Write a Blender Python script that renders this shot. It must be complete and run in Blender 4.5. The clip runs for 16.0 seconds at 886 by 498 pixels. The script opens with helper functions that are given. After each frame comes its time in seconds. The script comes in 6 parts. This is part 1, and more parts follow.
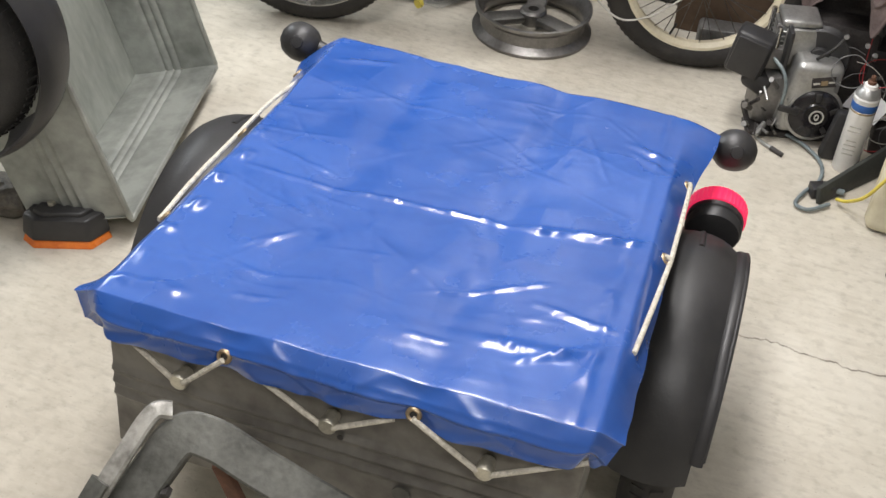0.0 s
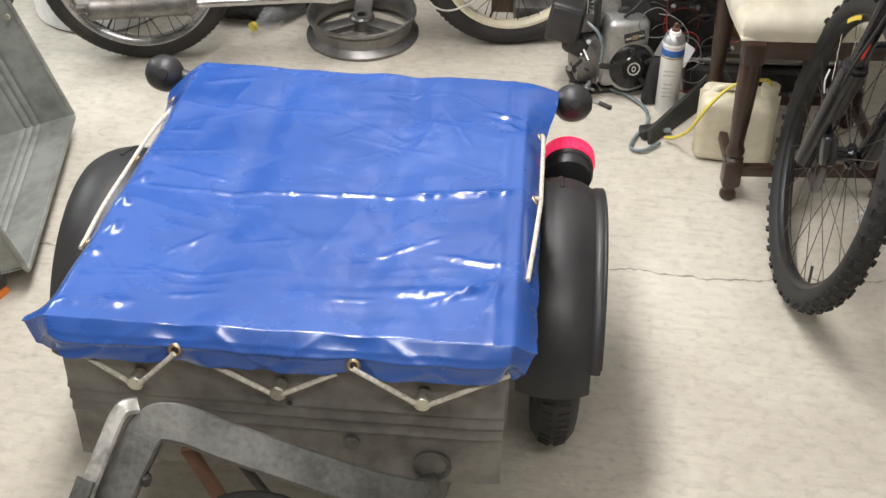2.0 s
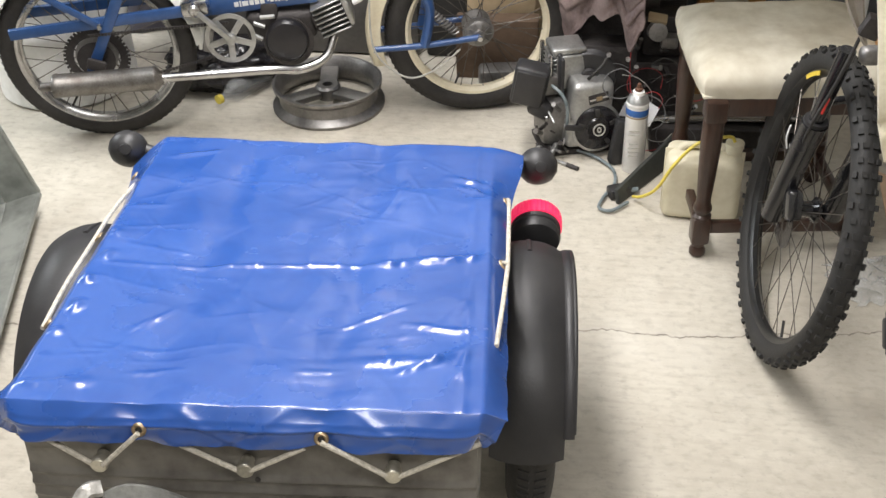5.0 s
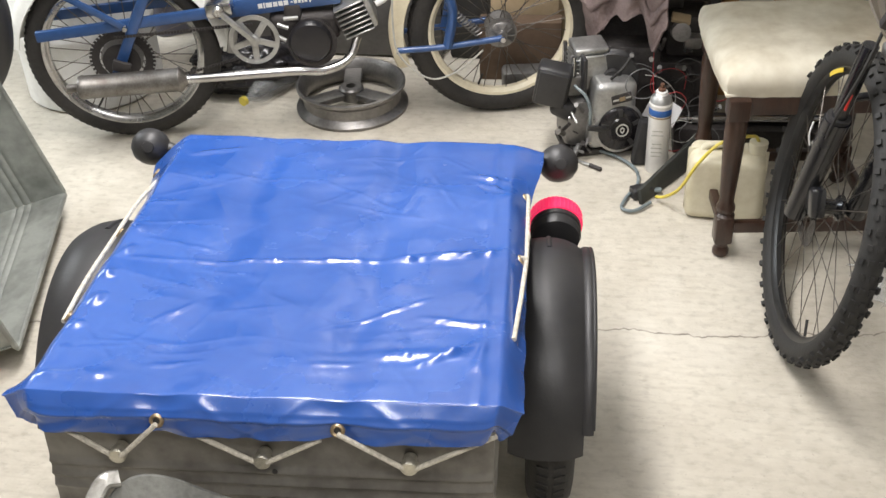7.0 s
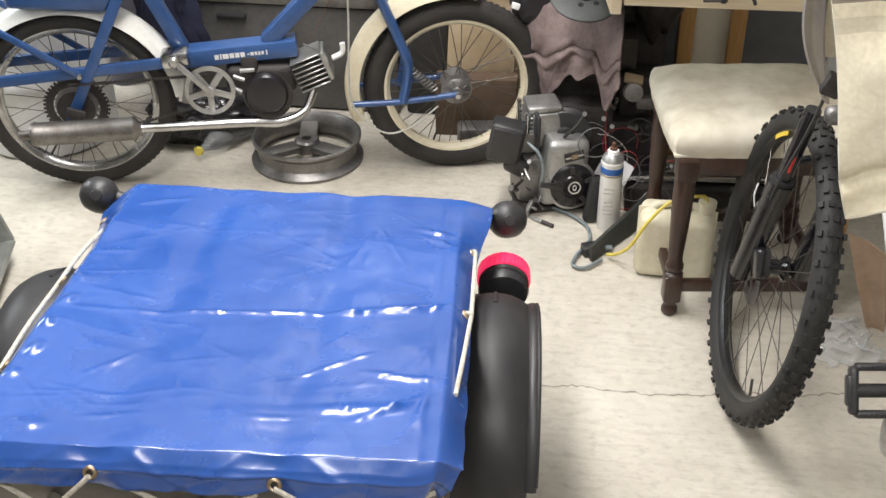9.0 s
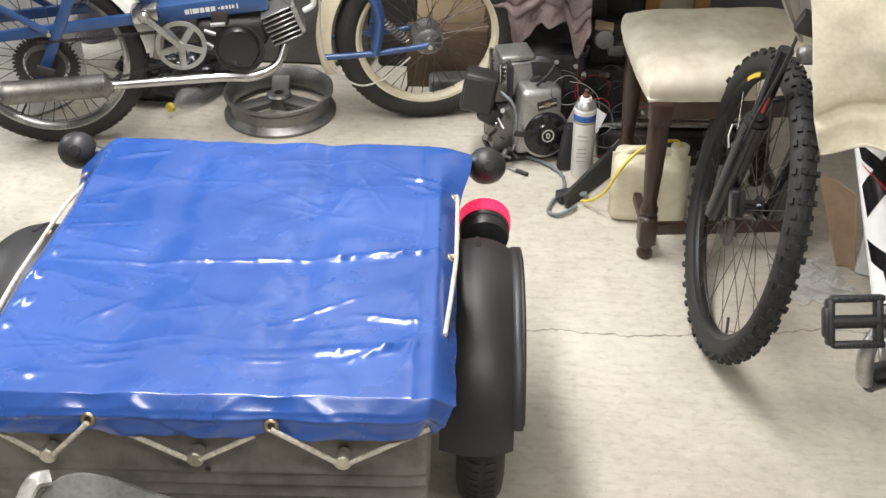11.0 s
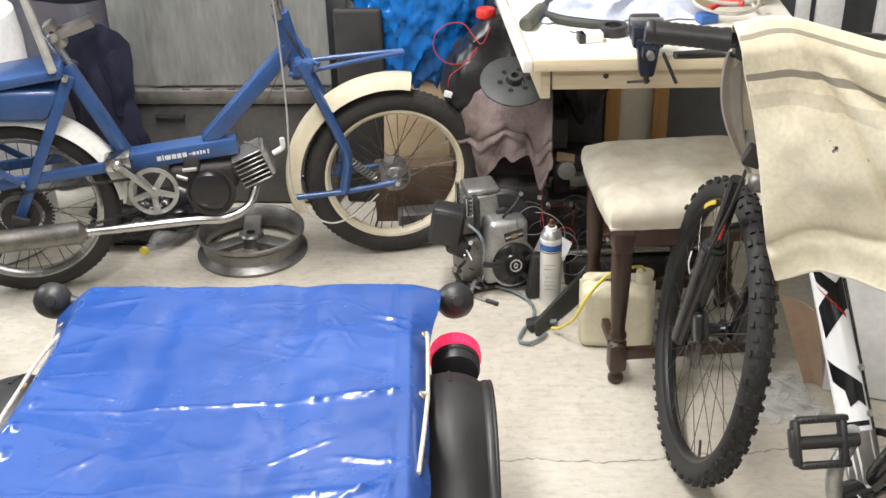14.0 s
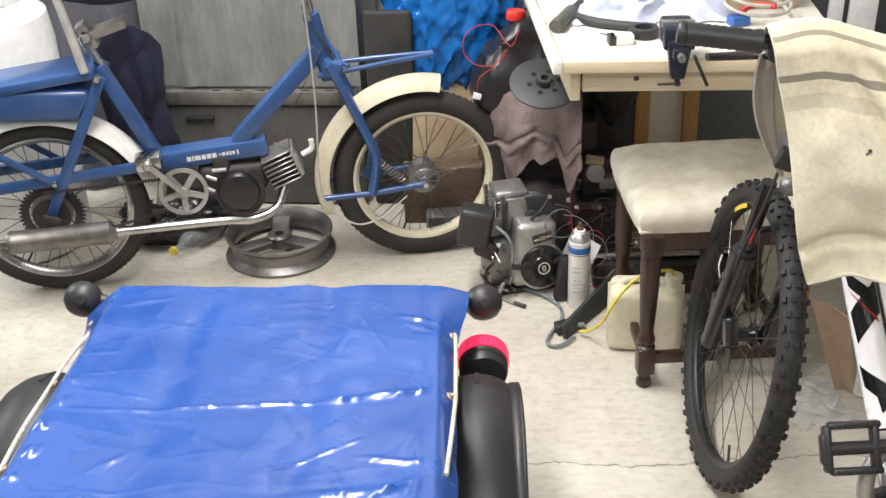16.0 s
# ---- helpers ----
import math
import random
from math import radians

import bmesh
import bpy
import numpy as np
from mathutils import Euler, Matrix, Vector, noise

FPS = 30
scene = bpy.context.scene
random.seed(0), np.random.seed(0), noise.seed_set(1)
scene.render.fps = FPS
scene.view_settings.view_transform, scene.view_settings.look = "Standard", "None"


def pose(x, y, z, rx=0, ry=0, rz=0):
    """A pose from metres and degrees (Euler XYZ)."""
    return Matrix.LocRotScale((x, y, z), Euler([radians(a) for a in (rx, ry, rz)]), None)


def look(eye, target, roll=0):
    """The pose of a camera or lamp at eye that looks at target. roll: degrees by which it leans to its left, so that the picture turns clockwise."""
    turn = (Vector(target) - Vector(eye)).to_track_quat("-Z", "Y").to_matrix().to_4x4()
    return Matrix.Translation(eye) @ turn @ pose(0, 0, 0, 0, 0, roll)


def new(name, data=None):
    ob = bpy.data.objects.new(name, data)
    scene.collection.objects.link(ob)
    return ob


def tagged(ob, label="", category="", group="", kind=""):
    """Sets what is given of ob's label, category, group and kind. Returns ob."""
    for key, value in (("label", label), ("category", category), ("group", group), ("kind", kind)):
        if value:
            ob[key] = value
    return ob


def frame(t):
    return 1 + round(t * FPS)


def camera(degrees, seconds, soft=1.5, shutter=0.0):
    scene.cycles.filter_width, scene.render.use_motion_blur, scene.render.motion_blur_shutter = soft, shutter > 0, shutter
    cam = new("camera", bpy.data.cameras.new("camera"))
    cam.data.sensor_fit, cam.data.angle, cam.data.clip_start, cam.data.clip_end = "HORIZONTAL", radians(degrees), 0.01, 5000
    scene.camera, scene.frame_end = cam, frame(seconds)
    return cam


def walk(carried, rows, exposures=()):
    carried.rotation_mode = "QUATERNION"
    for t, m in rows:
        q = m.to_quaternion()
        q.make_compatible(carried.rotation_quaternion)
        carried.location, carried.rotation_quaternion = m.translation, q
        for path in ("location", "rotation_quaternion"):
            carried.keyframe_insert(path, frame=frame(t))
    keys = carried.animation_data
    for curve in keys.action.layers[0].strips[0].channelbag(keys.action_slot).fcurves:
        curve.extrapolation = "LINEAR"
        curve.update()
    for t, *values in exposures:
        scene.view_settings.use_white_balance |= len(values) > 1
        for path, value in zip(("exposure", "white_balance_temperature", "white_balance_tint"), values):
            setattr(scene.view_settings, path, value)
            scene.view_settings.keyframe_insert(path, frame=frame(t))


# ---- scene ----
cam = camera(42.0, 16.0)
PATH = [
    (0, (0.506, -0.287, 1.542), (-0.023, 1.149, 0.254), 3.9),
    (0.5, (0.491, -0.406, 1.582), (0.107, 1.054, 0.27), -1.6),
    (1, (0.47, -0.487, 1.609), (0.17, 1.042, 0.354), -0.4),
    (1.5, (0.485, -0.493, 1.608), (0.206, 1.026, 0.338), -0.0),
    (2, (0.492, -0.495, 1.611), (0.21, 1.032, 0.351), -0.6),
    (2.5, (0.492, -0.495, 1.614), (0.211, 1.045, 0.369), -1.1),
    (3, (0.498, -0.492, 1.611), (0.219, 1.039, 0.355), -1.8),
    (3.5, (0.502, -0.484, 1.611), (0.26, 1.061, 0.364), -1.7),
    (4, (0.504, -0.483, 1.614), (0.265, 1.073, 0.38), -1.6),
    (4.5, (0.508, -0.486, 1.618), (0.248, 1.082, 0.404), -2.0),
    (5, (0.507, -0.48, 1.607), (0.253, 1.12, 0.434), -1.6),
    (5.2, (0.507, -0.468, 1.601), (0.259, 1.122, 0.414), -1.4),
    (7.3, (0.524, -0.491, 1.589), (0.213, 1.11, 0.431), -2.4),
    (7.5, (0.525, -0.486, 1.595), (0.219, 1.112, 0.431), -1.7),
    (8, (0.547, -0.487, 1.597), (0.271, 1.141, 0.468), -1.6),
    (8.5, (0.545, -0.49, 1.594), (0.279, 1.179, 0.525), -0.5),
    (9, (0.548, -0.487, 1.59), (0.304, 1.176, 0.507), -0.2),
    (9.5, (0.522, -0.49, 1.588), (0.32, 1.163, 0.479), 0.2),
    (9.7, (0.52, -0.498, 1.581), (0.321, 1.139, 0.449), 0.4),
    (11.8, (0.525, -0.524, 1.593), (0.356, 1.109, 0.45), -0.9),
    (12, (0.527, -0.518, 1.603), (0.356, 1.129, 0.482), -1.0),
    (12.5, (0.528, -0.526, 1.614), (0.378, 1.198, 0.611), -1.0),
    (13, (0.527, -0.528, 1.614), (0.384, 1.213, 0.639), -1.2),
    (13.5, (0.529, -0.522, 1.609), (0.38, 1.224, 0.645), -1.5),
    (14, (0.537, -0.548, 1.628), (0.392, 1.199, 0.666), -1.8),
    (14.5, (0.534, -0.546, 1.625), (0.391, 1.198, 0.656), -1.6),
    (15, (0.534, -0.546, 1.625), (0.392, 1.203, 0.665), -2.1),
    (15.5, (0.53, -0.549, 1.626), (0.368, 1.201, 0.671), -1.8),
    (16, (0.533, -0.547, 1.624), (0.342, 1.199, 0.668), -2.1),
]
walk(cam, [(t, look(eye, target, roll)) for t, eye, target, roll in PATH], ((0.0, -0.22), (1.5, -0.10), (3.0, -0.06), (5.0, 0.0), (9.0, 0.06), (13.0, 0.08), (16.0, 0.08)))


# ---- world and lights ----
world = bpy.data.worlds.new("world")
scene.world = world
world.use_nodes = True
wn = world.node_tree.nodes
wn["Background"].inputs["Color"].default_value = (0.80, 0.88, 1.0, 1)
wn["Background"].inputs["Strength"].default_value = 0.25
scene.view_settings.exposure = 0.0


def area_lamp(name, eye, target, sx, sy, watts, colour):
    data = bpy.data.lights.new(name, "AREA")
    data.shape, data.size, data.size_y, data.energy, data.color = "RECTANGLE", sx, sy, watts, colour
    ob = new(name, data)
    ob.matrix_world = look(eye, target)
    return tagged(ob, kind="structure")


# one ceiling tube along the room, a fill, and the window in the west wall
area_lamp("ceiling_tube_light", (-0.17, 1.45, 2.42), (-0.17, 1.45, 0), 0.32, 2.0, 86, (1.0, 0.968, 0.955))
# added fill from the front, for the stool and sack; no fitting is known here
area_lamp("ceiling_tube_light", (0.80, -0.55, 2.42), (0.80, -0.55, 0), 1.8, 0.14, 34, (1.0, 0.975, 0.965))
area_lamp("window_light", (-2.45, 2.2, 1.75), (-0.3, 2.1, 0.4), 1.1, 1.0, 47, (0.92, 0.97, 1.0))


# ---- materials ----
def mat(name, a, b=None, scale=8.0, rough=0.6, metal=0.0, bump=0.0, bscale=60.0, rvar=0.1, spec=0.5, stretch=(1, 1, 1), fine=None,
        coat=0.0, emit=None, alpha=1.0, transmission=0.0, vary=0.0):
    m = bpy.data.materials.new(name)
    m.use_nodes = True
    nt = m.node_tree
    n, l = nt.nodes, nt.links
    bs = n["Principled BSDF"]
    b = b or tuple(c * 0.72 for c in a)
    co = n.new("ShaderNodeTexCoord")
    mp = n.new("ShaderNodeMapping")
    mp.inputs["Scale"].default_value = stretch
    l.new(co.outputs["Object"], mp.inputs["Vector"])
    t1 = n.new("ShaderNodeTexNoise")
    t1.inputs["Scale"].default_value, t1.inputs["Detail"].default_value, t1.inputs["Roughness"].default_value = scale, 6, 0.6
    t2 = n.new("ShaderNodeTexNoise")
    t2.inputs["Scale"].default_value, t2.inputs["Detail"].default_value = fine or scale * 9, 4
    for t in (t1, t2):
        l.new(mp.outputs[0], t.inputs["Vector"])
    mx = n.new("ShaderNodeMath")
    mx.operation = "MULTIPLY_ADD"
    mx.inputs[1].default_value, mx.inputs[2].default_value = 0.35, 0.0
    l.new(t2.outputs["Fac"], mx.inputs[0])
    ad = n.new("ShaderNodeMath")
    ad.operation = "MULTIPLY_ADD"
    ad.inputs[1].default_value = 0.85
    l.new(t1.outputs["Fac"], ad.inputs[0])
    l.new(mx.outputs[0], ad.inputs[2])
    rp = n.new("ShaderNodeValToRGB")
    rp.color_ramp.elements[0].position, rp.color_ramp.elements[1].position = 0.42, 0.72
    rp.color_ramp.elements[0].color, rp.color_ramp.elements[1].color = (*b, 1), (*a, 1)
    l.new(ad.outputs[0], rp.inputs[0])
    out = rp.outputs[0]
    if vary:
        oi = n.new("ShaderNodeObjectInfo")
        hs = n.new("ShaderNodeHueSaturation")
        mr = n.new("ShaderNodeMapRange")
        mr.inputs[3].default_value, mr.inputs[4].default_value = 1 - vary, 1 + vary
        l.new(oi.outputs["Random"], mr.inputs[0])
        l.new(mr.outputs[0], hs.inputs["Value"])
        l.new(out, hs.inputs["Color"])
        out = hs.outputs[0]
    l.new(out, bs.inputs["Base Color"])
    rr = n.new("ShaderNodeMapRange")
    rr.inputs[3].default_value, rr.inputs[4].default_value = max(0.03, rough - rvar), min(1, rough + rvar)
    l.new(t1.outputs["Fac"], rr.inputs[0])
    l.new(rr.outputs[0], bs.inputs["Roughness"])
    bs.inputs["Metallic"].default_value = metal
    bs.inputs["Specular IOR Level"].default_value = spec
    bs.inputs["Coat Weight"].default_value = coat
    bs.inputs["Coat Roughness"].default_value = 0.12
    bs.inputs["Alpha"].default_value = alpha
    bs.inputs["Transmission Weight"].default_value = transmission
    if bump:
        t3 = n.new("ShaderNodeTexNoise")
        t3.inputs["Scale"].default_value, t3.inputs["Detail"].default_value = bscale, 5
        l.new(mp.outputs[0], t3.inputs["Vector"])
        bp = n.new("ShaderNodeBump")
        bp.inputs["Strength"].default_value, bp.inputs["Distance"].default_value = bump, 0.004
        l.new(t3.outputs["Fac"], bp.inputs["Height"])
        l.new(bp.outputs[0], bs.inputs["Normal"])
    if emit:
        bs.inputs["Emission Color"].default_value = (*emit[:3], 1)
        bs.inputs["Emission Strength"].default_value = emit[3]
    return m


def lin(r, g, b):
    """A linear colour from 0 to 255 values."""
    return tuple(((c / 255 + 0.055) / 1.055) ** 2.4 if c > 10 else c / 255 / 12.92 for c in (r, g, b))


M_tarp = mat("blue_pvc", (0.015, 0.076, 0.320), (0.012, 0.063, 0.280), 5, 0.27, bump=0.34, bscale=13, rvar=0.12, spec=0.7, coat=0.35)
# darker zinc copy: shade on the covered trailer's front is put into the colour
M_galv_shade = mat("shaded_galvanised_steel", (0.215, 0.205, 0.185), (0.105, 0.098, 0.088), 11, 0.55, 0.5, 0.15, 90, 0.14, fine=45)
# paler copy of the same zinc, with the stood tub's light painted in
M_galv_lit = mat("lit_galvanised_sheet", (0.37, 0.385, 0.36), (0.19, 0.20, 0.185), 7, 0.5, 0.45, 0.15, 90, 0.14, fine=30)
M_drawbar = mat("rough_galvanised_plate", (0.140, 0.140, 0.127), (0.062, 0.062, 0.056), 14, 0.55, 0.55, 0.3, 70, 0.15)
M_casting = mat("dirty_casting", (0.16, 0.145, 0.12), (0.055, 0.05, 0.045), 16, 0.7, 0.3, 0.5, 60)
M_rust = mat("rusty_steel", (0.16, 0.075, 0.045), (0.085, 0.045, 0.03), 18, 0.75, 0.2, 0.3, 90)
M_olive = mat("olive_grey_rubber", (0.105, 0.105, 0.085), (0.060, 0.060, 0.048), 20, 0.6, bump=0.2, bscale=120)
M_hole = mat("black_hollow", (0.006, 0.006, 0.006), (0.004, 0.004, 0.004), 10, 0.9)
M_disc = mat("dark_machined_steel", (0.050, 0.054, 0.053), (0.034, 0.037, 0.036), 12, 0.55, 0.2, 0.06, 120, 0.08)
M_strap = mat("scuffed_zinc_strap", (0.42, 0.41, 0.38), (0.17, 0.165, 0.15), 28, 0.38, 0.55, 0.25, 70, 0.15, fine=120)
M_cardpale = mat("pale_cardboard", (0.50, 0.37, 0.27), (0.40, 0.28, 0.19), 6, 0.85, bump=0.2, bscale=60)
M_cardark = mat("dark_brown_cardboard", (0.13, 0.085, 0.055), (0.08, 0.05, 0.03), 6, 0.85, bump=0.15, bscale=80)
# zinc lightened for the tub floor, so its colour carries the light falling there
M_galv_lit_floor = mat("lit_zinc_floor", (0.50, 0.52, 0.48), (0.30, 0.32, 0.29), 7, 0.42, 0.6, 0.12, 70, 0.15, stretch=(1, 0.3, 1))
M_black = mat("black_plastic", (0.030, 0.029, 0.030), (0.018, 0.018, 0.019), 12, 0.42, bump=0.12, bscale=300, rvar=0.1)
M_guard = mat("black_mudguard_plastic", (0.026, 0.025, 0.026), (0.016, 0.016, 0.017), 6, 0.45, bump=0.08, bscale=200, rvar=0.1)
M_rubber = mat("tyre_rubber", (0.034, 0.032, 0.030), (0.019, 0.018, 0.017), 14, 0.75, bump=0.3, bscale=160, rvar=0.1)
M_biketyre = mat("black_bike_tyre", (0.020, 0.019, 0.018), (0.011, 0.011, 0.010), 16, 0.7, bump=0.2, bscale=160, rvar=0.1)
M_rubber_dusty = mat("dusty_tyre_rubber", (0.034, 0.031, 0.028), (0.016, 0.015, 0.014), 10, 0.8, bump=0.3, bscale=160, rvar=0.1)
M_cord = mat("white_cord", (0.66, 0.62, 0.53), (0.38, 0.35, 0.29), 160, 0.75, bump=0.6, bscale=700, fine=500)
M_brass = mat("brass_eyelet", (0.40, 0.31, 0.20), (0.22, 0.165, 0.10), 60, 0.42, 0.85)
M_zincbolt = mat("zinc_bolt", (0.60, 0.57, 0.48), (0.38, 0.36, 0.30), 60, 0.4, 0.8)
M_redlens = mat("red_lamp_lens", (0.75, 0.02, 0.07), (0.6, 0.015, 0.05), 20, 0.15, spec=0.6, emit=(1.0, 0.04, 0.14, 0.7))
M_blue = mat("blue_frame_paint", (0.030, 0.085, 0.24), (0.020, 0.058, 0.17), 9, 0.36, bump=0.04, bscale=90, rvar=0.1, coat=0.3)
M_cream = mat("cream_paint", (0.72, 0.66, 0.50), (0.60, 0.53, 0.38), 14, 0.42, bump=0.05, bscale=80, rvar=0.12)
M_whitefender = mat("white_enamel", (0.80, 0.80, 0.76), (0.68, 0.67, 0.62), 10, 0.28, rvar=0.08, coat=0.2)
M_chrome = mat("dull_chrome", (0.55, 0.55, 0.55), (0.36, 0.35, 0.34), 16, 0.25, 1.0, rvar=0.12)
M_alu = mat("cast_aluminium", (0.48, 0.48, 0.47), (0.30, 0.30, 0.29), 18, 0.42, 0.85, 0.15, 140, 0.12)
M_alu_dark = mat("dull_aluminium", (0.30, 0.29, 0.28), (0.17, 0.165, 0.16), 18, 0.5, 0.8, 0.2, 140, 0.14)
M_muffler = mat("worn_steel_muffler", (0.25, 0.24, 0.225), (0.13, 0.115, 0.10), 22, 0.45, 0.85, 0.1, 90, 0.15)
M_dark = mat("dark_grimy_metal", (0.060, 0.054, 0.052), (0.026, 0.023, 0.023), 20, 0.55, 0.4, 0.4, 120, 0.2)
M_spoke = mat("steel_spoke", (0.17, 0.155, 0.14), (0.08, 0.07, 0.06), 40, 0.4, 0.9)
M_rimgrey = mat("grey_alloy_rim", (0.26, 0.25, 0.24), (0.15, 0.145, 0.14), 14, 0.42, 0.8, 0.1, 100, 0.12)
M_rimblack = mat("black_anodised_rim", (0.03, 0.03, 0.03), (0.015, 0.015, 0.015), 30, 0.35, 0.4)
M_wood = mat("dark_stained_wood", (0.046, 0.021, 0.013), (0.018, 0.008, 0.005), 6, 0.35, bump=0.15, bscale=60, rvar=0.12, stretch=(6, 6, 1), coat=0.2)
M_pine = mat("pale_pine", (0.70, 0.60, 0.42), (0.57, 0.46, 0.29), 3, 0.6, bump=0.1, bscale=50, stretch=(1, 12, 12))
M_pine_post = mat("orange_pine", (0.52, 0.30, 0.11), (0.38, 0.20, 0.07), 3, 0.5, bump=0.1, bscale=50, stretch=(12, 12, 1))
M_whiteboard = mat("white_laminate", (0.78, 0.76, 0.68), (0.68, 0.65, 0.56), 5, 0.5, rvar=0.1)
M_seat = mat("worn_cream_upholstery", (0.77, 0.73, 0.61), (0.52, 0.465, 0.35), 4.5, 0.9, bump=0.25, bscale=420, fine=26)
M_jerry = mat("milky_plastic", (0.66, 0.62, 0.48), (0.52, 0.47, 0.33), 6, 0.45, bump=0.05, bscale=60)
M_white = mat("white_plastic", (0.85, 0.85, 0.84), (0.66, 0.66, 0.64), 6, 0.42)
M_bag = mat("blue_bin_bag", (0.010, 0.145, 0.47), (0.006, 0.095, 0.34), 5, 0.20, bump=0.55, bscale=22, rvar=0.06, stretch=(1, 1, 0.45))
M_blackbag = mat("glossy_black_plastic", (0.016, 0.014, 0.016), (0.008, 0.008, 0.009), 6, 0.25, bump=0.4, bscale=14, rvar=0.08)
M_blackcan = mat("scuffed_black_plastic", (0.018, 0.016, 0.018), (0.010, 0.010, 0.011), 8, 0.36, bump=0.25, bscale=60, rvar=0.12)
M_towel = mat("stained_grey_towel", (0.235, 0.180, 0.170), (0.125, 0.090, 0.085), 9, 0.95, bump=0.9, bscale=300, fine=120)
M_navy = mat("navy_cloth", (0.016, 0.018, 0.045), (0.010, 0.011, 0.028), 8, 0.9, bump=0.5, bscale=180)
M_card = mat("brown_cardboard", (0.46, 0.36, 0.23), (0.36, 0.27, 0.16), 5, 0.85, bump=0.15, bscale=80)
M_greyplate = mat("dark_grey_steel", (0.115, 0.110, 0.104), (0.07, 0.067, 0.064), 8, 0.5, 0.3, 0.08, 120, 0.1)
M_board = mat("grey_rubber_mat", (0.040, 0.043, 0.038), (0.022, 0.024, 0.021), 10, 0.6, bump=0.2, bscale=120)
M_hose = mat("blue_grey_hose", (0.20, 0.24, 0.25), (0.12, 0.145, 0.155), 30, 0.3)
M_yellow = mat("yellow_hose", (0.70, 0.58, 0.10), (0.55, 0.44, 0.06), 30, 0.4)
M_red = mat("red_plastic", (0.62, 0.035, 0.025), (0.45, 0.02, 0.015), 20, 0.4)
M_orange = mat("orange_lens", (0.75, 0.20, 0.03), (0.6, 0.13, 0.02), 20, 0.25)
M_redwire = mat("red_wire", (0.40, 0.03, 0.035), (0.28, 0.018, 0.02), 30, 0.5)
M_greywire = mat("grey_wire", (0.16, 0.16, 0.16), (0.08, 0.08, 0.08), 30, 0.5)
M_cable = mat("pale_cable_sleeve", (0.50, 0.49, 0.45), (0.34, 0.33, 0.30), 30, 0.4)
M_can = mat("white_tin", (0.84, 0.83, 0.81), (0.76, 0.75, 0.73), 14, 0.30)
M_label = mat("blue_label", (0.03, 0.12, 0.38), (0.02, 0.08, 0.28), 20, 0.4)
M_paper = mat("white_paper", (0.80, 0.80, 0.80), (0.70, 0.70, 0.72), 20, 0.8)
M_rag = mat("pale_blue_rag", (0.60, 0.64, 0.78), (0.42, 0.46, 0.60), 9, 0.9, bump=0.5, bscale=200)
M_vise = mat("blue_vise_paint", (0.016, 0.023, 0.042), (0.009, 0.011, 0.018), 14, 0.4, 0.2, 0.15, 90)
M_bikeblack = mat("black_bike_paint", (0.014, 0.014, 0.016), (0.009, 0.009, 0.010), 12, 0.25, coat=0.4)
M_bikewhite = mat("white_bike_paint", (0.74, 0.74, 0.74), (0.66, 0.66, 0.66), 10, 0.25, coat=0.4)
M_grey = mat("grey_plastic", (0.30, 0.28, 0.25), (0.22, 0.20, 0.18), 10, 0.55)
M_blade = mat("beige_grey_plastic", (0.46, 0.42, 0.36), (0.36, 0.325, 0.28), 10, 0.5)
M_wallpaint = mat("grey_wall", (0.60, 0.59, 0.56), (0.48, 0.47, 0.44), 2.0, 0.9, bump=0.3, bscale=40)
M_walldark = mat("dark_grey_board", (0.15, 0.155, 0.16), (0.11, 0.115, 0.12), 3.0, 0.8, bump=0.1, bscale=40)
M_ceiling = mat("white_ceiling", (0.82, 0.81, 0.79), (0.75, 0.74, 0.72), 2.0, 0.9)
M_cabinet = mat("dull_zinc_sheet", (0.35, 0.352, 0.33), (0.20, 0.205, 0.19), 3, 0.45, 0.45, 0.12, 60, 0.14, stretch=(3, 3, 0.7), fine=22)
M_clear = mat("clear_plastic", (0.70, 0.72, 0.72), (0.6, 0.62, 0.62), 12, 0.2, bump=0.3, bscale=40, alpha=0.22)
M_tube = mat("lamp_diffuser", (0.8, 0.8, 0.8), (0.78, 0.78, 0.78), 4, 0.5, emit=(1.0, 0.97, 0.9, 4.0))


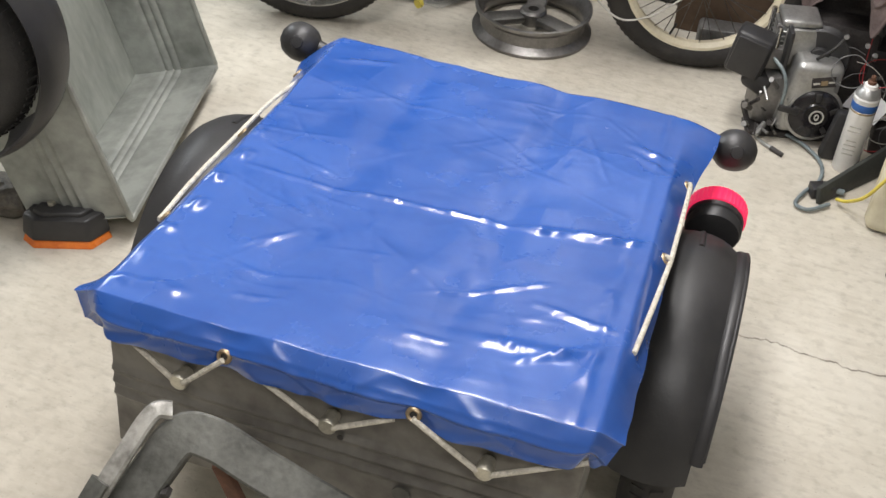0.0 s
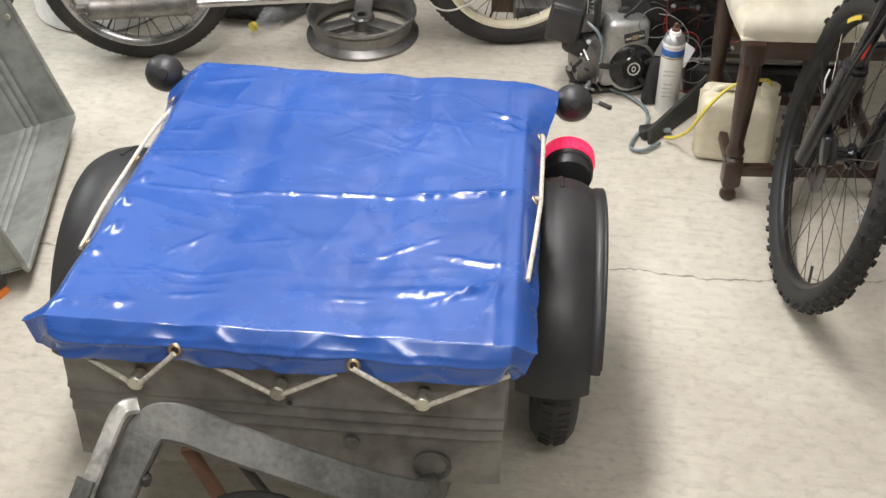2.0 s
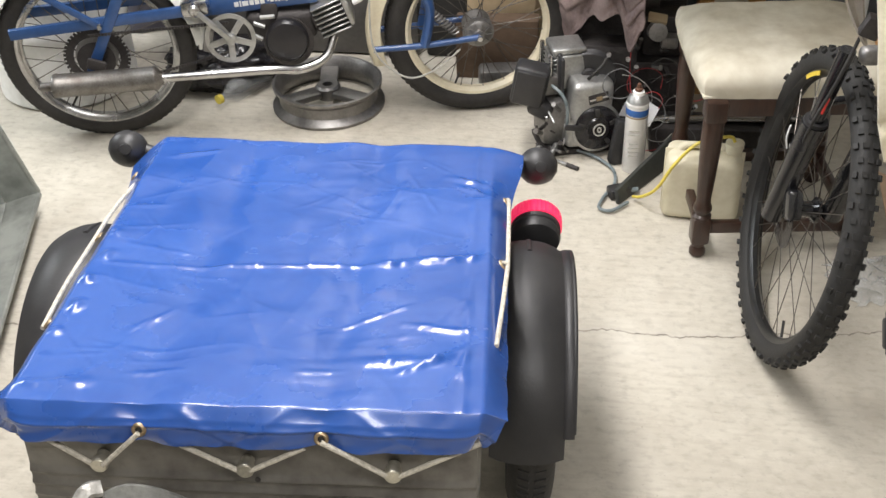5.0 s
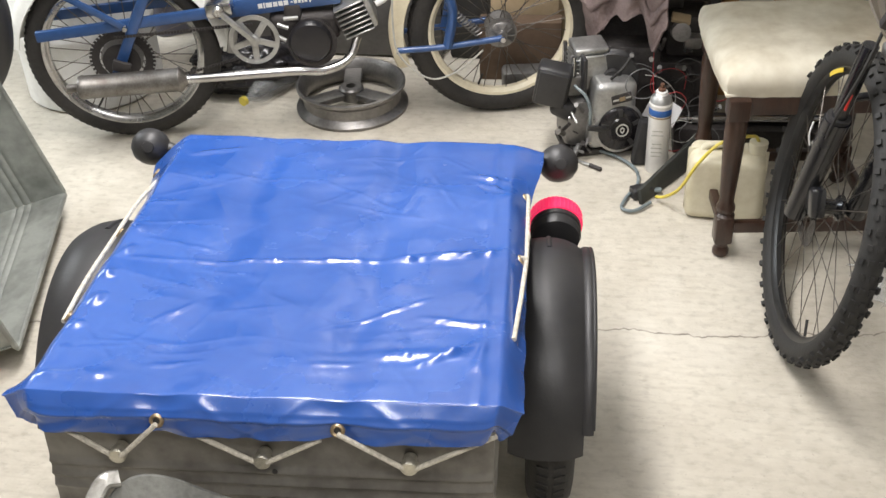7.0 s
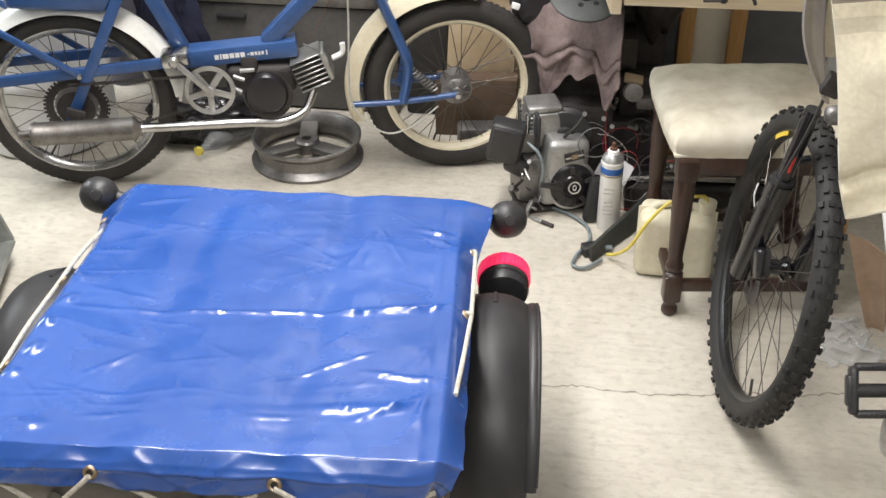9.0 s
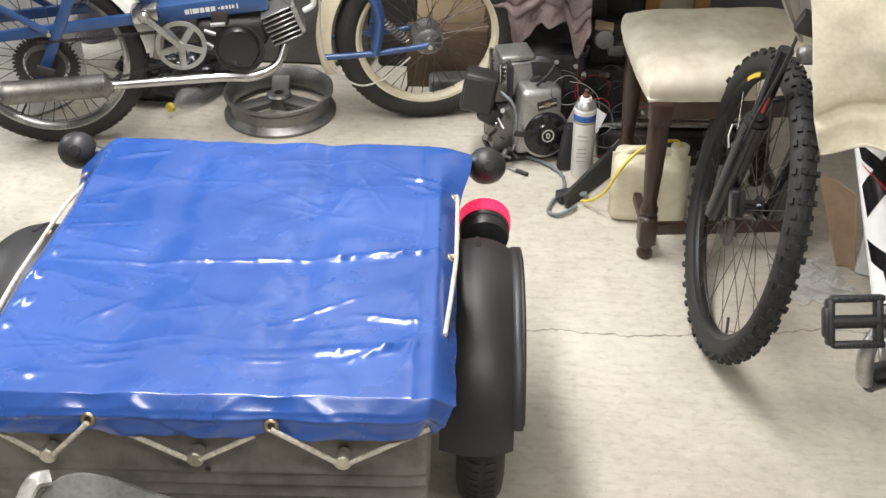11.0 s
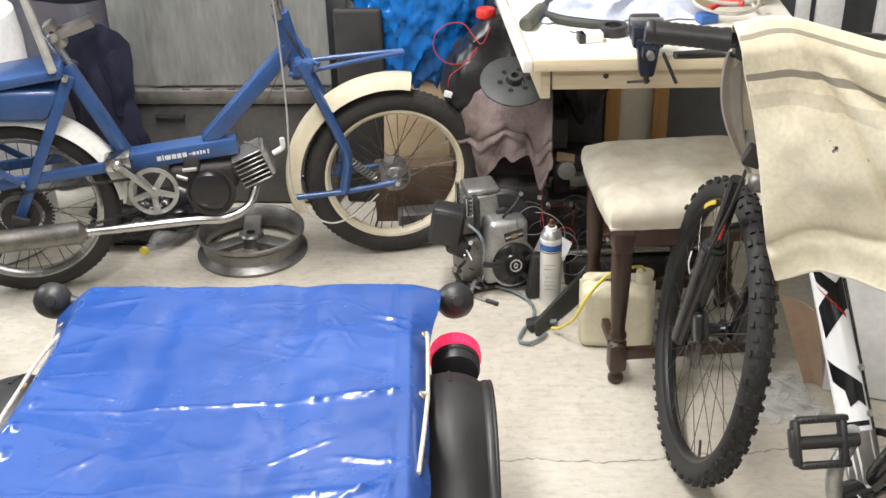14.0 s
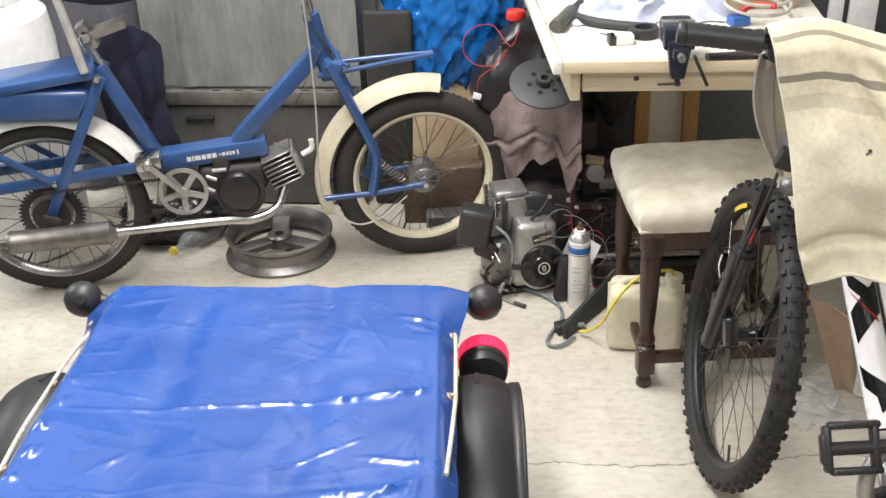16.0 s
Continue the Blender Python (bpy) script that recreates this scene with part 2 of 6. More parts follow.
def sack_material():
    """Cream linen with two grey woven stripes near one end and dark stains."""
    m = mat("cream_linen_sack", (0.82, 0.765, 0.60), (0.60, 0.535, 0.38), 3, 0.95, bump=0.22, bscale=800, fine=120)
    nt = m.node_tree
    n, l = nt.nodes, nt.links
    bs = n["Principled BSDF"]
    src = bs.inputs["Base Color"].links[0].from_socket
    uv = n.new("ShaderNodeUVMap")
    sp = n.new("ShaderNodeSeparateXYZ")
    l.new(uv.outputs[0], sp.inputs[0])
    rp = n.new("ShaderNodeValToRGB")
    rp.color_ramp.interpolation = "CONSTANT"
    e = rp.color_ramp.elements
    e[0].position, e[0].color = 0.0, (0, 0, 0, 1)
    e[1].position, e[1].color = 0.207, (0.7, 0.7, 0.7, 1)
    for p, v in ((0.222, 0.0), (0.305, 0.85), (0.332, 0.0), (0.375, 0.22), (0.42, 0.0)):
        q = e.new(p)
        q.color = (v, v, v, 1)
    l.new(sp.outputs["Y"], rp.inputs[0])
    st = n.new("ShaderNodeTexNoise")
    st.inputs["Scale"].default_value, st.inputs["Detail"].default_value = 40, 3
    co = n.new("ShaderNodeTexCoord")
    l.new(co.outputs["Object"], st.inputs["Vector"])
    sr = n.new("ShaderNodeMapRange")
    sr.inputs[1].default_value, sr.inputs[2].default_value = 0.715, 0.78
    l.new(st.outputs["Fac"], sr.inputs[0])
    a = n.new("ShaderNodeMixRGB")
    a.inputs[2].default_value = (0.17, 0.15, 0.12, 1)
    l.new(rp.outputs[0], a.inputs[0])
    l.new(src, a.inputs[1])
    b = n.new("ShaderNodeMixRGB")
    b.inputs[2].default_value = (0.05, 0.045, 0.035, 1)
    l.new(sr.outputs[0], b.inputs[0])
    l.new(a.outputs[0], b.inputs[1])
    l.new(b.outputs[0], bs.inputs["Base Color"])
    return m


M_sack = sack_material()


def floor_material():
    """Pale trowelled concrete: brushed lines across, blotches, dark grit and one wandering crack."""
    m = mat("trowelled_concrete", (0.54, 0.505, 0.430), (0.415, 0.380, 0.315), 2.4, 0.75, bump=0.5, bscale=90, fine=30)
    nt = m.node_tree
    n, l = nt.nodes, nt.links
    bs = n["Principled BSDF"]
    src = bs.inputs["Base Color"].links[0].from_socket
    co = n.new("ShaderNodeTexCoord")

    def noise_tex(scale, detail, stretch):
        mp = n.new("ShaderNodeMapping")
        mp.inputs["Scale"].default_value = stretch
        l.new(co.outputs["Object"], mp.inputs["Vector"])
        t = n.new("ShaderNodeTexNoise")
        t.inputs["Scale"].default_value, t.inputs["Detail"].default_value = scale, detail
        l.new(mp.outputs[0], t.inputs["Vector"])
        return t

    def math(op, a, b):
        x = n.new("ShaderNodeMath")
        x.operation = op
        for i, v in enumerate((a, b)):
            if hasattr(v, "links"):
                l.new(v, x.inputs[i])
            else:
                x.inputs[i].default_value = v
        return x.outputs[0]

    def ramp(v, lo, hi):
        x = n.new("ShaderNodeMapRange")
        x.inputs[1].default_value, x.inputs[2].default_value = lo, hi
        l.new(v, x.inputs[0])
        return x.outputs[0]

    def mixed(fac, base, colour):
        x = n.new("ShaderNodeMixRGB")
        l.new(fac, x.inputs[0])
        l.new(base, x.inputs[1])
        x.inputs[2].default_value = (*colour, 1)
        return x.outputs[0]

    brushed = noise_tex(11, 7, (0.9, 6, 1))
    grit = noise_tex(120, 2, (1, 1, 1))
    pits = noise_tex(46, 6, (0.9, 1.2, 1))
    blot = noise_tex(2.2, 3, (1, 1, 1))
    c = mixed(math("MULTIPLY", ramp(brushed.outputs["Fac"], 0.48, 0.72), 0.42), src, (0.38, 0.34, 0.28))
    c = mixed(math("MULTIPLY", ramp(grit.outputs["Fac"], 0.66, 0.76), 0.34), c, (0.18, 0.15, 0.12))
    c = mixed(math("MULTIPLY", ramp(pits.outputs["Fac"], 0.50, 0.72), 0.46), c, (0.30, 0.27, 0.225))
    c = mixed(math("MULTIPLY", ramp(blot.outputs["Fac"], 0.56, 0.72), 0.35), c, (0.68, 0.65, 0.58))
    sp = n.new("ShaderNodeSeparateXYZ")
    l.new(co.outputs["Object"], sp.inputs[0])
    wig = noise_tex(3.2, 10, (1, 0.0, 0.0))
    wig.inputs["Roughness"].default_value = 0.62
    line = math("ADD", math("MULTIPLY", sp.outputs["X"], 0.105), math("MULTIPLY", wig.outputs["Fac"], 0.16))
    away = math("ABSOLUTE", math("SUBTRACT", math("SUBTRACT", sp.outputs["Y"], 1.306), line), 0.0)
    crack = math("MULTIPLY", math("SUBTRACT", 1.0, ramp(away, 0.0009, 0.0032)), math("ADD", math("MULTIPLY", ramp(pits.outputs["Fac"], 0.40, 0.60), 0.55), 0.45))
    c = mixed(math("MULTIPLY", crack, 0.85), c, (0.12, 0.10, 0.08))
    l.new(c, bs.inputs["Base Color"])
    old = bs.inputs["Normal"].links[0].from_node
    b2 = n.new("ShaderNodeBump")
    b2.inputs["Strength"].default_value, b2.inputs["Distance"].default_value = 0.35, 0.006
    l.new(math("SUBTRACT", brushed.outputs["Fac"], crack), b2.inputs["Height"])
    l.new(old.outputs[0], b2.inputs["Normal"])
    l.new(b2.outputs[0], bs.inputs["Normal"])
    return m


M_floor = floor_material()


# ---- mesh helpers ----
def thing(name, label, category, m=None, group="", kind=""):
    ob = new(name)
    ob.empty_display_size = 0.05
    if m is not None:
        ob.matrix_basis = m
    return tagged(ob, label, category, group, kind)


def mesh_object(name, bm, material, smooth=True, angle=40):
    me = bpy.data.meshes.new(name)
    bmesh.ops.recalc_face_normals(bm, faces=bm.faces[:])
    for f in bm.faces:
        f.smooth = smooth
    if smooth:
        lim = radians(angle)
        for e in bm.edges:
            if len(e.link_faces) == 2 and e.calc_face_angle(0) > lim:
                e.smooth = False
    bm.to_mesh(me)
    bm.free()
    me.materials.append(material)
    return new(name, me)


def part(name, bm, material, parent, label="", smooth=True, angle=40):
    ob = mesh_object(name, bm, material, smooth, angle)
    ob.parent = parent
    return tagged(ob, label)


def solo(name, bm, material, label, category, m=None, group="", kind="", smooth=True, angle=40):
    ob = mesh_object(name, bm, material, smooth, angle)
    if m is not None:
        ob.matrix_basis = m
    return tagged(ob, label, category, group, kind)


def box(sx, sy, sz, m=None, bevel=0.0, bm=None, segs=2):
    """A box centred on the origin of m, with rounded edges."""
    own = bmesh.new()
    bmesh.ops.create_cube(own, size=1)
    bmesh.ops.scale(own, vec=(sx, sy, sz), verts=own.verts)
    if bevel:
        bmesh.ops.bevel(own, geom=own.edges[:], offset=bevel, segments=segs, profile=0.5, affect="EDGES")
    return joined(bm, own, m)


def joined(bm, own, m=None):
    if m is not None:
        own.transform(m)
    if bm is None:
        return own
    me = bpy.data.meshes.new("tmp")
    own.to_mesh(me)
    own.free()
    bm.from_mesh(me)
    bpy.data.meshes.remove(me)
    return bm


def lathe(profile, segs=32, m=None, bm=None, closed=False):
    """Turns (radius, height) pairs round the z axis."""
    own = bmesh.new()
    rings = []
    for r, h in profile:
        if r < 1e-6:
            rings.append([own.verts.new((0, 0, h))])
        else:
            rings.append([own.verts.new((r * math.cos(2 * math.pi * i / segs), r * math.sin(2 * math.pi * i / segs), h)) for i in range(segs)])
    pairs = list(zip(rings, rings[1:])) + ([(rings[-1], rings[0])] if closed else [])
    for p, q in pairs:
        for i in range(segs):
            j = (i + 1) % segs
            if len(p) == 1 and len(q) == 1:
                continue
            if len(p) == 1:
                own.faces.new((p[0], q[i], q[j]))
            elif len(q) == 1:
                own.faces.new((p[i], p[j], q[0]))
            else:
                own.faces.new((p[i], p[j], q[j], q[i]))
    return joined(bm, own, m)


def curve_points(pts, steps=6):
    """A smooth line through the points."""
    pts = [Vector(p) for p in pts]
    if len(pts) < 3 or steps < 2:
        return pts
    ext = [2 * pts[0] - pts[1]] + pts + [2 * pts[-1] - pts[-2]]
    out = []
    for a, b, c, d in zip(ext, ext[1:], ext[2:], ext[3:]):
        for k in range(steps):
            t = k / steps
            out.append(0.5 * (2 * b + (c - a) * t + (2 * a - 5 * b + 4 * c - d) * t * t + (3 * b - a - 3 * c + d) * t ** 3))
    return out + [pts[-1]]


def tube(pts, r, segs=10, steps=6, bm=None, m=None, flat=1.0, closed=False, up=(0, 0, 1)):
    """A round or oval tube along a smooth line; r is a radius or one for each end."""
    line = curve_points(pts, steps)
    r0, r1 = r if isinstance(r, tuple) else (r, r)
    own = bmesh.new()
    rings = []
    side = None
    for i, p in enumerate(line):
        d = (line[min(i + 1, len(line) - 1)] - line[max(i - 1, 0)]).normalized()
        if side is None:
            ref = Vector(up) if abs(d.dot(Vector(up))) < 0.95 else Vector((1, 0, 0))
            side = d.cross(ref).normalized()
        else:
            side = (side - d * side.dot(d)).normalized()
        top = side.cross(d).normalized()
        rr = r0 + (r1 - r0) * i / max(1, len(line) - 1)
        rings.append([own.verts.new(p + rr * (math.cos(a) * side * flat + math.sin(a) * top)) for a in [2 * math.pi * k / segs for k in range(segs)]])
    for p, q in zip(rings, rings[1:]):
        for i in range(segs):
            j = (i + 1) % segs
            own.faces.new((p[i], p[j], q[j], q[i]))
    if not closed:
        own.faces.new(rings[0][::-1])
        own.faces.new(rings[-1])
    return joined(bm, own, m)


def bar(a, b, w, t, bevel=0.004, bm=None, m=None):
    """A box section from a to b, in the xz plane: w across, t along y."""
    a, b = Vector(a), Vector(b)
    d = b - a
    x = d.normalized()
    y = Vector((0, 1, 0))
    y = (y - x * y.dot(x)).normalized()
    z = x.cross(y)
    rot = Matrix((x, y, z)).transposed().to_4x4()
    mm = Matrix.Translation((a + b) / 2) @ rot
    return box(d.length, t, w, (m @ mm) if m is not None else mm, bevel, bm)


def arc_sheet(R, half, drop, a0, a1, steps, thick, m=None, bm=None, crown=0.3):
    """A mudguard: a curved section swept round the y axis from a0 to a1 degrees (0: +x, 90: up)."""
    own = bmesh.new()
    sec = []
    for k in range(9):
        s = -1 + k / 4
        sec.append((s * half, -drop * abs(s) ** 2.4))
    loop = [(y, h) for y, h in sec] + [(y * (1 - thick / half), h - thick) for y, h in sec[::-1]]
    rings = []
    for i in range(steps + 1):
        a = radians(a0 + (a1 - a0) * i / steps)
        rings.append([own.verts.new(((R + h) * math.cos(a), y, (R + h) * math.sin(a))) for y, h in loop])
    n = len(loop)
    for p, q in zip(rings, rings[1:]):
        for i in range(n):
            j = (i + 1) % n
            own.faces.new((p[i], p[j], q[j], q[i]))
    for ring in (rings[0], rings[-1]):
        for k in range(8):
            own.faces.new((ring[k], ring[k + 1], ring[n - 2 - k], ring[n - 1 - k]))
    return joined(bm, own, m)


Y_AXIS = pose(0, 0, 0, 90, 0, 0)   # turns the z axis of a lathe onto -y


def torus_y(R, r, segs=48, sides=12, oval=1.0, m=None, bm=None):
    prof = [(R + r * math.cos(2 * math.pi * k / sides), oval * r * math.sin(2 * math.pi * k / sides)) for k in range(sides)]
    return lathe(prof, segs, (m if m is not None else Matrix()) @ Y_AXIS, bm, closed=True)


def rim_y(R, w, depth, m=None, bm=None, segs=56):
    """A wheel rim round the y axis: outer radius R, width w, radial depth."""
    h = w / 2
    prof = [(R, -h), (R, -h + 0.003), (R - depth * 0.5, -h * 0.45), (R - depth * 0.5, h * 0.45), (R, h - 0.003), (R, h), (R - depth * 0.55, h * 0.92),
            (R - depth, h * 0.35), (R - depth, -h * 0.35), (R - depth * 0.55, -h * 0.92)]
    return lathe(prof, segs, (m if m is not None else Matrix()) @ Y_AXIS, bm, closed=True)


def bolt_head(r, h, m=None, bm=None):
    return lathe([(0, 0), (r, 0), (r, h * 0.7), (r * 0.85, h), (0, h)], 6, m, bm)


def sheet(fn, nu, nv, thick=0.0, uv=True):
    """A cloth: fn(u, v) gives a place; u and v go from 0 to 1."""
    bm = bmesh.new()
    grid = [[bm.verts.new(fn(i / nu, j / nv)) for j in range(nv + 1)] for i in range(nu + 1)]
    lay = bm.loops.layers.uv.new("UVMap") if uv else None
    for i in range(nu):
        for j in range(nv):
            f = bm.faces.new((grid[i][j], grid[i + 1][j], grid[i + 1][j + 1], grid[i][j + 1]))
            if uv:
                for lp, (a, b) in zip(f.loops, ((i, j), (i + 1, j), (i + 1, j + 1), (i, j + 1))):
                    lp[lay].uv = (a / nu, b / nv)
    if thick:
        bm.normal_update()
        low = [[bm.verts.new(v.co - v.normal * thick) for v in row] for row in grid]
        quads = [(low[i][j], low[i][j + 1], low[i + 1][j + 1], low[i + 1][j]) for i in range(nu) for j in range(nv)]
        rim = [(i, 0) for i in range(nu)] + [(nu, j) for j in range(nv)] + [(i, nv) for i in range(nu, 0, -1)] + [(0, j) for j in range(nv, 0, -1)]
        for (a, b), (c, d) in zip(rim, rim[1:] + rim[:1]):
            quads.append((grid[a][b], low[a][b], low[c][d], grid[c][d]))
        for k, q in enumerate(quads):
            f = bm.faces.new(q)
            if uv and k < nu * nv:
                i, j = divmod(k, nv)
                for lp, (a, b) in zip(f.loops, ((i, j), (i, j + 1), (i + 1, j + 1), (i + 1, j))):
                    lp[lay].uv = (a / nu, b / nv)
    return bm


def lump(r, m=None, amount=0.15, freq=3.0, seed=0, sub=4, bm=None):
    own = bmesh.new()
    bmesh.ops.create_icosphere(own, subdivisions=sub, radius=1)
    off = Vector((seed * 7.3, seed * 3.1, seed * 5.7))
    for v in own.verts:
        d = v.co.normalized()
        k = 1 + amount * noise.noise(d * freq + off) + amount * 0.5 * noise.noise(d * freq * 2.7 + off)
        v.co = Vector((d.x * r[0], d.y * r[1], d.z * r[2])) * k
    return joined(bm, own, m)

# ---- the room ----
X0, X1, Y0, Y1, ZC = -2.6, 2.6, -2.6, 3.15, 2.55
solo("floor", box(X1 - X0 + 0.4, Y1 - Y0 + 0.4, 0.1, pose((X0 + X1) / 2, (Y0 + Y1) / 2, -0.05)), M_floor, "pale trowelled concrete floor with a thin crack", "floor", kind="structure")
solo("wall_north", box(X1 - X0 + 0.4, 0.2, ZC, pose(0, Y1 + 0.1, ZC / 2)), M_wallpaint, "grey painted workshop wall", "wall", kind="structure")
solo("wall_south", box(X1 - X0 + 0.4, 0.2, ZC, pose(0, Y0 - 0.1, ZC / 2)), M_wallpaint, "grey painted workshop wall", "wall", kind="structure")
solo("wall_east", box(0.2, Y1 - Y0, ZC, pose(X1 + 0.1, (Y0 + Y1) / 2, ZC / 2)), M_wallpaint, "grey painted workshop wall", "wall", kind="structure")
bm = box(0.2, Y1 - Y0, 1.2, pose(X0 - 0.1, (Y0 + Y1) / 2, 0.6))
box(0.2, Y1 - Y0, ZC - 2.3, pose(X0 - 0.1, (Y0 + Y1) / 2, (2.3 + ZC) / 2), bm=bm)
box(0.2, 1.6 - Y0, 1.1, pose(X0 - 0.1, (1.6 + Y0) / 2, 1.75), bm=bm)
box(0.2, Y1 - 2.8, 1.1, pose(X0 - 0.1, (Y1 + 2.8) / 2, 1.75), bm=bm)
solo("wall_west", bm, M_wallpaint, "grey painted workshop wall with a window opening", "wall", kind="structure")
solo("ceiling", box(X1 - X0 + 0.4, Y1 - Y0 + 0.4, 0.1, pose((X0 + X1) / 2, (Y0 + Y1) / 2, ZC + 0.05)), M_ceiling, "plain white ceiling", "ceiling", kind="structure")

# ---- two moped trailers: one covered in front, one stood on end beside it ----
TW, TF, TR, TB, TT = 0.600, -0.500, 0.300, 0.295, 0.512   # width, front, rear, bottom and top of the tub
AXLE_Y, AXLE_Z, TRACK = -0.028, 0.203, 0.386


def ribbed_panel(w, h, ribs, m):
    """An upright pressed sheet, its face towards -y, with level ribs at the given heights from the bottom."""
    def fn(u, v):
        z = v * h
        bulge = sum(0.0048 * math.exp(-((z - r) / 0.0052) ** 2) for r in ribs)
        edge = 0.004 * math.exp(-(min(u, 1 - u) * w / 0.02) ** 2)
        return ((u - 0.5) * w, -bulge + edge + 0.0012 * noise.noise((u * 5, v * 4, w)), z)
    bm = sheet(fn, 24, 54, 0.0025, uv=False)
    bm.transform(m)
    return bm


def trailer_wheel(parent, side, drop=0.0, axle=(AXLE_Y, AXLE_Z)):
    """A wheel under its mudguard; drop lowers the wheel to the floor where the tub leans."""
    m = pose(side * TRACK, axle[0], axle[1] - drop, 0, 0, 90)
    bm = torus_y(AXLE_Z - 0.040, 0.038, 56, 16, 1.05, m)
    for k in range(66):
        a = 2 * math.pi * k / 66
        for s in (-1, 1):
            box(0.003, 0.020, 0.006, m @ pose(0, 0, 0, 0, -math.degrees(a), 0) @ pose(AXLE_Z - 0.0035, s * 0.014, 0, 0, 0, s * 22), bm=bm)
    tyre = part("tyre", bm, M_rubber, parent, "black treaded rubber tyre")
    part("rim", rim_y(AXLE_Z - 0.060, 0.05, 0.03, m), M_alu_dark, tyre)
    part("hub", lathe([(0, -0.05), (0.02, -0.05), (0.028, -0.03), (0.028, 0.03), (0.02, 0.05), (0, 0.05)], 20, m @ Y_AXIS), M_alu_dark, tyre)
    bm = bmesh.new()
    for k in range(5):
        box(0.125, 0.02, 0.03, m @ pose(0, 0, 0, 0, 72 * k, 0) @ pose(0.080, 0, 0), 0.004, bm)
    part("wheel_spokes", bm, M_alu_dark, tyre)
    g = pose(side * (TRACK - 0.011) if side > 0 else -TRACK - 0.006, axle[0] + 0.028, axle[1] + (0.0 if side > 0 else 0.010), 0, 0, 90)
    guard = part("mudguard", arc_sheet(0.258, 0.060, 0.020, 14, 171, 50, 0.004, g), M_guard, parent, "black plastic mudguard")
    # a flat outer flange below the rounded top, with a bead along its edge
    out = -side
    if side > 0:
        part("mudguard_flange", arc_sheet(0.243, 0.009, 0.003, 20, 162, 44, 0.020, g @ pose(0, out * 0.066, 0)), M_guard, guard)
        part("mudguard_lip", torus_arc(0.240, 0.0035, 20, 160, g @ pose(0, out * 0.074, 0)), M_guard, guard)
    part("mudguard_rib", arc_sheet(0.2605, 0.005, 0.003, 58, 80, 10, 0.003, g), M_guard, guard)


def torus_arc(R, r, a0, a1, m):
    """A round bead bent round the y axis."""
    pts = [(R * math.cos(radians(a)), 0, R * math.sin(radians(a))) for a in np.linspace(a0, a1, 34)]
    return tube(pts, r, 8, 1, None, m)


def tub(parent, metal, drop=0.0, axle=(AXLE_Y, AXLE_Z)):
    h, mid = TT - TB, (TF + TR) / 2
    ribs = (0.088, 0.109, 0.130)
    part("front_panel", ribbed_panel(TW, h, ribs, pose(0, TF, TB)), metal, parent, "ribbed grey galvanised sheet")
    part("rear_panel", ribbed_panel(TW, h, ribs, pose(0, TR, TB, 0, 0, 180)), metal, parent)
    for s in (-1, 1):
        part("side_panel", ribbed_panel(TR - TF - 0.01, h, ribs, pose(s * TW / 2, mid, TB, 0, 0, 90 * s)), metal, parent)
    part("floor_panel", box(TW - 0.008, TR - TF - 0.008, 0.003, pose(0, mid, TB + 0.006)), M_galv_lit_floor, parent)
    bm = bmesh.new()
    for y, rz in ((TF, 0), (TR, 180)):
        box(TW + 0.006, 0.012, 0.012, pose(0, y - 0.003 * (1 if rz == 0 else -1), TT), 0.005, bm)
    for s in (-1, 1):
        box(0.012, TR - TF, 0.012, pose(s * (TW / 2 + 0.002), mid, TT), 0.005, bm)
    part("rim_bead", bm, metal, parent)
    part("axle", lathe([(0, -TRACK), (0.012, -TRACK), (0.012, TRACK), (0, TRACK)], 14, pose(0, axle[0], axle[1], 0, 90, 0)), M_dark, parent)
    for s in (-1, 1):
        part("axle_bracket", box(0.03, 0.05, abs(TB - axle[1]) + 0.02, pose(s * (TW / 2 + 0.018), axle[0], (TB + axle[1]) / 2), 0.004), M_galv_shade, parent)
        trailer_wheel(parent, s, drop if s < 0 else 0.0, axle)


def buffer(parent, x, y, z, side):
    prof = [(0, -0.030), (0.012, -0.030), (0.014, -0.024), (0.026, -0.022), (0.034, -0.012), (0.038, 0.002), (0.036, 0.016), (0.028, 0.028), (0.014, 0.036), (0, 0.038)]
    knob = part("corner_buffer", lathe(prof, 32, pose(x, y, z, 118, 0, side * 6)), M_black, parent, "round black rubber buffer")
    for name, d, prof, mt in (("buffer_boss", (0.10, -0.80, 0.30), [(0, 0), (0.011, 0), (0.012, 0.002), (0.010, 0.006), (0, 0.007)], M_black), ("buffer_hole", (-0.42, -0.60, 0.62), [(0, 0), (0.0055, 0), (0.0055, 0.0015), (0, 0.0015)], M_hole)):
        d = Vector(d).normalized()
        part(name, lathe(prof, 20, Matrix.Translation(Vector((x, y, z)) + d * 0.0345) @ d.to_track_quat("Z", "Y").to_matrix().to_4x4()), mt, knob)
    part("buffer_arm", tube([(x - side * 0.015, y, z), (x - side * 0.09, y - 0.01, z - 0.02)], 0.013, 12, 1), M_black, knob)


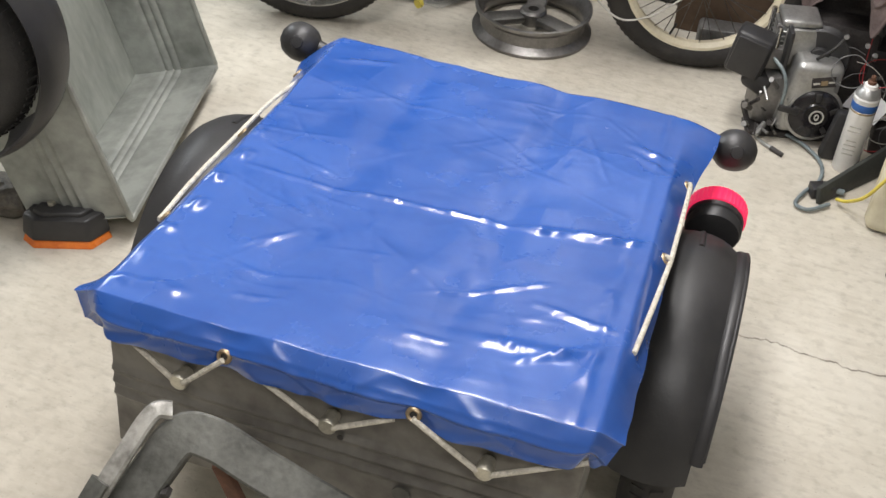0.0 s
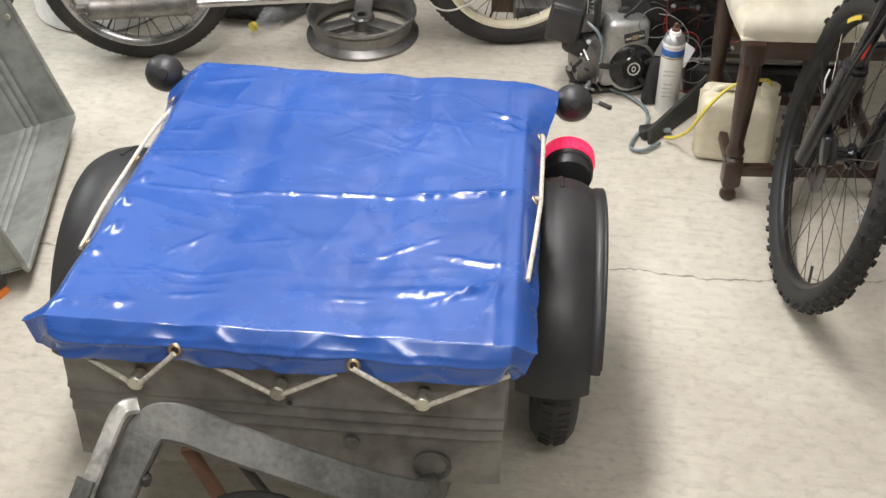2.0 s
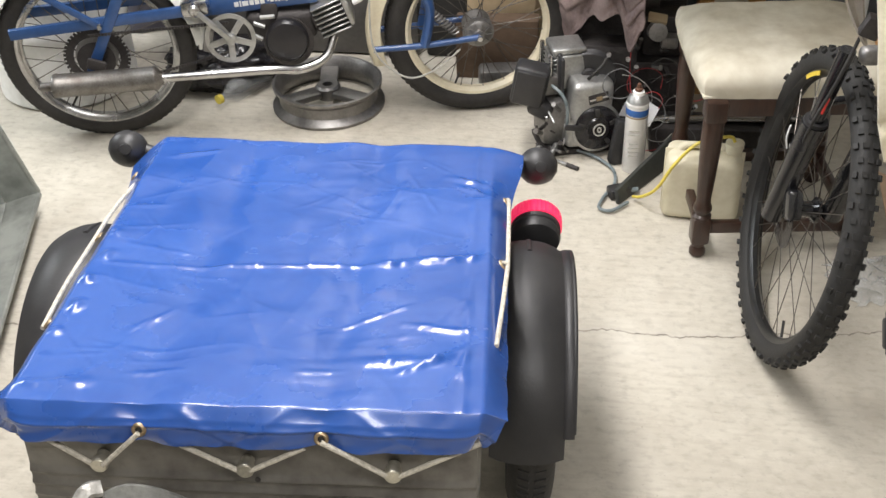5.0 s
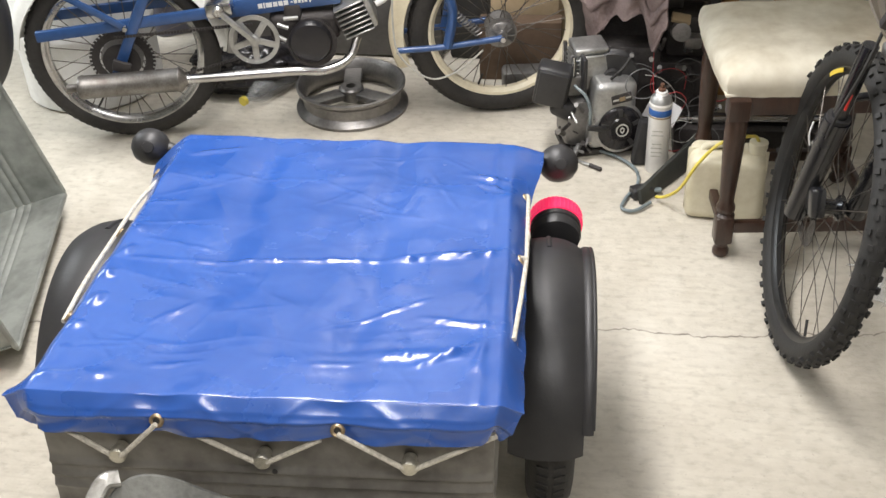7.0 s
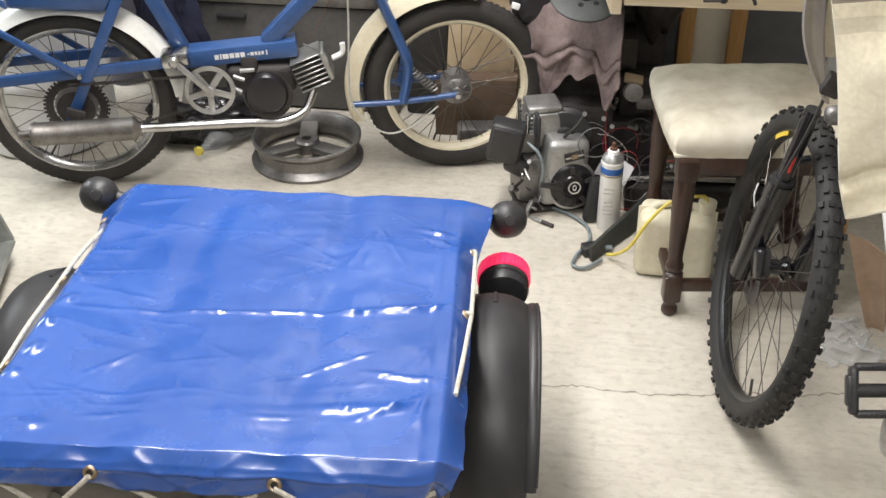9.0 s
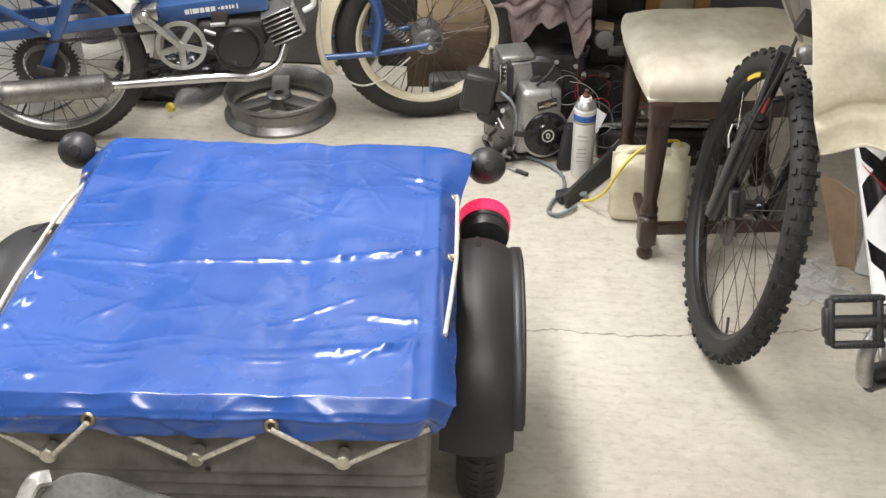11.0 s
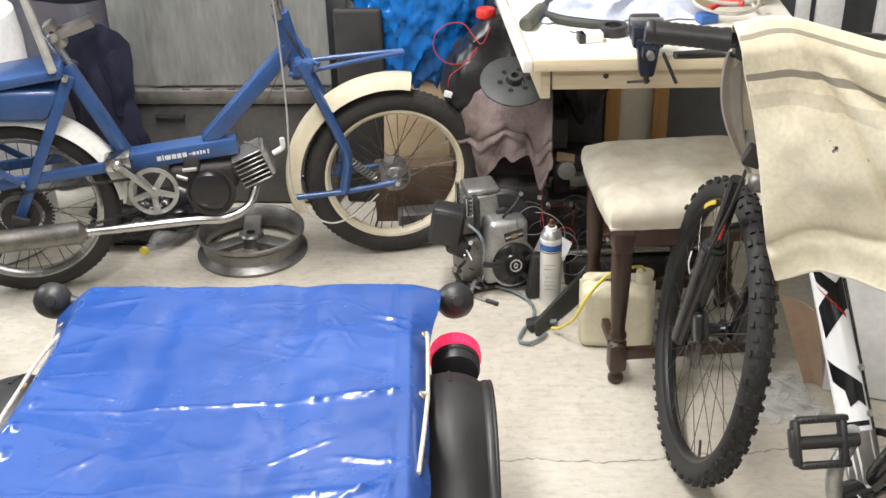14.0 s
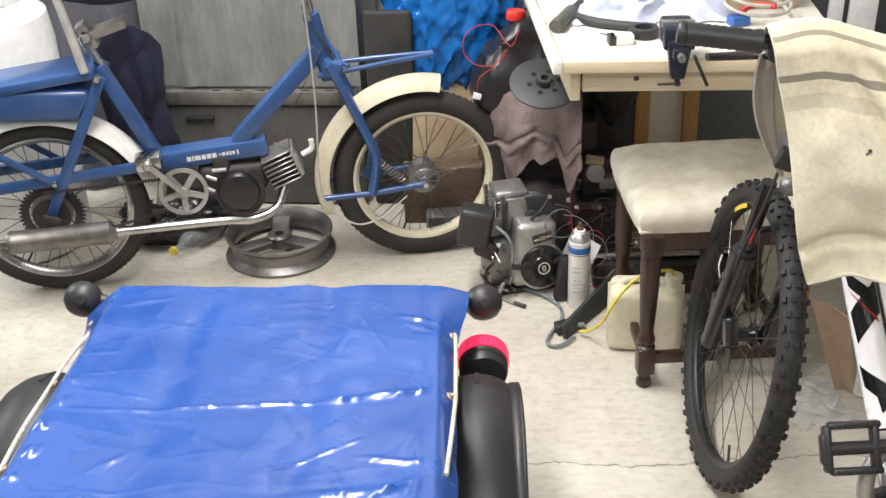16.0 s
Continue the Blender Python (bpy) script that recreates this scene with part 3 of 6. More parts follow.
def rear_lamp(parent, x, y, z):
    m = pose(x, y, z, -78, 0, 0)
    lamp = part("rear_lamp", lathe([(0, -0.036), (0.030, -0.036), (0.044, -0.033), (0.047, -0.024), (0.047, -0.019), (0.044, -0.017), (0.044, -0.011), (0.047, -0.009), (0.047, 0.0), (0, 0.0)], 40, m),
                M_black, parent, "round black lamp housing")
    bm = lathe([(0.044, 0.0), (0.049, 0.001), (0.0495, 0.010), (0.049, 0.030), (0.044, 0.036), (0, 0.038)], 160)
    for v in bm.verts:
        k = 1 + 0.022 * max(0.0, math.cos(40 * math.atan2(v.co.y, v.co.x))) * (v.co.xy.length > 0.046)
        v.co.x, v.co.y = v.co.x * k, v.co.y * k
    bm.transform(m)
    part("lamp_lens", bm, M_redlens, lamp, "red ribbed lamp lens")
    part("lamp_bracket", box(0.10, 0.02, 0.008, pose(x - 0.06, y - 0.01, z - 0.03), 0.002), M_galv_shade, lamp)


TRAILER = pose(0.028, 1.0, 0.004, -4.2, 1.2, 5.06)
trailer = thing("moped_trailer", "small galvanised moped trailer with black mudguards and gooseneck drawbar", "trailer", TRAILER)
tub(trailer, M_galv_shade, 0.012)
buffer(trailer, 0.392, 0.324, 0.477, 1)
buffer(trailer, -0.392, 0.324, 0.491, -1)
rear_lamp(trailer, 0.390, 0.232, 0.388)
arch = [Vector(p) for p in ((0.215, -0.46, 0.275), (0.200, -0.53, 0.295), (0.150, -0.56, 0.328), (0.085, -0.578, 0.366), (0.012, -0.586, 0.402), (-0.059, -0.588, 0.431), (-0.112, -0.590, 0.456), (-0.148, -0.598, 0.458), (-0.168, -0.63, 0.428), (-0.185, -0.665, 0.392), (-0.200, -0.70, 0.352))]


def plate_sweep(pts, half_w, half_t, up, steps=7):
    """A bent flat bar with slightly rounded edges along a smooth line."""
    line = curve_points(pts, steps)
    bm = bmesh.new()
    rings, side = [], None
    c = 0.003
    for i, p in enumerate(line):
        d = (line[min(i + 1, len(line) - 1)] - line[max(i - 1, 0)]).normalized()
        side = d.cross(Vector(up)).normalized() if side is None else (side - d * side.dot(d)).normalized()
        top = side.cross(d).normalized()
        w, t = half_w, half_t
        sec = ((-w, -t + c), (-w, t - c), (-w + c, t), (w - c, t), (w, t - c), (w, -t + c), (w - c, -t), (-w + c, -t))
        rings.append([bm.verts.new(p + side * a + top * b) for a, b in sec])
    for p, q in zip(rings, rings[1:]):
        for i in range(8):
            bm.faces.new((p[i], p[(i + 1) % 8], q[(i + 1) % 8], q[i]))
    bm.faces.new(rings[0][::-1])
    bm.faces.new(rings[-1])
    return bm


neck = part("drawbar", plate_sweep(arch, 0.025, 0.010, (0.15, -0.95, 0.35)), M_drawbar, trailer, "bent flat galvanised drawbar")
strap = [Vector(p) for p in ((-0.166, -0.588, 0.482), (-0.184, -0.600, 0.482), (-0.197, -0.635, 0.455), (-0.208, -0.670, 0.427), (-0.219, -0.702, 0.396))]
part("drawbar_strap", plate_sweep(strap, 0.0110, 0.005, (-0.35, -0.60, 0.72), 6), M_strap, neck, "bright zinc strap bent over the drawbar")
part("strap_end", plate_sweep([p + Vector((-0.004, -0.004, 0.006)) for p in strap[3:]], 0.014, 0.005, (-0.35, -0.60, 0.72), 3), M_drawbar, neck)
for i in range(3):
    part("drawbar_bolt", bolt_head(0.007, 0.016, Matrix.Translation(arch[7].lerp(arch[10], 0.35 + 0.3 * i) + Vector((0.018, -0.008, -0.010))) @ pose(0, 0, 0, 70, 50, 0)), M_dark, neck)
part("brake_cable", tube([(-0.13, -0.70, 0.20), (-0.10, -0.615, 0.305), (-0.03, -0.600, 0.345), (0.05, -0.600, 0.315), (0.10, -0.62, 0.20)], 0.007, 8, 6), M_rubber, trailer)
part("coupling_stay", bar((-0.115, -0.575, 0.40), (-0.075, -0.56, 0.27), 0.020, 0.012, 0.003), M_rust, neck, "rusty flat stay under the drawbar")
part("coupling_stay", bar((-0.055, -0.575, 0.40), (-0.015, -0.56, 0.30), 0.012, 0.010, 0.003), M_dark, neck)
part("tow_lug", box(0.05, 0.03, 0.04, pose(0.195, -0.535, 0.262), 0.006), M_drawbar, neck)
for x in (-0.192, 0.0, 0.192):
    part("tie_bolt", lathe([(0, 0), (0.009, 0), (0.009, 0.012), (0.0115, 0.013), (0.0115, 0.022), (0.010, 0.024), (0, 0.024)], 20, pose(x, TF - 0.004, 0.462, 90, 0, 0)), M_zincbolt, trailer, "pale zinc tie-down stud")
part("panel_hole", lathe([(0, 0), (0.004, 0), (0.004, 0.001), (0, 0.001)], 12, pose(0.010, TF - 0.0045, 0.428, 90, 0, 0)), M_rubber, trailer)
part("hub_stamp", lathe([(0.020, 0), (0.027, 0), (0.027, 0.0008), (0.020, 0.0008)], 28, pose(0.205, TF - 0.003, 0.326, 90, 0, 0), closed=True), M_drawbar, trailer)
part("panel_stain", lathe([(0, 0), (0.012, 0), (0.012, 0.001), (0, 0.001)], 14, pose(0.092, TF - 0.003, 0.360, 90, 0, 0)), M_drawbar, trailer)

# blue cover laced over the tub
CW, CF, CR = 0.306, -0.505, 0.305   # half width, front and rear crest


def ridge(d, w, h):
    return h * math.exp(-(d / w) ** 2)


def smooth(t):
    t = min(1.0, max(0.0, t))
    return t * t * (3 - 2 * t)


def crease(x, y, a, b, w, h, ragged=0.4):
    """A fold from a to b, fading at its ends and uneven along its length."""
    dx, dy = b[0] - a[0], b[1] - a[1]
    n = math.hypot(dx, dy)
    t = ((x - a[0]) * dx + (y - a[1]) * dy) / n
    d = ((x - a[0]) * dy - (y - a[1]) * dx) / n + 0.004 * noise.noise((x * 9, y * 9, a[0] * 50))
    if abs(d) > 4 * w or t < -0.03 or t > n + 0.03:
        return 0.0
    ends = smooth((t + 0.03) / 0.05) * smooth((n + 0.03 - t) / 0.05)
    return ridge(d, w, h) * ends * (1 - ragged + ragged * 2 * abs(noise.noise((x * 26, y * 26, a[1] * 40)))) * (0.75 + 1.1 * abs(noise.noise((x * 48, y * 48, 3.0))))


FOLDS = (((-0.27, -0.152), (-0.12, -0.152), 0.0045, 0.0022), ((-0.13, -0.153), (0.03, -0.140), 0.0042, 0.0034), ((0.02, -0.140), (0.17, -0.132), 0.0045, 0.0032), ((0.14, -0.133), (0.287, -0.108), 0.0095, 0.0062),
         ((0.20, -0.302), (0.285, -0.318), 0.0060, 0.0046), ((0.155, -0.398), (0.245, -0.392), 0.011, 0.0060), ((0.20, -0.415), (0.272, -0.365), 0.007, 0.0046), ((0.265, -0.27), (0.276, -0.235), 0.006, 0.0036),
         ((0.27, -0.43), (0.282, -0.37), 0.006, 0.0030), ((-0.02, 0.132), (0.125, 0.035), 0.0036, 0.0014), ((-0.02, 0.132), (-0.20, 0.148), 0.0045, 0.0012), ((0.125, 0.035), (0.160, 0.15), 0.006, 0.0016),
         ((0.05, -0.335), (0.19, -0.255), 0.0036, 0.0020), ((-0.08, -0.18), (0.02, -0.42), 0.0050, 0.0010), ((-0.19, -0.33), (-0.15, -0.285), 0.005, 0.0026),
         ((-0.27, 0.225), (-0.20, 0.252), 0.006, 0.0034), ((0.245, 0.165), (0.29, 0.150), 0.007, 0.0046), ((0.255, 0.135), (0.285, 0.115), 0.006, 0.0038), ((-0.295, -0.474), (-0.225, -0.468), 0.009, 0.0060),
         ((0.06, -0.425), (0.11, -0.420), 0.005, 0.0024), ((-0.16, -0.44), (-0.11, -0.430), 0.005, 0.0026), ((-0.26, -0.095), (-0.16, -0.118), 0.0036, 0.0020), ((-0.30, 0.03), (-0.25, 0.04), 0.005, 0.0024),
         ((0.03, -0.130), (0.19, -0.40), 0.012, 0.0016), ((-0.22, -0.10), (-0.10, -0.30), 0.010, 0.0014))


rnd = random.Random(21)
SMALL = []
for _ in range(64):
    cx, cy, a, n = rnd.uniform(-0.27, 0.25), rnd.uniform(-0.45, 0.26), rnd.uniform(0, math.pi), rnd.uniform(0.012, 0.075)
    SMALL.append(((cx - n * math.cos(a), cy - n * math.sin(a)), (cx + n * math.cos(a), cy + n * math.sin(a)), rnd.uniform(0.0024, 0.0040), rnd.uniform(0.0003, 0.0011)))


VF, VR = 0.115, 0.955      # where the front flap ends and the rear hem begins


def cover(u, v):
    s = 2 * u - 1
    a, q = abs(s), max(0.0, (abs(s) - 0.88) / 0.12)
    sg = 1 if s > 0 else -1
    vf, vr = max(0.0, (VF - v) / VF), max(0.0, (v - VR) / (1 - VR))
    t = (min(max(v, VF), VR) - VF) / (VR - VF)         # 0 at the front crest, 1 at the rear crest
    near = smooth((a - 0.80) / 0.20) * vf               # the front corners are drawn in
    flare = 0.028 * smooth((t - 0.70) / 0.30)           # the rear corners are pulled outwards
    x = sg * (CW * min(a, 0.88) / 0.88 + q * (0.031 + flare) - 0.030 * near)
    y = CF + (CR - CF) * t - (0.014 * smooth(vf / 0.45) + 0.006 * vf) + 0.022 * vr + 0.030 * near
    tip = q * ridge(v - VF, 0.05, 1.0)
    x += sg * (0.012 if s < 0 else 0.002) * tip
    y += 0.016 * tip - (0.018 if s < 0 else 0.010) * q * smooth((t - 0.8) / 0.2)
    top = 0.553 - 0.030 * t
    drop = (0.040 if s < 0 else 0.036 * (1 - 0.62 * smooth((t - 0.72) / 0.28))) * (1 - 0.35 * tip)
    flap = 0.018 * smooth(vf / 0.45) + 0.034 * max(0.0, (vf - 0.35) / 0.65)
    z = top - drop * q ** 1.3 - flap + 0.022 * near - 0.040 * vr
    lift = min(1.0, (1 - q) * (1 - vf))
    z -= 0.008 * (1 - s * s) * math.sin(math.pi * t) * lift
    wob = noise.noise((x * 6, y * 6, 1.5)) * 0.0034 + noise.noise((x * 15, y * 15, 4.5)) * 0.0020 + noise.noise((x * 24, y * 20, 7.5)) * 0.0008 + noise.noise((x * 3 + y * 9, y * 4 - x * 8, 9.1)) * 0.0022
    net = max(0.0, 0.20 - abs(noise.noise((x * 5.5 + 2, y * 4.5, 3.3))))
    net2 = max(0.0, 0.12 - abs(noise.noise((x * 9 - y * 4, y * 7 + x * 3, 6.1))))
    wob += 0.022 * net ** 2 + 0.020 * net2 ** 2
    for p0, p1, w, h in FOLDS + tuple(SMALL):
        wob += crease(x, y, p0, p1, w, h)
    # drawn-in wrinkles across the cloth, in patches
    wob += 0.0030 * max(0.0, noise.noise((x * 4 + 3, y * 4.5, 12.0)) + 0.06) * noise.noise((x * 6 + 5, y * 40 - x * 5, 3.7))
    wob += 0.0022 * max(0.0, noise.noise((x * 3 - 7, y * 4, 2.0)) + 0.05) * noise.noise((x * 30 + y * 10, y * 14, 8.7))
    wob += ridge(x - 0.280, 0.006, 0.0020) * (0.6 + 0.5 * noise.noise((5, y * 20, 0)))
    # a string of puckers inside the west edge
    wob += ridge(x + 0.292 - 0.004 * math.sin(y * 40), 0.009, 0.0075) * max(0.0, math.sin(y * 84 + 3 * noise.noise((y * 9, 0, 2)))) * ridge(y + 0.22, 0.16, 1.0)
    z += wob * (0.35 + 0.65 * lift)
    x += sg * q * (0.0008 * math.sin(y * 58 + sg) + 0.0020 * noise.noise((y * 16, sg * 3, 7)))
    # the flap: a welded seam half way down, gathered at the eyelets
    y -= vf * (0.0018 * math.sin(x * 42 + 0.6) + 0.004 * noise.noise((x * 11, 1, 2)) + (0.002 + 0.002 * vf) * noise.noise((x * 30 + vf * 2, 4 + vf * 3, 2))) + 0.0034 * ridge(vf - 0.48, 0.06, 1.0)
    z += q * (0.4 + 0.6 * q) * 0.004 * noise.noise((y * 22, sg * 2, 3)) + vf * (1 - vf) * 0.010 * noise.noise((x * 18, 3, 1))
    for ex in (-0.132, 0.102):
        y += 0.009 * ridge(x - ex, 0.022, 1.0) * vf - 0.003 * (ridge(x - ex - 0.050, 0.024, 1.0) + ridge(x - ex + 0.050, 0.024, 1.0)) * vf
        wing = abs(x - ex) - 0.035 - 0.10 * vf          # folds fan out from the eyelet
        y -= 0.0016 * ridge(wing, 0.010, 1.0) * smooth(vf / 0.3)
        z -= 0.006 * ridge(x - ex, 0.030, 1.0) * ridge(vf - 0.15, 0.25, 1.0)
    return (x, y, z)


cov = thing("trailer_cover", "glossy blue PVC tarpaulin cover laced over the trailer", "tarpaulin", TRAILER)
part("sheet", sheet(cover, 200, 250, 0.0012, uv=False), M_tarp, cov, "creased glossy blue PVC sheet", angle=80)


def eyelet(x, y, z, rx, ry):
    m = pose(x, y, z, rx, ry, 0) @ Matrix.Diagonal((0.86, 0.86, 1, 1))
    return part("eyelet", lathe([(0.0055, 0.0012), (0.0055, 0.003), (0.008, 0.0042), (0.0105, 0.003), (0.0115, 0.0012)], 24, m, closed=True), M_brass, cov, "round brass eyelet")


for x, z in ((-0.132, 0.522), (0.102, 0.518)):
    eyelet(x, CF - 0.0165, z, 72, 0)
    part("eyelet_hole", lathe([(0, 0), (0.0056, 0), (0, 0.0014)], 14, pose(x, CF - 0.0160, z, 72, 0, 0)), M_rubber, cov)
for x, y in ((0.333, 0.080), (0.328, -0.118), (0.319, -0.335)):
    eyelet(x, y, 0.529, 0, 46)
for y in (0.15, -0.06, -0.30):
    eyelet(-0.326, y, 0.522, 0, -50)


def cord(pts):
    part("lacing_cord", tube(pts, 0.0036, 8, 5), M_cord, cov, "thin white lacing cord")


F = TF - 0.022
cord([(-0.290, F + 0.016, 0.507), (-0.200, F - 0.002, 0.462)])
cord([(-0.186, F - 0.006, 0.464), (-0.132, CF - 0.022, 0.520)])
cord([(-0.090, F + 0.004, 0.500), (-0.010, F - 0.003, 0.462)])
cord([(0.006, F - 0.004, 0.462), (0.078, F + 0.004, 0.498)])
cord([(0.102, CF - 0.022, 0.516), (0.184, F - 0.005, 0.464)])
cord([(0.200, F - 0.004, 0.462), (0.304, F + 0.016, 0.506)])
cord([(0.334, 0.082, 0.535), (0.337, 0.060, 0.533), (0.336, -0.122, 0.530)])
cord([(0.327, -0.118, 0.534), (0.333, -0.119, 0.534), (0.337, -0.122, 0.530)])
cord([(0.336, -0.122, 0.530), (0.329, -0.230, 0.533), (0.321, -0.337, 0.536)])
cord([(-0.322, 0.160, 0.512), (-0.338, 0.06, 0.510), (-0.342, -0.065, 0.509)])
cord([(-0.342, -0.065, 0.509), (-0.343, -0.18, 0.511), (-0.336, -0.302, 0.515)])

# the second trailer, stood on its front end with the open side turned to the first
def stood_frame(mid, along, lean):
    """The tub's frame when it stands on its front end: along is the rim's way, lean how far it tips back."""
    up, x = Vector((0, 0, 1)), Vector((*along, 0)).normalized()
    n = x.cross(up)
    c, s = math.cos(radians(lean)), math.sin(radians(lean))
    y, z = up * c - n * s, n * c + up * s
    m = Matrix((x, y, z)).transposed().to_4x4()
    return Matrix.Translation(Vector(mid) - y * TF - z * TT) @ m


STOOD = stood_frame((-0.782, 1.464, 0.060), (-0.152, 0.564), 15)
spare = thing("stood_moped_trailer", "empty galvanised moped trailer tub stood on end on the floor", "trailer", STOOD)
tub(spare, M_galv_lit, 0.0, (-0.03, 0.335))
for y, z in ((-0.2, 0.33), (0.05, 0.33), (-0.2, 0.50), (0.10, 0.50)):
    part("panel_bolt", bolt_head(0.008, 0.006, pose(0.285, y, z, 0, -90, 0)), M_zincbolt, spare)
lamp = thing("marker_lamp", "black six-sided marker lamp with an orange lens lying on the floor", "lamp", pose(-0.835, 1.135, 0.0, 0, 0, 24))


def prism(pts, z0, z1, bevel=0.004):
    bm = bmesh.new()
    lo = [bm.verts.new((x, y, z0)) for x, y in pts]
    hi = [bm.verts.new((x * 0.92, y * 0.88, z1)) for x, y in pts]
    bm.faces.new(lo[::-1])
    bm.faces.new(hi)
    for i in range(len(pts)):
        j = (i + 1) % len(pts)
        bm.faces.new((lo[i], lo[j], hi[j], hi[i]))
    bmesh.ops.bevel(bm, geom=bm.edges[:], offset=bevel, segments=2, profile=0.5, affect="EDGES")
    return bm


HEX = ((-0.088, -0.018), (-0.060, -0.045), (0.055, -0.045), (0.088, -0.004), (0.060, 0.046), (-0.062, 0.046))
part("housing", prism(HEX, 0.016, 0.066, 0.006), M_black, lamp)
part("lens", prism([(x * 1.02, y * 1.03 - 0.002) for x, y in HEX], 0.0, 0.016, 0.003), M_orange, lamp, "orange plastic lens")
part("lamp_cap", prism([(x * 0.72, y * 0.6) for x, y in HEX], 0.064, 0.074, 0.003), M_black, lamp)
for s in (-1, 1):
    part("stud", tube([(s * 0.045 + 0.02, 0.005, 0.066), (s * 0.045 + 0.03, 0.030, 0.105)], 0.005, 10, 1), M_zincbolt, lamp)
    part("stud_nut", bolt_head(0.009, 0.008, pose(s * 0.045 + 0.02, 0.005, 0.073)), M_zincbolt, lamp)
cast = thing("hub_casting", "dirty grey axle casting lying on the floor by the tub", "casting", pose(-0.985, 1.150, 0.0, 0, 0, 30))
part("body", lump((0.075, 0.050, 0.045), pose(0, 0, 0.042), 0.25, 3.0, 5, 4), M_casting, cast, angle=60)
part("flange", lathe([(0.018, 0), (0.046, 0), (0.048, 0.003), (0.048, 0.012), (0.018, 0.014)], 26, pose(0.05, -0.01, 0.045, 30, 70, 0), closed=True), M_casting, cast)
part("spindle", tube([(-0.05, 0, 0.05), (-0.13, 0.01, 0.065)], (0.017, 0.012), 14, 1), M_dark, cast)
for a in range(4):
    part("stud", tube([(0.055, 0.034 * math.cos(a * 1.57) - 0.01, 0.045 + 0.034 * math.sin(a * 1.57)), (0.085, 0.034 * math.cos(a * 1.57) - 0.01, 0.050 + 0.034 * math.sin(a * 1.57))], 0.005, 8, 1), M_dark, cast)

# ---- the moped ----
MOPED = pose(-0.875, 2.156, 0.0, 2.2, 0, 13.7)
moped = thing("moped", "blue step-through moped with cream front mudguard on its stand", "moped", MOPED)
RW, FW, WR = 0.050, 1.064, 0.252
SHORT = 0.94   # the frame is shorter than it was drawn


def spoked_wheel(parent, name, m, R, tyre_r, rim_d, rim_w, rim_mat, tyre_mat, spokes, hub_r, hub_w, knobs=0, spoke_r=0.0013, hub_mat=None):
    tyre = part(name, torus_y(R - tyre_r, tyre_r, 72, 14, 0.95, m), tyre_mat, parent, "black rubber tyre")
    if knobs:
        bm = bmesh.new()
        for k in range(knobs):
            a = 360 * k / knobs
            lanes = ((-0.015, 28), (0.015, 28), (0.0, 0)) if k % 2 else ((-0.008, 8), (0.008, 8), (-0.021, 48), (0.021, 48))
            for y, lean in lanes:
                r = R - 0.0015 - (abs(y) / 0.021) ** 2 * 0.010
                mm = m @ pose(0, 0, 0, 0, -a, 0) @ pose(r, y, 0, 0, 0, math.copysign(lean, y) if y else 0)
                box(0.009, 0.009, 0.0105, mm, bm=bm)
        part("tread", bm, tyre_mat, tyre)
    else:
        bm = bmesh.new()
        for k in range(84):
            for s in (-1, 1):
                box(0.0016, 0.018, 0.008, m @ pose(0, 0, 0, 0, -360 * k / 84, 0) @ pose(R - 0.0033, s * 0.012, 0, 0, 0, s * 30), bm=bm)
        part("tread", bm, tyre_mat, tyre)
    rr = R - 2 * tyre_r + 0.012
    rim = part("rim", rim_y(rr, rim_w, rim_d, m), rim_mat, tyre)
    hub = part("hub", lathe([(0, -hub_w), (0.008, -hub_w), (0.010, -hub_w * 0.8), (hub_r, -hub_w * 0.7), (hub_r, -hub_w * 0.55), (hub_r * 0.6, -hub_w * 0.4), (hub_r * 0.6, hub_w * 0.4), (hub_r, hub_w * 0.55), (hub_r, hub_w * 0.7), (0.010, hub_w * 0.8), (0.008, hub_w), (0, hub_w)], 28, m @ Y_AXIS), hub_mat or M_alu_dark, tyre)
    bm = bmesh.new()
    for k in range(spokes):
        a = 2 * math.pi * k / spokes
        s = 1 if k % 2 else -1
        b = a + s * (0.42 if (k // 2) % 2 else -0.42)
        p = Vector((hub_r * 0.9 * math.cos(b), s * hub_w * 0.6, hub_r * 0.9 * math.sin(b)))
        q = Vector(((rr - rim_d) * math.cos(a), s * 0.004, (rr - rim_d) * math.sin(a)))
        tube([p, q], spoke_r, 5, 1, bm, m)
    part("spokes", bm, M_spoke, tyre)
    bm = tube([((rr - rim_d) * 0.995, 0, 0), (rr - rim_d - 0.035, 0, 0)], 0.003, 8, 1, None, m @ pose(0, 0, 0, 0, 105, 0))
    part("valve", bm, M_rubber, tyre)
    return tyre


rear = spoked_wheel(moped, "rear_wheel", pose(RW, 0, WR + 0.004, 0, 17, 0), WR + 0.004, 0.026, 0.022, 0.036, M_chrome, M_rubber_dusty, 36, 0.055, 0.05)
front = spoked_wheel(moped, "front_wheel", pose(FW, 0, WR, 0, 5, 0), WR, 0.031, 0.021, 0.038, M_cream, M_rubber_dusty, 36, 0.040, 0.045)
part("brake_drum", lathe([(0, 0), (0.034, 0), (0.036, 0.004), (0.036, 0.012), (0.033, 0.015), (0.016, 0.018), (0.014, 0.026), (0, 0.027)], 36, pose(FW, -0.026, WR, 90, 0, 0)), M_alu_dark, front, "grey cast brake drum plate")
bm = bmesh.new()
for k in range(10):
    box(0.016, 0.006, 0.003, pose(FW, -0.050, WR) @ pose(0, 0, 0, 0, 36 * k, 0) @ pose(0.026, 0.004, 0), bm=bm)
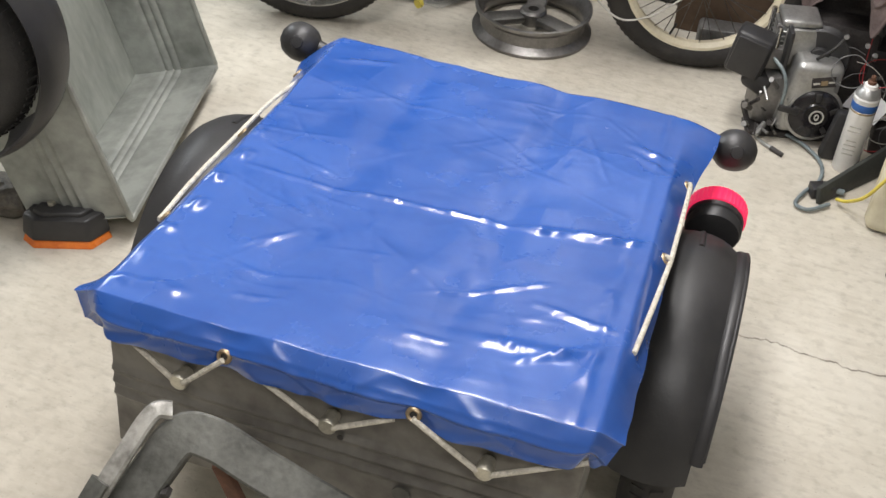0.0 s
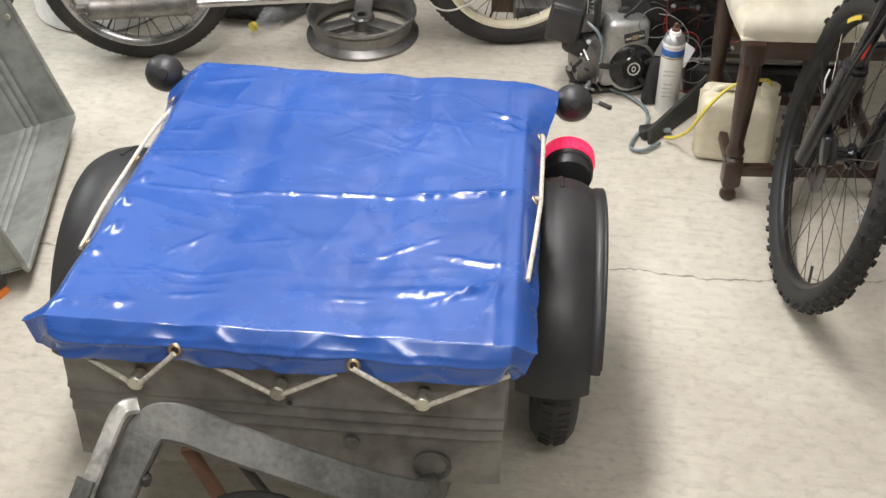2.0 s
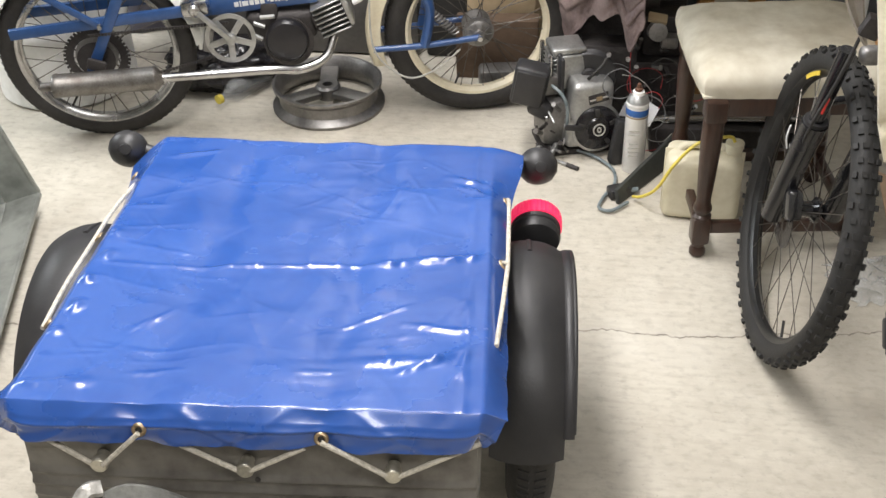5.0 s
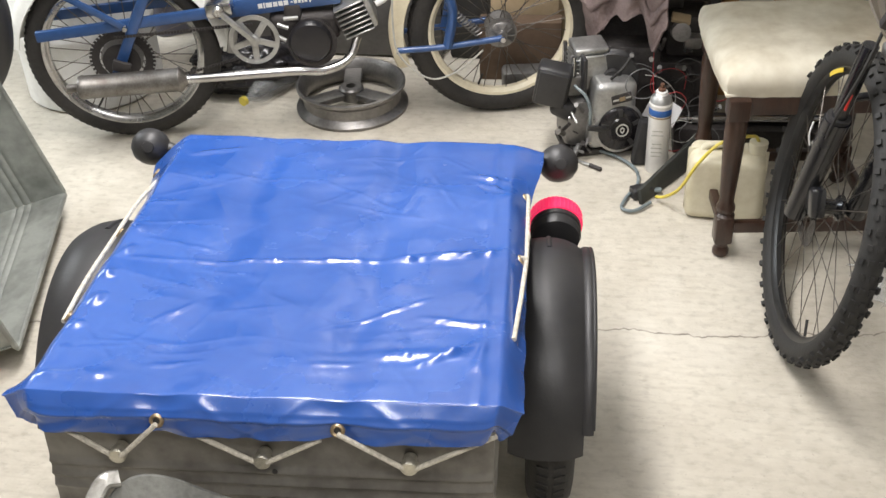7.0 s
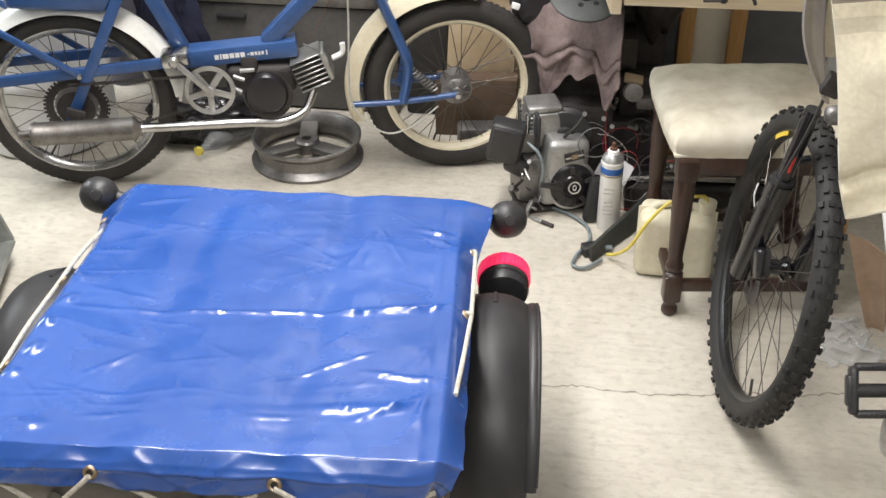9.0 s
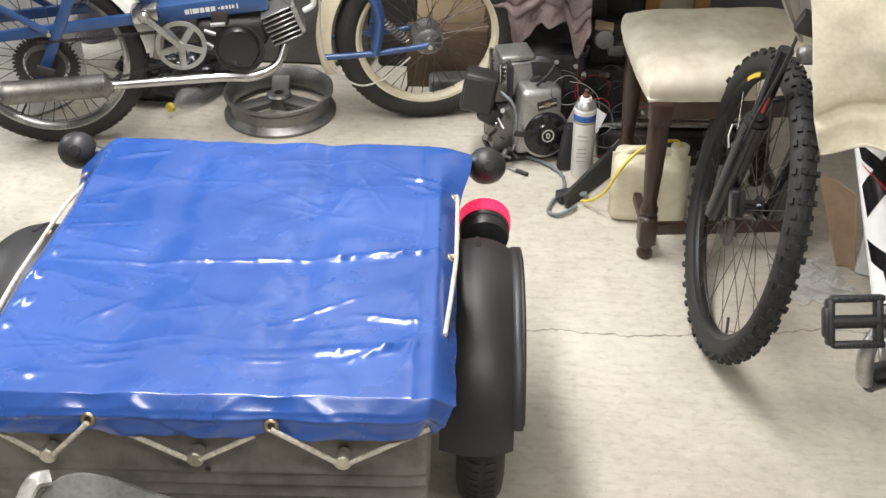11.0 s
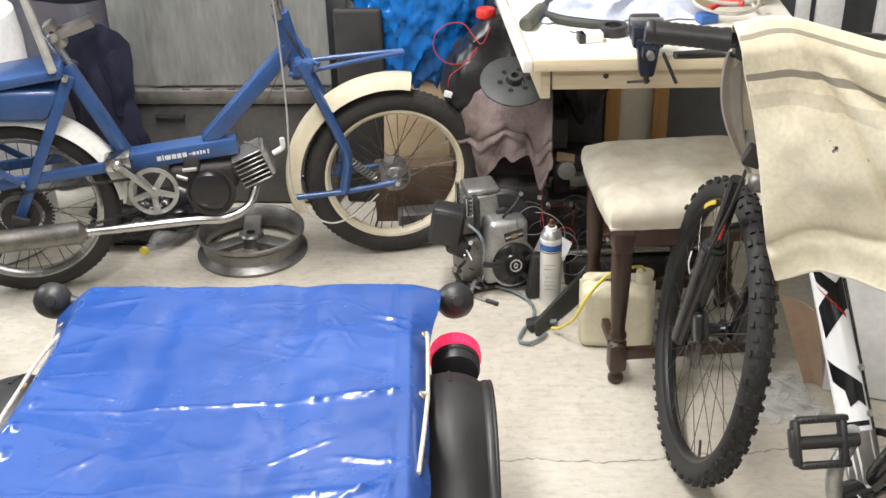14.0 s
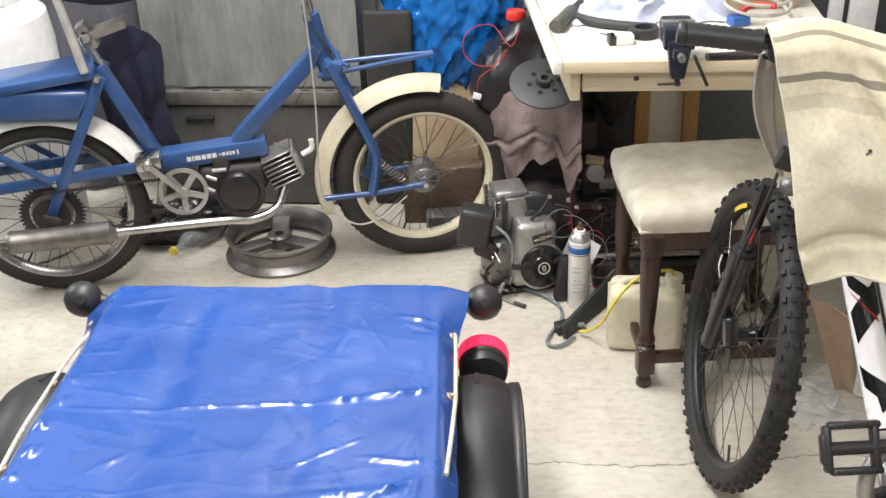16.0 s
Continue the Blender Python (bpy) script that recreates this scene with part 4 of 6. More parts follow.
lathe([(0.036, -0.004), (0.043, -0.004), (0.043, 0.0), (0.036, 0.0)], 36, pose(FW, -0.030, WR, 90, 0, 0), bm, closed=True)
part("drum_ribs", bm, M_alu_dark, front)
part("axle_nut", bolt_head(0.009, 0.014, pose(FW, -0.060, WR, 90, 0, 0)), M_chrome, front)
bm = bmesh.new()
for k in range(44):
    box(0.008, 0.004, 0.006, pose(RW, -0.035, WR) @ pose(0, 0, 0, 0, 360 / 44 * k, 0) @ pose(0.082, 0, 0), bm=bm)
lathe([(0.060, 0), (0.080, 0), (0.080, 0.004), (0.060, 0.004)], 44, pose(RW, -0.033, WR, 90, 0, 0), bm, closed=True)
lathe([(0.0, 0.0), (0.045, 0), (0.050, 0.012), (0.0, 0.016)], 30, pose(RW, -0.036, WR, 90, 0, 0), bm)
part("sprocket", bm, M_dark, rear)

# frame
bm = bar((0.30, 0, 0.365), (0.682, 0, 0.391), 0.050, 0.060, 0.008)
beam = part("frame_beam", bm, M_blue, moped, "blue pressed steel frame beam")
part("down_tube", bar((0.595, 0, 0.402), (0.862, 0, 0.655), 0.045, 0.046, 0.009), M_blue, moped)
part("head_tube", tube([(0.878, 0, 0.565), (0.838, 0, 0.745)], 0.024, 18, 1), M_blue, moped)
part("seat_tube", bar((0.368, 0, 0.385), (0.250, 0, 0.650), 0.037, 0.044, 0.008), M_blue, moped)
for s in (-1, 1):
    part("rear_stay", bar((0.262, s * 0.055, 0.640), (0.036, s * 0.062, 0.222), 0.030, 0.014, 0.004), M_blue, moped)
    part("chain_stay", bar((0.340, s * 0.050, 0.378), (-0.16, s * 0.062, 0.345), 0.030, 0.014, 0.004), M_blue, moped)
    part("rack_stay", bar((0.085, s * 0.070, 0.360), (-0.16, s * 0.075, 0.530), 0.018, 0.010, 0.003), M_blue, moped)
bm = box(0.30, 0.13, 0.085, pose(0.075, 0, 0.575, 0, 4, 0), 0.016, segs=3)
for v in bm.verts:
    if v.co.z < 0.58 and v.co.x > 0.15:
        v.co.x -= 0.5 * (0.60 - v.co.z)
tool = part("toolbox", bm, M_blue, moped, "blue sheet toolbox under the rack")
part("toolbox_lid", box(0.32, 0.140, 0.028, pose(0.088, 0, 0.634, 0, -6, 0), 0.009), M_blue, tool)
part("stay_bolt", bolt_head(0.010, 0.012, pose(0.252, -0.062, 0.638, 90, 0, 0)), M_chrome, moped)
part("stay_bolt", bolt_head(0.008, 0.010, pose(0.088, -0.074, 0.360, 90, 0, 0)), M_chrome, moped)
part("seat_post", tube([(0.262, 0, 0.64), (0.215, 0, 0.745)], 0.013, 14, 1), M_chrome, moped, "chromed seat post")
part("rack_tube", tube([(0.225, -0.07, 0.66), (0.205, -0.07, 0.78), (0.175, -0.07, 0.95)], 0.012, 12, 4), M_cable, moped)
bm = bar((0.225, 0, 0.728), (0.345, 0, 0.762), 0.024, 0.05, 0.006)
bar((0.255, 0, 0.70), (0.222, 0, 0.765), 0.030, 0.045, 0.006, bm)
clamp = part("seat_clamp", bm, M_grey, moped)
part("clamp_bolt", bolt_head(0.016, 0.014, pose(0.238, -0.030, 0.738, 90, 0, 0)), M_chrome, clamp)
bm = lump((0.15, 0.10, 0.045), pose(0.27, 0, 0.865, 0, 8, 0), 0.06, 2, 3)
part("saddle", bm, M_navy, moped, "dark worn saddle")

# front fork with leading link
for s in (-1, 1):
    part("fork_leg", tube([(0.872, s * 0.045, 0.622), (0.905, s * 0.048, 0.560), (0.968, s * 0.050, 0.410), (0.992, s * 0.052, 0.335), (0.975, s * 0.052, 0.238)], 0.024, 12, 5, flat=0.6, up=(0, 1, 0)), M_blue, moped)
    part("fork_link", tube([(0.828, s * 0.056, 0.233), (0.97, s * 0.060, 0.238), (FW / SHORT, s * 0.060, WR)], 0.0085, 12, 3), M_blue, moped)
bm = tube([(0.99 + 0.075 * k / 90 + 0.010 * math.cos(k * 0.62), -0.056 + 0.010 * math.sin(k * 0.62), 0.335 - 0.065 * k / 90 + 0.006 * math.cos(k * 0.62)) for k in range(91)], 0.003, 6, 1)
part("fork_spring", bm, M_alu_dark, moped, "coiled steel fork spring")
part("fork_crown", box(0.055, 0.12, 0.045, pose(0.885, 0, 0.605, 0, 14, 0), 0.010), M_blue, moped)
for dz, dy in ((0.0, -0.055), (0.0, 0.055)):
    part("front_rack", tube([(0.845, dy * 0.6, 0.585), (0.90, dy * 0.7, 0.592), (1.06, dy * 0.35, 0.604), (1.175, dy * 0.12, 0.610)], 0.0065, 10, 4), M_blue, moped)
part("front_rack", tube([(0.862, 0.0, 0.700), (0.905, -0.02, 0.622), (0.93, -0.05, 0.612)], 0.006, 10, 5), M_blue, moped)
part("front_mudguard", arc_sheet(0.296, 0.036, 0.038, 77, 200, 44, 0.002, pose(FW - 0.008, 0, WR + 0.008)), M_cream, moped, "cream painted front mudguard")
part("rear_mudguard", arc_sheet(0.298, 0.042, 0.034, 4, 170, 48, 0.002, pose(RW, 0, WR)), M_whitefender, moped, "white enamelled rear mudguard")
part("mudguard_flap", box(0.010, 0.06, 0.07, pose(0.327, 0, 0.285, 0, 12, 0), 0.003), M_whitefender, moped)
part("handlebar_stem", tube([(0.838, 0, 0.745), (0.825, 0, 0.83), (0.80, 0, 0.90)], 0.012, 12, 4), M_chrome, moped)
part("handlebar", tube([(0.72, -0.27, 0.96), (0.78, -0.20, 0.965), (0.80, 0, 0.90), (0.78, 0.20, 0.965), (0.72, 0.27, 0.96)], 0.011, 12, 6), M_chrome, moped)
part("cable_adjuster", tube([(0.835, -0.05, 0.745), (0.822, -0.055, 0.785)], 0.009, 12, 1), M_chrome, moped)
part("brake_cable", tube([(0.815, -0.06, 0.90), (0.826, -0.064, 0.70), (0.829, -0.066, 0.50), (0.822, -0.068, 0.30), (0.842, -0.070, 0.215), (0.92, -0.070, 0.150), (1.00, -0.066, 0.165), (1.075, -0.064, 0.222)], 0.0027, 8, 6), M_cable, moped, "pale brake cable in a long loop")
part("brake_cable", tube([(0.83, 0.03, 0.90), (0.842, 0.0, 0.74), (0.860, -0.030, 0.69), (0.895, -0.035, 0.615)], 0.0035, 8, 6), M_rubber, moped)
part("wire", tube([(0.86, -0.03, 0.66), (0.80, -0.036, 0.56), (0.74, -0.035, 0.45), (0.72, -0.03, 0.41)], 0.0014, 6, 5), M_cardark, moped)
part("wire", tube([(0.70, -0.033, 0.405), (0.735, -0.04, 0.392), (0.748, -0.04, 0.36), (0.76, -0.03, 0.33)], 0.0025, 6, 5), M_greywire, moped)

# lettering on the beam as plain white bars
bx = 0.452
for w, h in ((0.012, 0.013), (0.004, 0.016), (0.017, 0.013), (0.012, 0.013), (0.012, 0.013), (0.012, 0.013)):
    part("lettering_bar", box(w, 0.001, h, pose(bx + w / 2, -0.0308, 0.3765 + 0.068 * (bx - 0.452), 0, -3.9, 0)), M_bikewhite, beam)
    bx += w + 0.003
for w, h in ((0.006, 0.003), (0.009, 0.009), (0.007, 0.009), (0.005, 0.011), (0.007, 0.009), (0.000, 0.0), (0.004, 0.014)):
    if w:
        part("lettering_bar", box(w, 0.001, h, pose(bx + w / 2 + 0.004, -0.0308, 0.3765 + 0.068 * (bx - 0.452), 0, -3.9, 0)), M_bikewhite, beam)
    bx += w + 0.003

# engine, crank and exhaust
bm = box(0.075, 0.055, 0.042, pose(0.348, -0.052, 0.392, 0, -4, 0), 0.010)
brk = part("crank_bracket", bm, M_chrome, moped)
part("bracket_bolt", lathe([(0, 0), (0.016, 0), (0.016, 0.012), (0.010, 0.018), (0, 0.018)], 18, pose(0.348, -0.078, 0.394, 90, 0, 0)), M_chrome, brk)
crank = part("crank_arm", bar((0.352, -0.088, 0.392), (0.436, -0.088, 0.304), 0.016, 0.010, 0.004), M_alu, moped)
ring = lathe([(0.058, 0), (0.070, 0), (0.070, 0.004), (0.058, 0.004)], 48, pose(0.434, -0.074, 0.304, 90, 0, 0), closed=True)
for k in range(5):
    box(0.056, 0.005, 0.018, pose(0.434, -0.0765, 0.304, 0, 72 * k + 18, 0) @ pose(0.034, 0, 0), 0.002, ring)
lathe([(0, 0), (0.016, 0), (0.016, 0.008), (0.010, 0.012), (0, 0.012)], 20, pose(0.434, -0.078, 0.304, 90, 0, 0), ring)
part("chainring", ring, M_alu, moped, "five-spoked grey chainring")
for a, b in (((0.434, 0.345), (0.05, 0.332)), ((0.434, 0.262), (0.05, 0.172))):
    bm = bmesh.new()
    n = 44
    for k in range(n):
        t = (k + 0.5) / n
        box(0.0072, 0.005, 0.007, pose(a[0] + (b[0] - a[0]) * t, -0.068, a[1] + (b[1] - a[1]) * t), bm=bm)
    part("chain", bm, M_dark, moped)
bm = box(0.20, 0.08, 0.085, pose(0.575, 0.005, 0.305, 0, 0, 0), 0.022, segs=3)
eng = part("engine_case", bm, M_dark, moped, "dark greasy engine case")
part("flywheel_cover", lathe([(0, 0), (0.057, 0), (0.061, 0.006), (0.061, 0.020), (0.054, 0.030), (0.032, 0.035), (0, 0.036)], 44, pose(0.588, -0.040, 0.278, 90, 0, 0)), M_blackcan, eng, "round black flywheel cover")
part("cover_tray", lathe([(0.055, 0), (0.068, 0), (0.070, 0.010), (0.055, 0.012)], 40, pose(0.592, -0.042, 0.270, 90, 0, 0), closed=True), M_dark, eng)
cm = pose(0.668, -0.012, 0.312, 0, -20, 0)
for k in range(7):
    part("cylinder_fin", box(0.088, 0.085, 0.0045, cm @ pose(0.050, 0, -0.042 + 0.014 * k), 0.0015, None, 1), M_alu, eng)
part("cylinder_barrel", tube([(0, 0, 0), (0.092, 0, 0)], 0.034, 18, 1, None, cm), M_dark, eng)
part("cylinder_head", box(0.014, 0.080, 0.085, cm @ pose(0.100, 0, 0), 0.006), M_alu, eng)
part("spark_plug", tube([(0.118, 0, 0), (0.150, 0, 0.005), (0.160, 0, 0.03)], 0.008, 10, 3, None, cm), M_white, eng)
part("carburettor", box(0.05, 0.05, 0.06, pose(0.545, -0.01, 0.345), 0.010), M_dark, eng)
for k, (a, b) in enumerate((((0.50, 0.330), (0.53, 0.32)), ((0.52, 0.345), (0.56, 0.348)), ((0.49, 0.300), (0.52, 0.285)))):
    part("case_screw", tube([(a[0], -0.05, a[1]), (b[0], -0.055, b[1])], 0.006, 10, 1), M_alu, eng)
part("exhaust_pipe", tube([(0.720, -0.03, 0.270), (0.690, -0.06, 0.222), (0.620, -0.085, 0.205), (0.520, -0.100, 0.218), (0.235, -0.110, 0.220)], 0.0125, 14, 6), M_chrome, moped, "chromed exhaust pipe")
muf = part("muffler", lathe([(0, 0), (0.016, 0), (0.018, 0.006), (0.031, 0.016), (0.033, 0.022), (0.031, 0.026), (0.031, 0.285), (0.033, 0.290), (0.030, 0.300), (0.012, 0.306), (0.011, 0.335), (0, 0.335)], 32, pose(0.238, -0.110, 0.221, 0, -91, 0)), M_muffler, moped, "worn cylindrical steel muffler")
part("muffler_hook", box(0.05, 0.012, 0.03, pose(0.06, -0.09, 0.258, 0, 20, 0), 0.003), M_dark, muf)
part("chain_guard_tab", box(0.025, 0.006, 0.07, pose(0.372, -0.070, 0.300, 0, 14, 0), 0.004), M_alu_dark, moped)

for ob in moped.children_recursive:
    top = ob if ob.parent == moped else ob.parent
    if top not in (rear, front) and "mudguard" not in top.name:
        ob.data.transform(Matrix.Diagonal((SHORT, 1, 1, 1)))

# ---- the mountain bike under a sack ----
FWX, FWY, BR = 0.861, 1.493, 0.319
FD = Vector((-0.484, 0.875, 0)).normalized()          # the frame's way
WD = Vector((math.cos(radians(95.5)), math.sin(radians(95.5)), 0))
WS = Vector((WD.y, -WD.x, 0))                       # the wheel's right side
LEAN = Matrix.Translation((FWX, FWY, 0)) @ Matrix.Rotation(radians(9.4), 4, WD) @ Matrix.Translation((-FWX, -FWY, 0))
bike = thing("mountain_bike", "black and white mountain bike with knobbly tyres", "bicycle", pose(0, 0, 0))


def leant(x):
    """A point of the upright bike, leant over to its right."""
    return LEAN @ Vector(x)


wheel_m = LEAN @ pose(FWX, FWY, BR, 0, 0, 95.5) @ pose(0, 0, 0, 0, 20, 0)
bw = spoked_wheel(bike, "front_wheel", wheel_m, BR, 0.025, 0.020, 0.028, M_rimblack, M_biketyre, 32, 0.026, 0.05, knobs=74, spoke_r=0.0010, hub_mat=M_bikeblack)
bm = bmesh.new()
for k in range(4):
    box(0.009, 0.0015, 0.018, wheel_m @ pose(0, 0, 0, 0, -(70 + 3.9 * k), 0) @ pose(BR - 0.054, 0.0150, 0, 0, 0, 0), bm=bm)
part("rim_sticker", bm, mat("yellow_sticker", (0.65, 0.48, 0.03), (0.5, 0.36, 0.02), 30, 0.4), bw, "yellow rim sticker")
axle = leant((FWX, FWY, BR))
crown = leant(Vector((FWX, FWY, 0.700)) - WD * 0.085)
for s in (-1, 1):
    low = axle + WS * 0.058 * s - WD * 0.012
    top = crown + WS * 0.058 * s
    mid = low.lerp(top, 0.60)
    part("fork_lower", tube([low + Vector((0, 0, -0.01)), mid], (0.021, 0.026), 16, 1), M_bikeblack, bike, "black suspension fork lower leg")
    part("fork_stanchion", tube([mid, top + Vector((0, 0, 0.01))], 0.0145, 16, 1), M_bikeblack, bike)
    part("fork_seal", tube([mid - (top - low) * 0.02, mid + (top - low) * 0.02], 0.0225, 16, 1), M_black, bike)
    part("dropout", lathe([(0, -0.012), (0.018, -0.012), (0.020, 0), (0.018, 0.012), (0, 0.012)], 18, Matrix.Translation(low) @ pose(0, 0, 0, 90, 0, 96)), M_bikeblack, bike)
part("fork_crown", box(0.034, 0.120, 0.034, Matrix.Translation(crown + WS * 0.022) @ pose(0, 0, 0, 0, 14, 96), 0.012, segs=3), M_alu_dark, bike, "grey cast fork crown")
part("brake_arch", tube([axle.lerp(crown, 0.50) - WS * 0.055, axle.lerp(crown, 0.66) - WS * 0.04 + WD * 0.03, axle.lerp(crown, 0.66) + WS * 0.04 + WD * 0.03, axle.lerp(crown, 0.50) + WS * 0.055], 0.008, 12, 5), M_bikeblack, bike)
part("hub_axle", tube([axle - WS * 0.075, axle + WS * 0.075], 0.007, 12, 1), M_bikeblack, bike)
part("brake_disc", lathe([(0.045, 0), (0.080, 0), (0.080, 0.002), (0.045, 0.002)], 40, Matrix.Translation(axle - WS * 0.035) @ pose(0, 0, 0, 90, 0, 96), closed=True), M_bikeblack, bike)
part("brake_caliper", box(0.05, 0.03, 0.06, Matrix.Translation(axle - WS * 0.035 - WD * 0.06 + Vector((0, 0, 0.05))) @ pose(0, 0, 0, 0, 20, 96), 0.008), M_bikeblack, bike)
leg = axle - WS * 0.076
leg_dir = (crown - axle).normalized()
leg_c = axle - WS * 0.058 + leg_dir * 0.165
ring_u = leg_dir.cross(WS).normalized()
part("cable_sleeve", tube([axle - WS * 0.070 - WD * 0.018 + leg_dir * k for k in (0.03, 0.07, 0.11, 0.16)], 0.0070, 8, 4), M_cable, bike, "pale worn cable sleeve")
part("brake_hose", tube([axle - WS * 0.066 - WD * 0.020 + leg_dir * 0.17, axle - WS * 0.074 - WD * 0.03 + leg_dir * 0.24, axle - WS * 0.066 - WD * 0.03 + leg_dir * 0.36, crown - WS * 0.05 - WD * 0.03 + Vector((0, 0, 0.06))], 0.0032, 8, 6), M_rubber, bike)
part("cable_tie", tube([leg_c + WS * 0.021 * math.cos(a) + ring_u * 0.021 * math.sin(a) for a in [k * math.pi / 10 for k in range(21)]], 0.0015, 6, 1), M_cable, bike, "white cable tie")
part("cable_tie", tube([leg_c - WS * 0.026, leg_c - WS * 0.030 + Vector((0, 0, 0.025)), leg_c - WS * 0.026 + Vector((0, 0, 0.05))], 0.0018, 6, 3), M_white, bike)
part("fork_sticker", tube([leg.lerp(crown - WS * 0.066, 0.67) + Vector((0.012, -0.019, 0.004)), leg.lerp(crown - WS * 0.066, 0.76) + Vector((0.010, -0.019, 0.004))], 0.0026, 8, 1), M_red, bike)

HEADX, HEADY = 1.055, 1.135
stem = Vector((HEADX, HEADY, 1.055))
head_lo = crown + Vector((0.004, -0.022, 0.05))
head_hi = Vector((HEADX - 0.004, HEADY + 0.04, 0.96))
bb = Vector((1.105, 0.984, 0.340))
seat_top = bb - FD * 0.17 + Vector((0.04, 0, 0.50))
part("head_tube", tube([head_lo, head_hi], 0.024, 18, 1), M_bikeblack, bike)
part("steerer", tube([head_hi, stem], 0.017, 16, 1), M_bikeblack, bike)
dt0 = Vector((1.024, 1.320, 0.760))
down = tube([dt0, bb], 0.029, 20, 1)
dt = part("down_tube", down, M_bikewhite, bike, "white down tube with black graphics")
ax = (bb - dt0).normalized()
sd = ax.cross(Vector((0, 0, 1))).normalized()
up = sd.cross(ax)
for f0, f1, slant, a0, a1, mt in ((0.30, 0.36, 0.10, 14, 112, M_bikeblack), (0.37, 0.385, 0.10, 20, 100, M_red), (0.44, 0.54, -0.09, 10, 112, M_bikeblack), (0.60, 0.67, 0.09, 4, 112, M_bikeblack), (0.70, 0.755, -0.02, 50, 92, M_bikeblack), (0.10, 0.83, 0, 113, 185, M_bikeblack), (0.80, 0.815, 0, -20, 112, M_bikeblack), (0.815, 0.828, 0, -20, 60, M_red), (0.83, 0.99, 0, -40, 200, M_grey)):
    bm = bmesh.new()
    rows = []
    for f in (f0, f1):
        rows.append([bm.verts.new(dt0.lerp(bb, f + slant * i / 9) + 0.0297 * (sd * math.cos(radians(a)) + up * math.sin(radians(a)))) for i, a in enumerate(np.linspace(a0 + (8 if f == f1 else 0), a1, 10))])
    for i in range(9):
        bm.faces.new((rows[0][i], rows[0][i + 1], rows[1][i + 1], rows[1][i]))
    bmesh.ops.solidify(bm, geom=bm.faces[:], thickness=0.0006)
    part("graphic", bm, mt, dt)
for f in (0.50, 0.64):
    part("bottle_bolt", lathe([(0, 0), (0.006, 0), (0.006, 0.006), (0, 0.007)], 12, Matrix.Translation(dt0.lerp(bb, f + 0.14) + up * 0.026 - sd * 0.014) @ up.to_track_quat("Z", "Y").to_matrix().to_4x4()), M_chrome, dt)
part("top_tube", tube([head_hi, seat_top - Vector((0, 0, 0.05))], 0.020, 16, 1), M_bikewhite, bike)
part("seat_tube", tube([bb, seat_top], 0.018, 16, 1), M_bikeblack, bike)
rear_axle = bb - FD * 0.43 + Vector((0.005, 0, 0.038))
for s in (-1, 1):
    o = Vector((0.06 * s, 0.01 * s, 0))
    part("chain_stay", tube([bb + o * 0.6, rear_axle + o], 0.011, 12, 1), M_bikeblack, bike)
    part("seat_stay", tube([seat_top - Vector((0, 0, 0.06)) + o * 0.3, rear_axle + o], 0.009, 12, 1), M_bikeblack, bike)
rear_m = Matrix.Translation(rear_axle) @ pose(0, 0, 0, 0, 0, 119) @ pose(0, 0, 0, 6, 0, 0)
spoked_wheel(bike, "rear_wheel", rear_m, BR, 0.025, 0.020, 0.030, M_rimblack, M_biketyre, 32, 0.026, 0.05, knobs=74, spoke_r=0.0010, hub_mat=M_bikeblack)
part("seat_post", tube([seat_top, seat_top + Vector((0.01, -0.05, 0.12))], 0.0145, 14, 1), M_bikeblack, bike)
part("saddle", lump((0.07, 0.14, 0.035), Matrix.Translation(seat_top + Vector((0.012, -0.07, 0.14))), 0.05, 2, 8, 3), M_bikeblack, bike, "black saddle")
side = Vector((FD.y, -FD.x, 0))
pedal_c = Vector((1.012, 0.950, 0.459))
part("bottom_bracket", tube([bb - side * 0.065, bb + side * 0.065], 0.022, 16, 1), M_bikeblack, bike)
ca = part("crank_arm", tube([bb - side * 0.060, bb - side * 0.072 + Vector((0, 0, 0.01)), bb - side * 0.080 + Vector((0, 0, 0.07)), pedal_c + side * 0.058 - Vector((0, 0, 0.02)), pedal_c + side * 0.056 + Vector((0, 0, 0.004))], (0.015, 0.012), 14, 5), M_alu, bike, "grey alloy crank arm")
pm = Matrix.Translation(pedal_c) @ pose(0, 0, 0, 0, 0, 8) @ pose(0, 0, 0, 58, 0, 0)
pb = tube([(-0.045, 0, 0), (0.055, 0, 0)], 0.011, 14, 1, None, pm)
for y in (-0.036, 0.036):
    box(0.085, 0.012, 0.020, pm @ pose(-0.002, y, 0), 0.005, pb)
    for k in range(9):
        box(0.004, 0.004, 0.005, pm @ pose(-0.034 + 0.008 * k, y, 0.0115), bm=pb)
for x in (-0.046, 0.030):
    box(0.014, 0.075, 0.022, pm @ pose(x, 0, 0), 0.006, pb)
box(0.012, 0.05, 0.020, pm @ pose(-0.052, 0, 0), 0.006, pb)
part("pedal", pb, M_black, ca, "black plastic platform pedal")
cr = lathe([(0.075, 0), (0.088, 0), (0.088, 0.004), (0.075, 0.004)], 40, Matrix.Translation(bb + side * 0.045) @ Matrix((side, FD, Vector((0, 0, 1)))).transposed().to_4x4() @ pose(0, 0, 0, 0, 90, 0), closed=True)
part("chainring", cr, M_dark, bike)

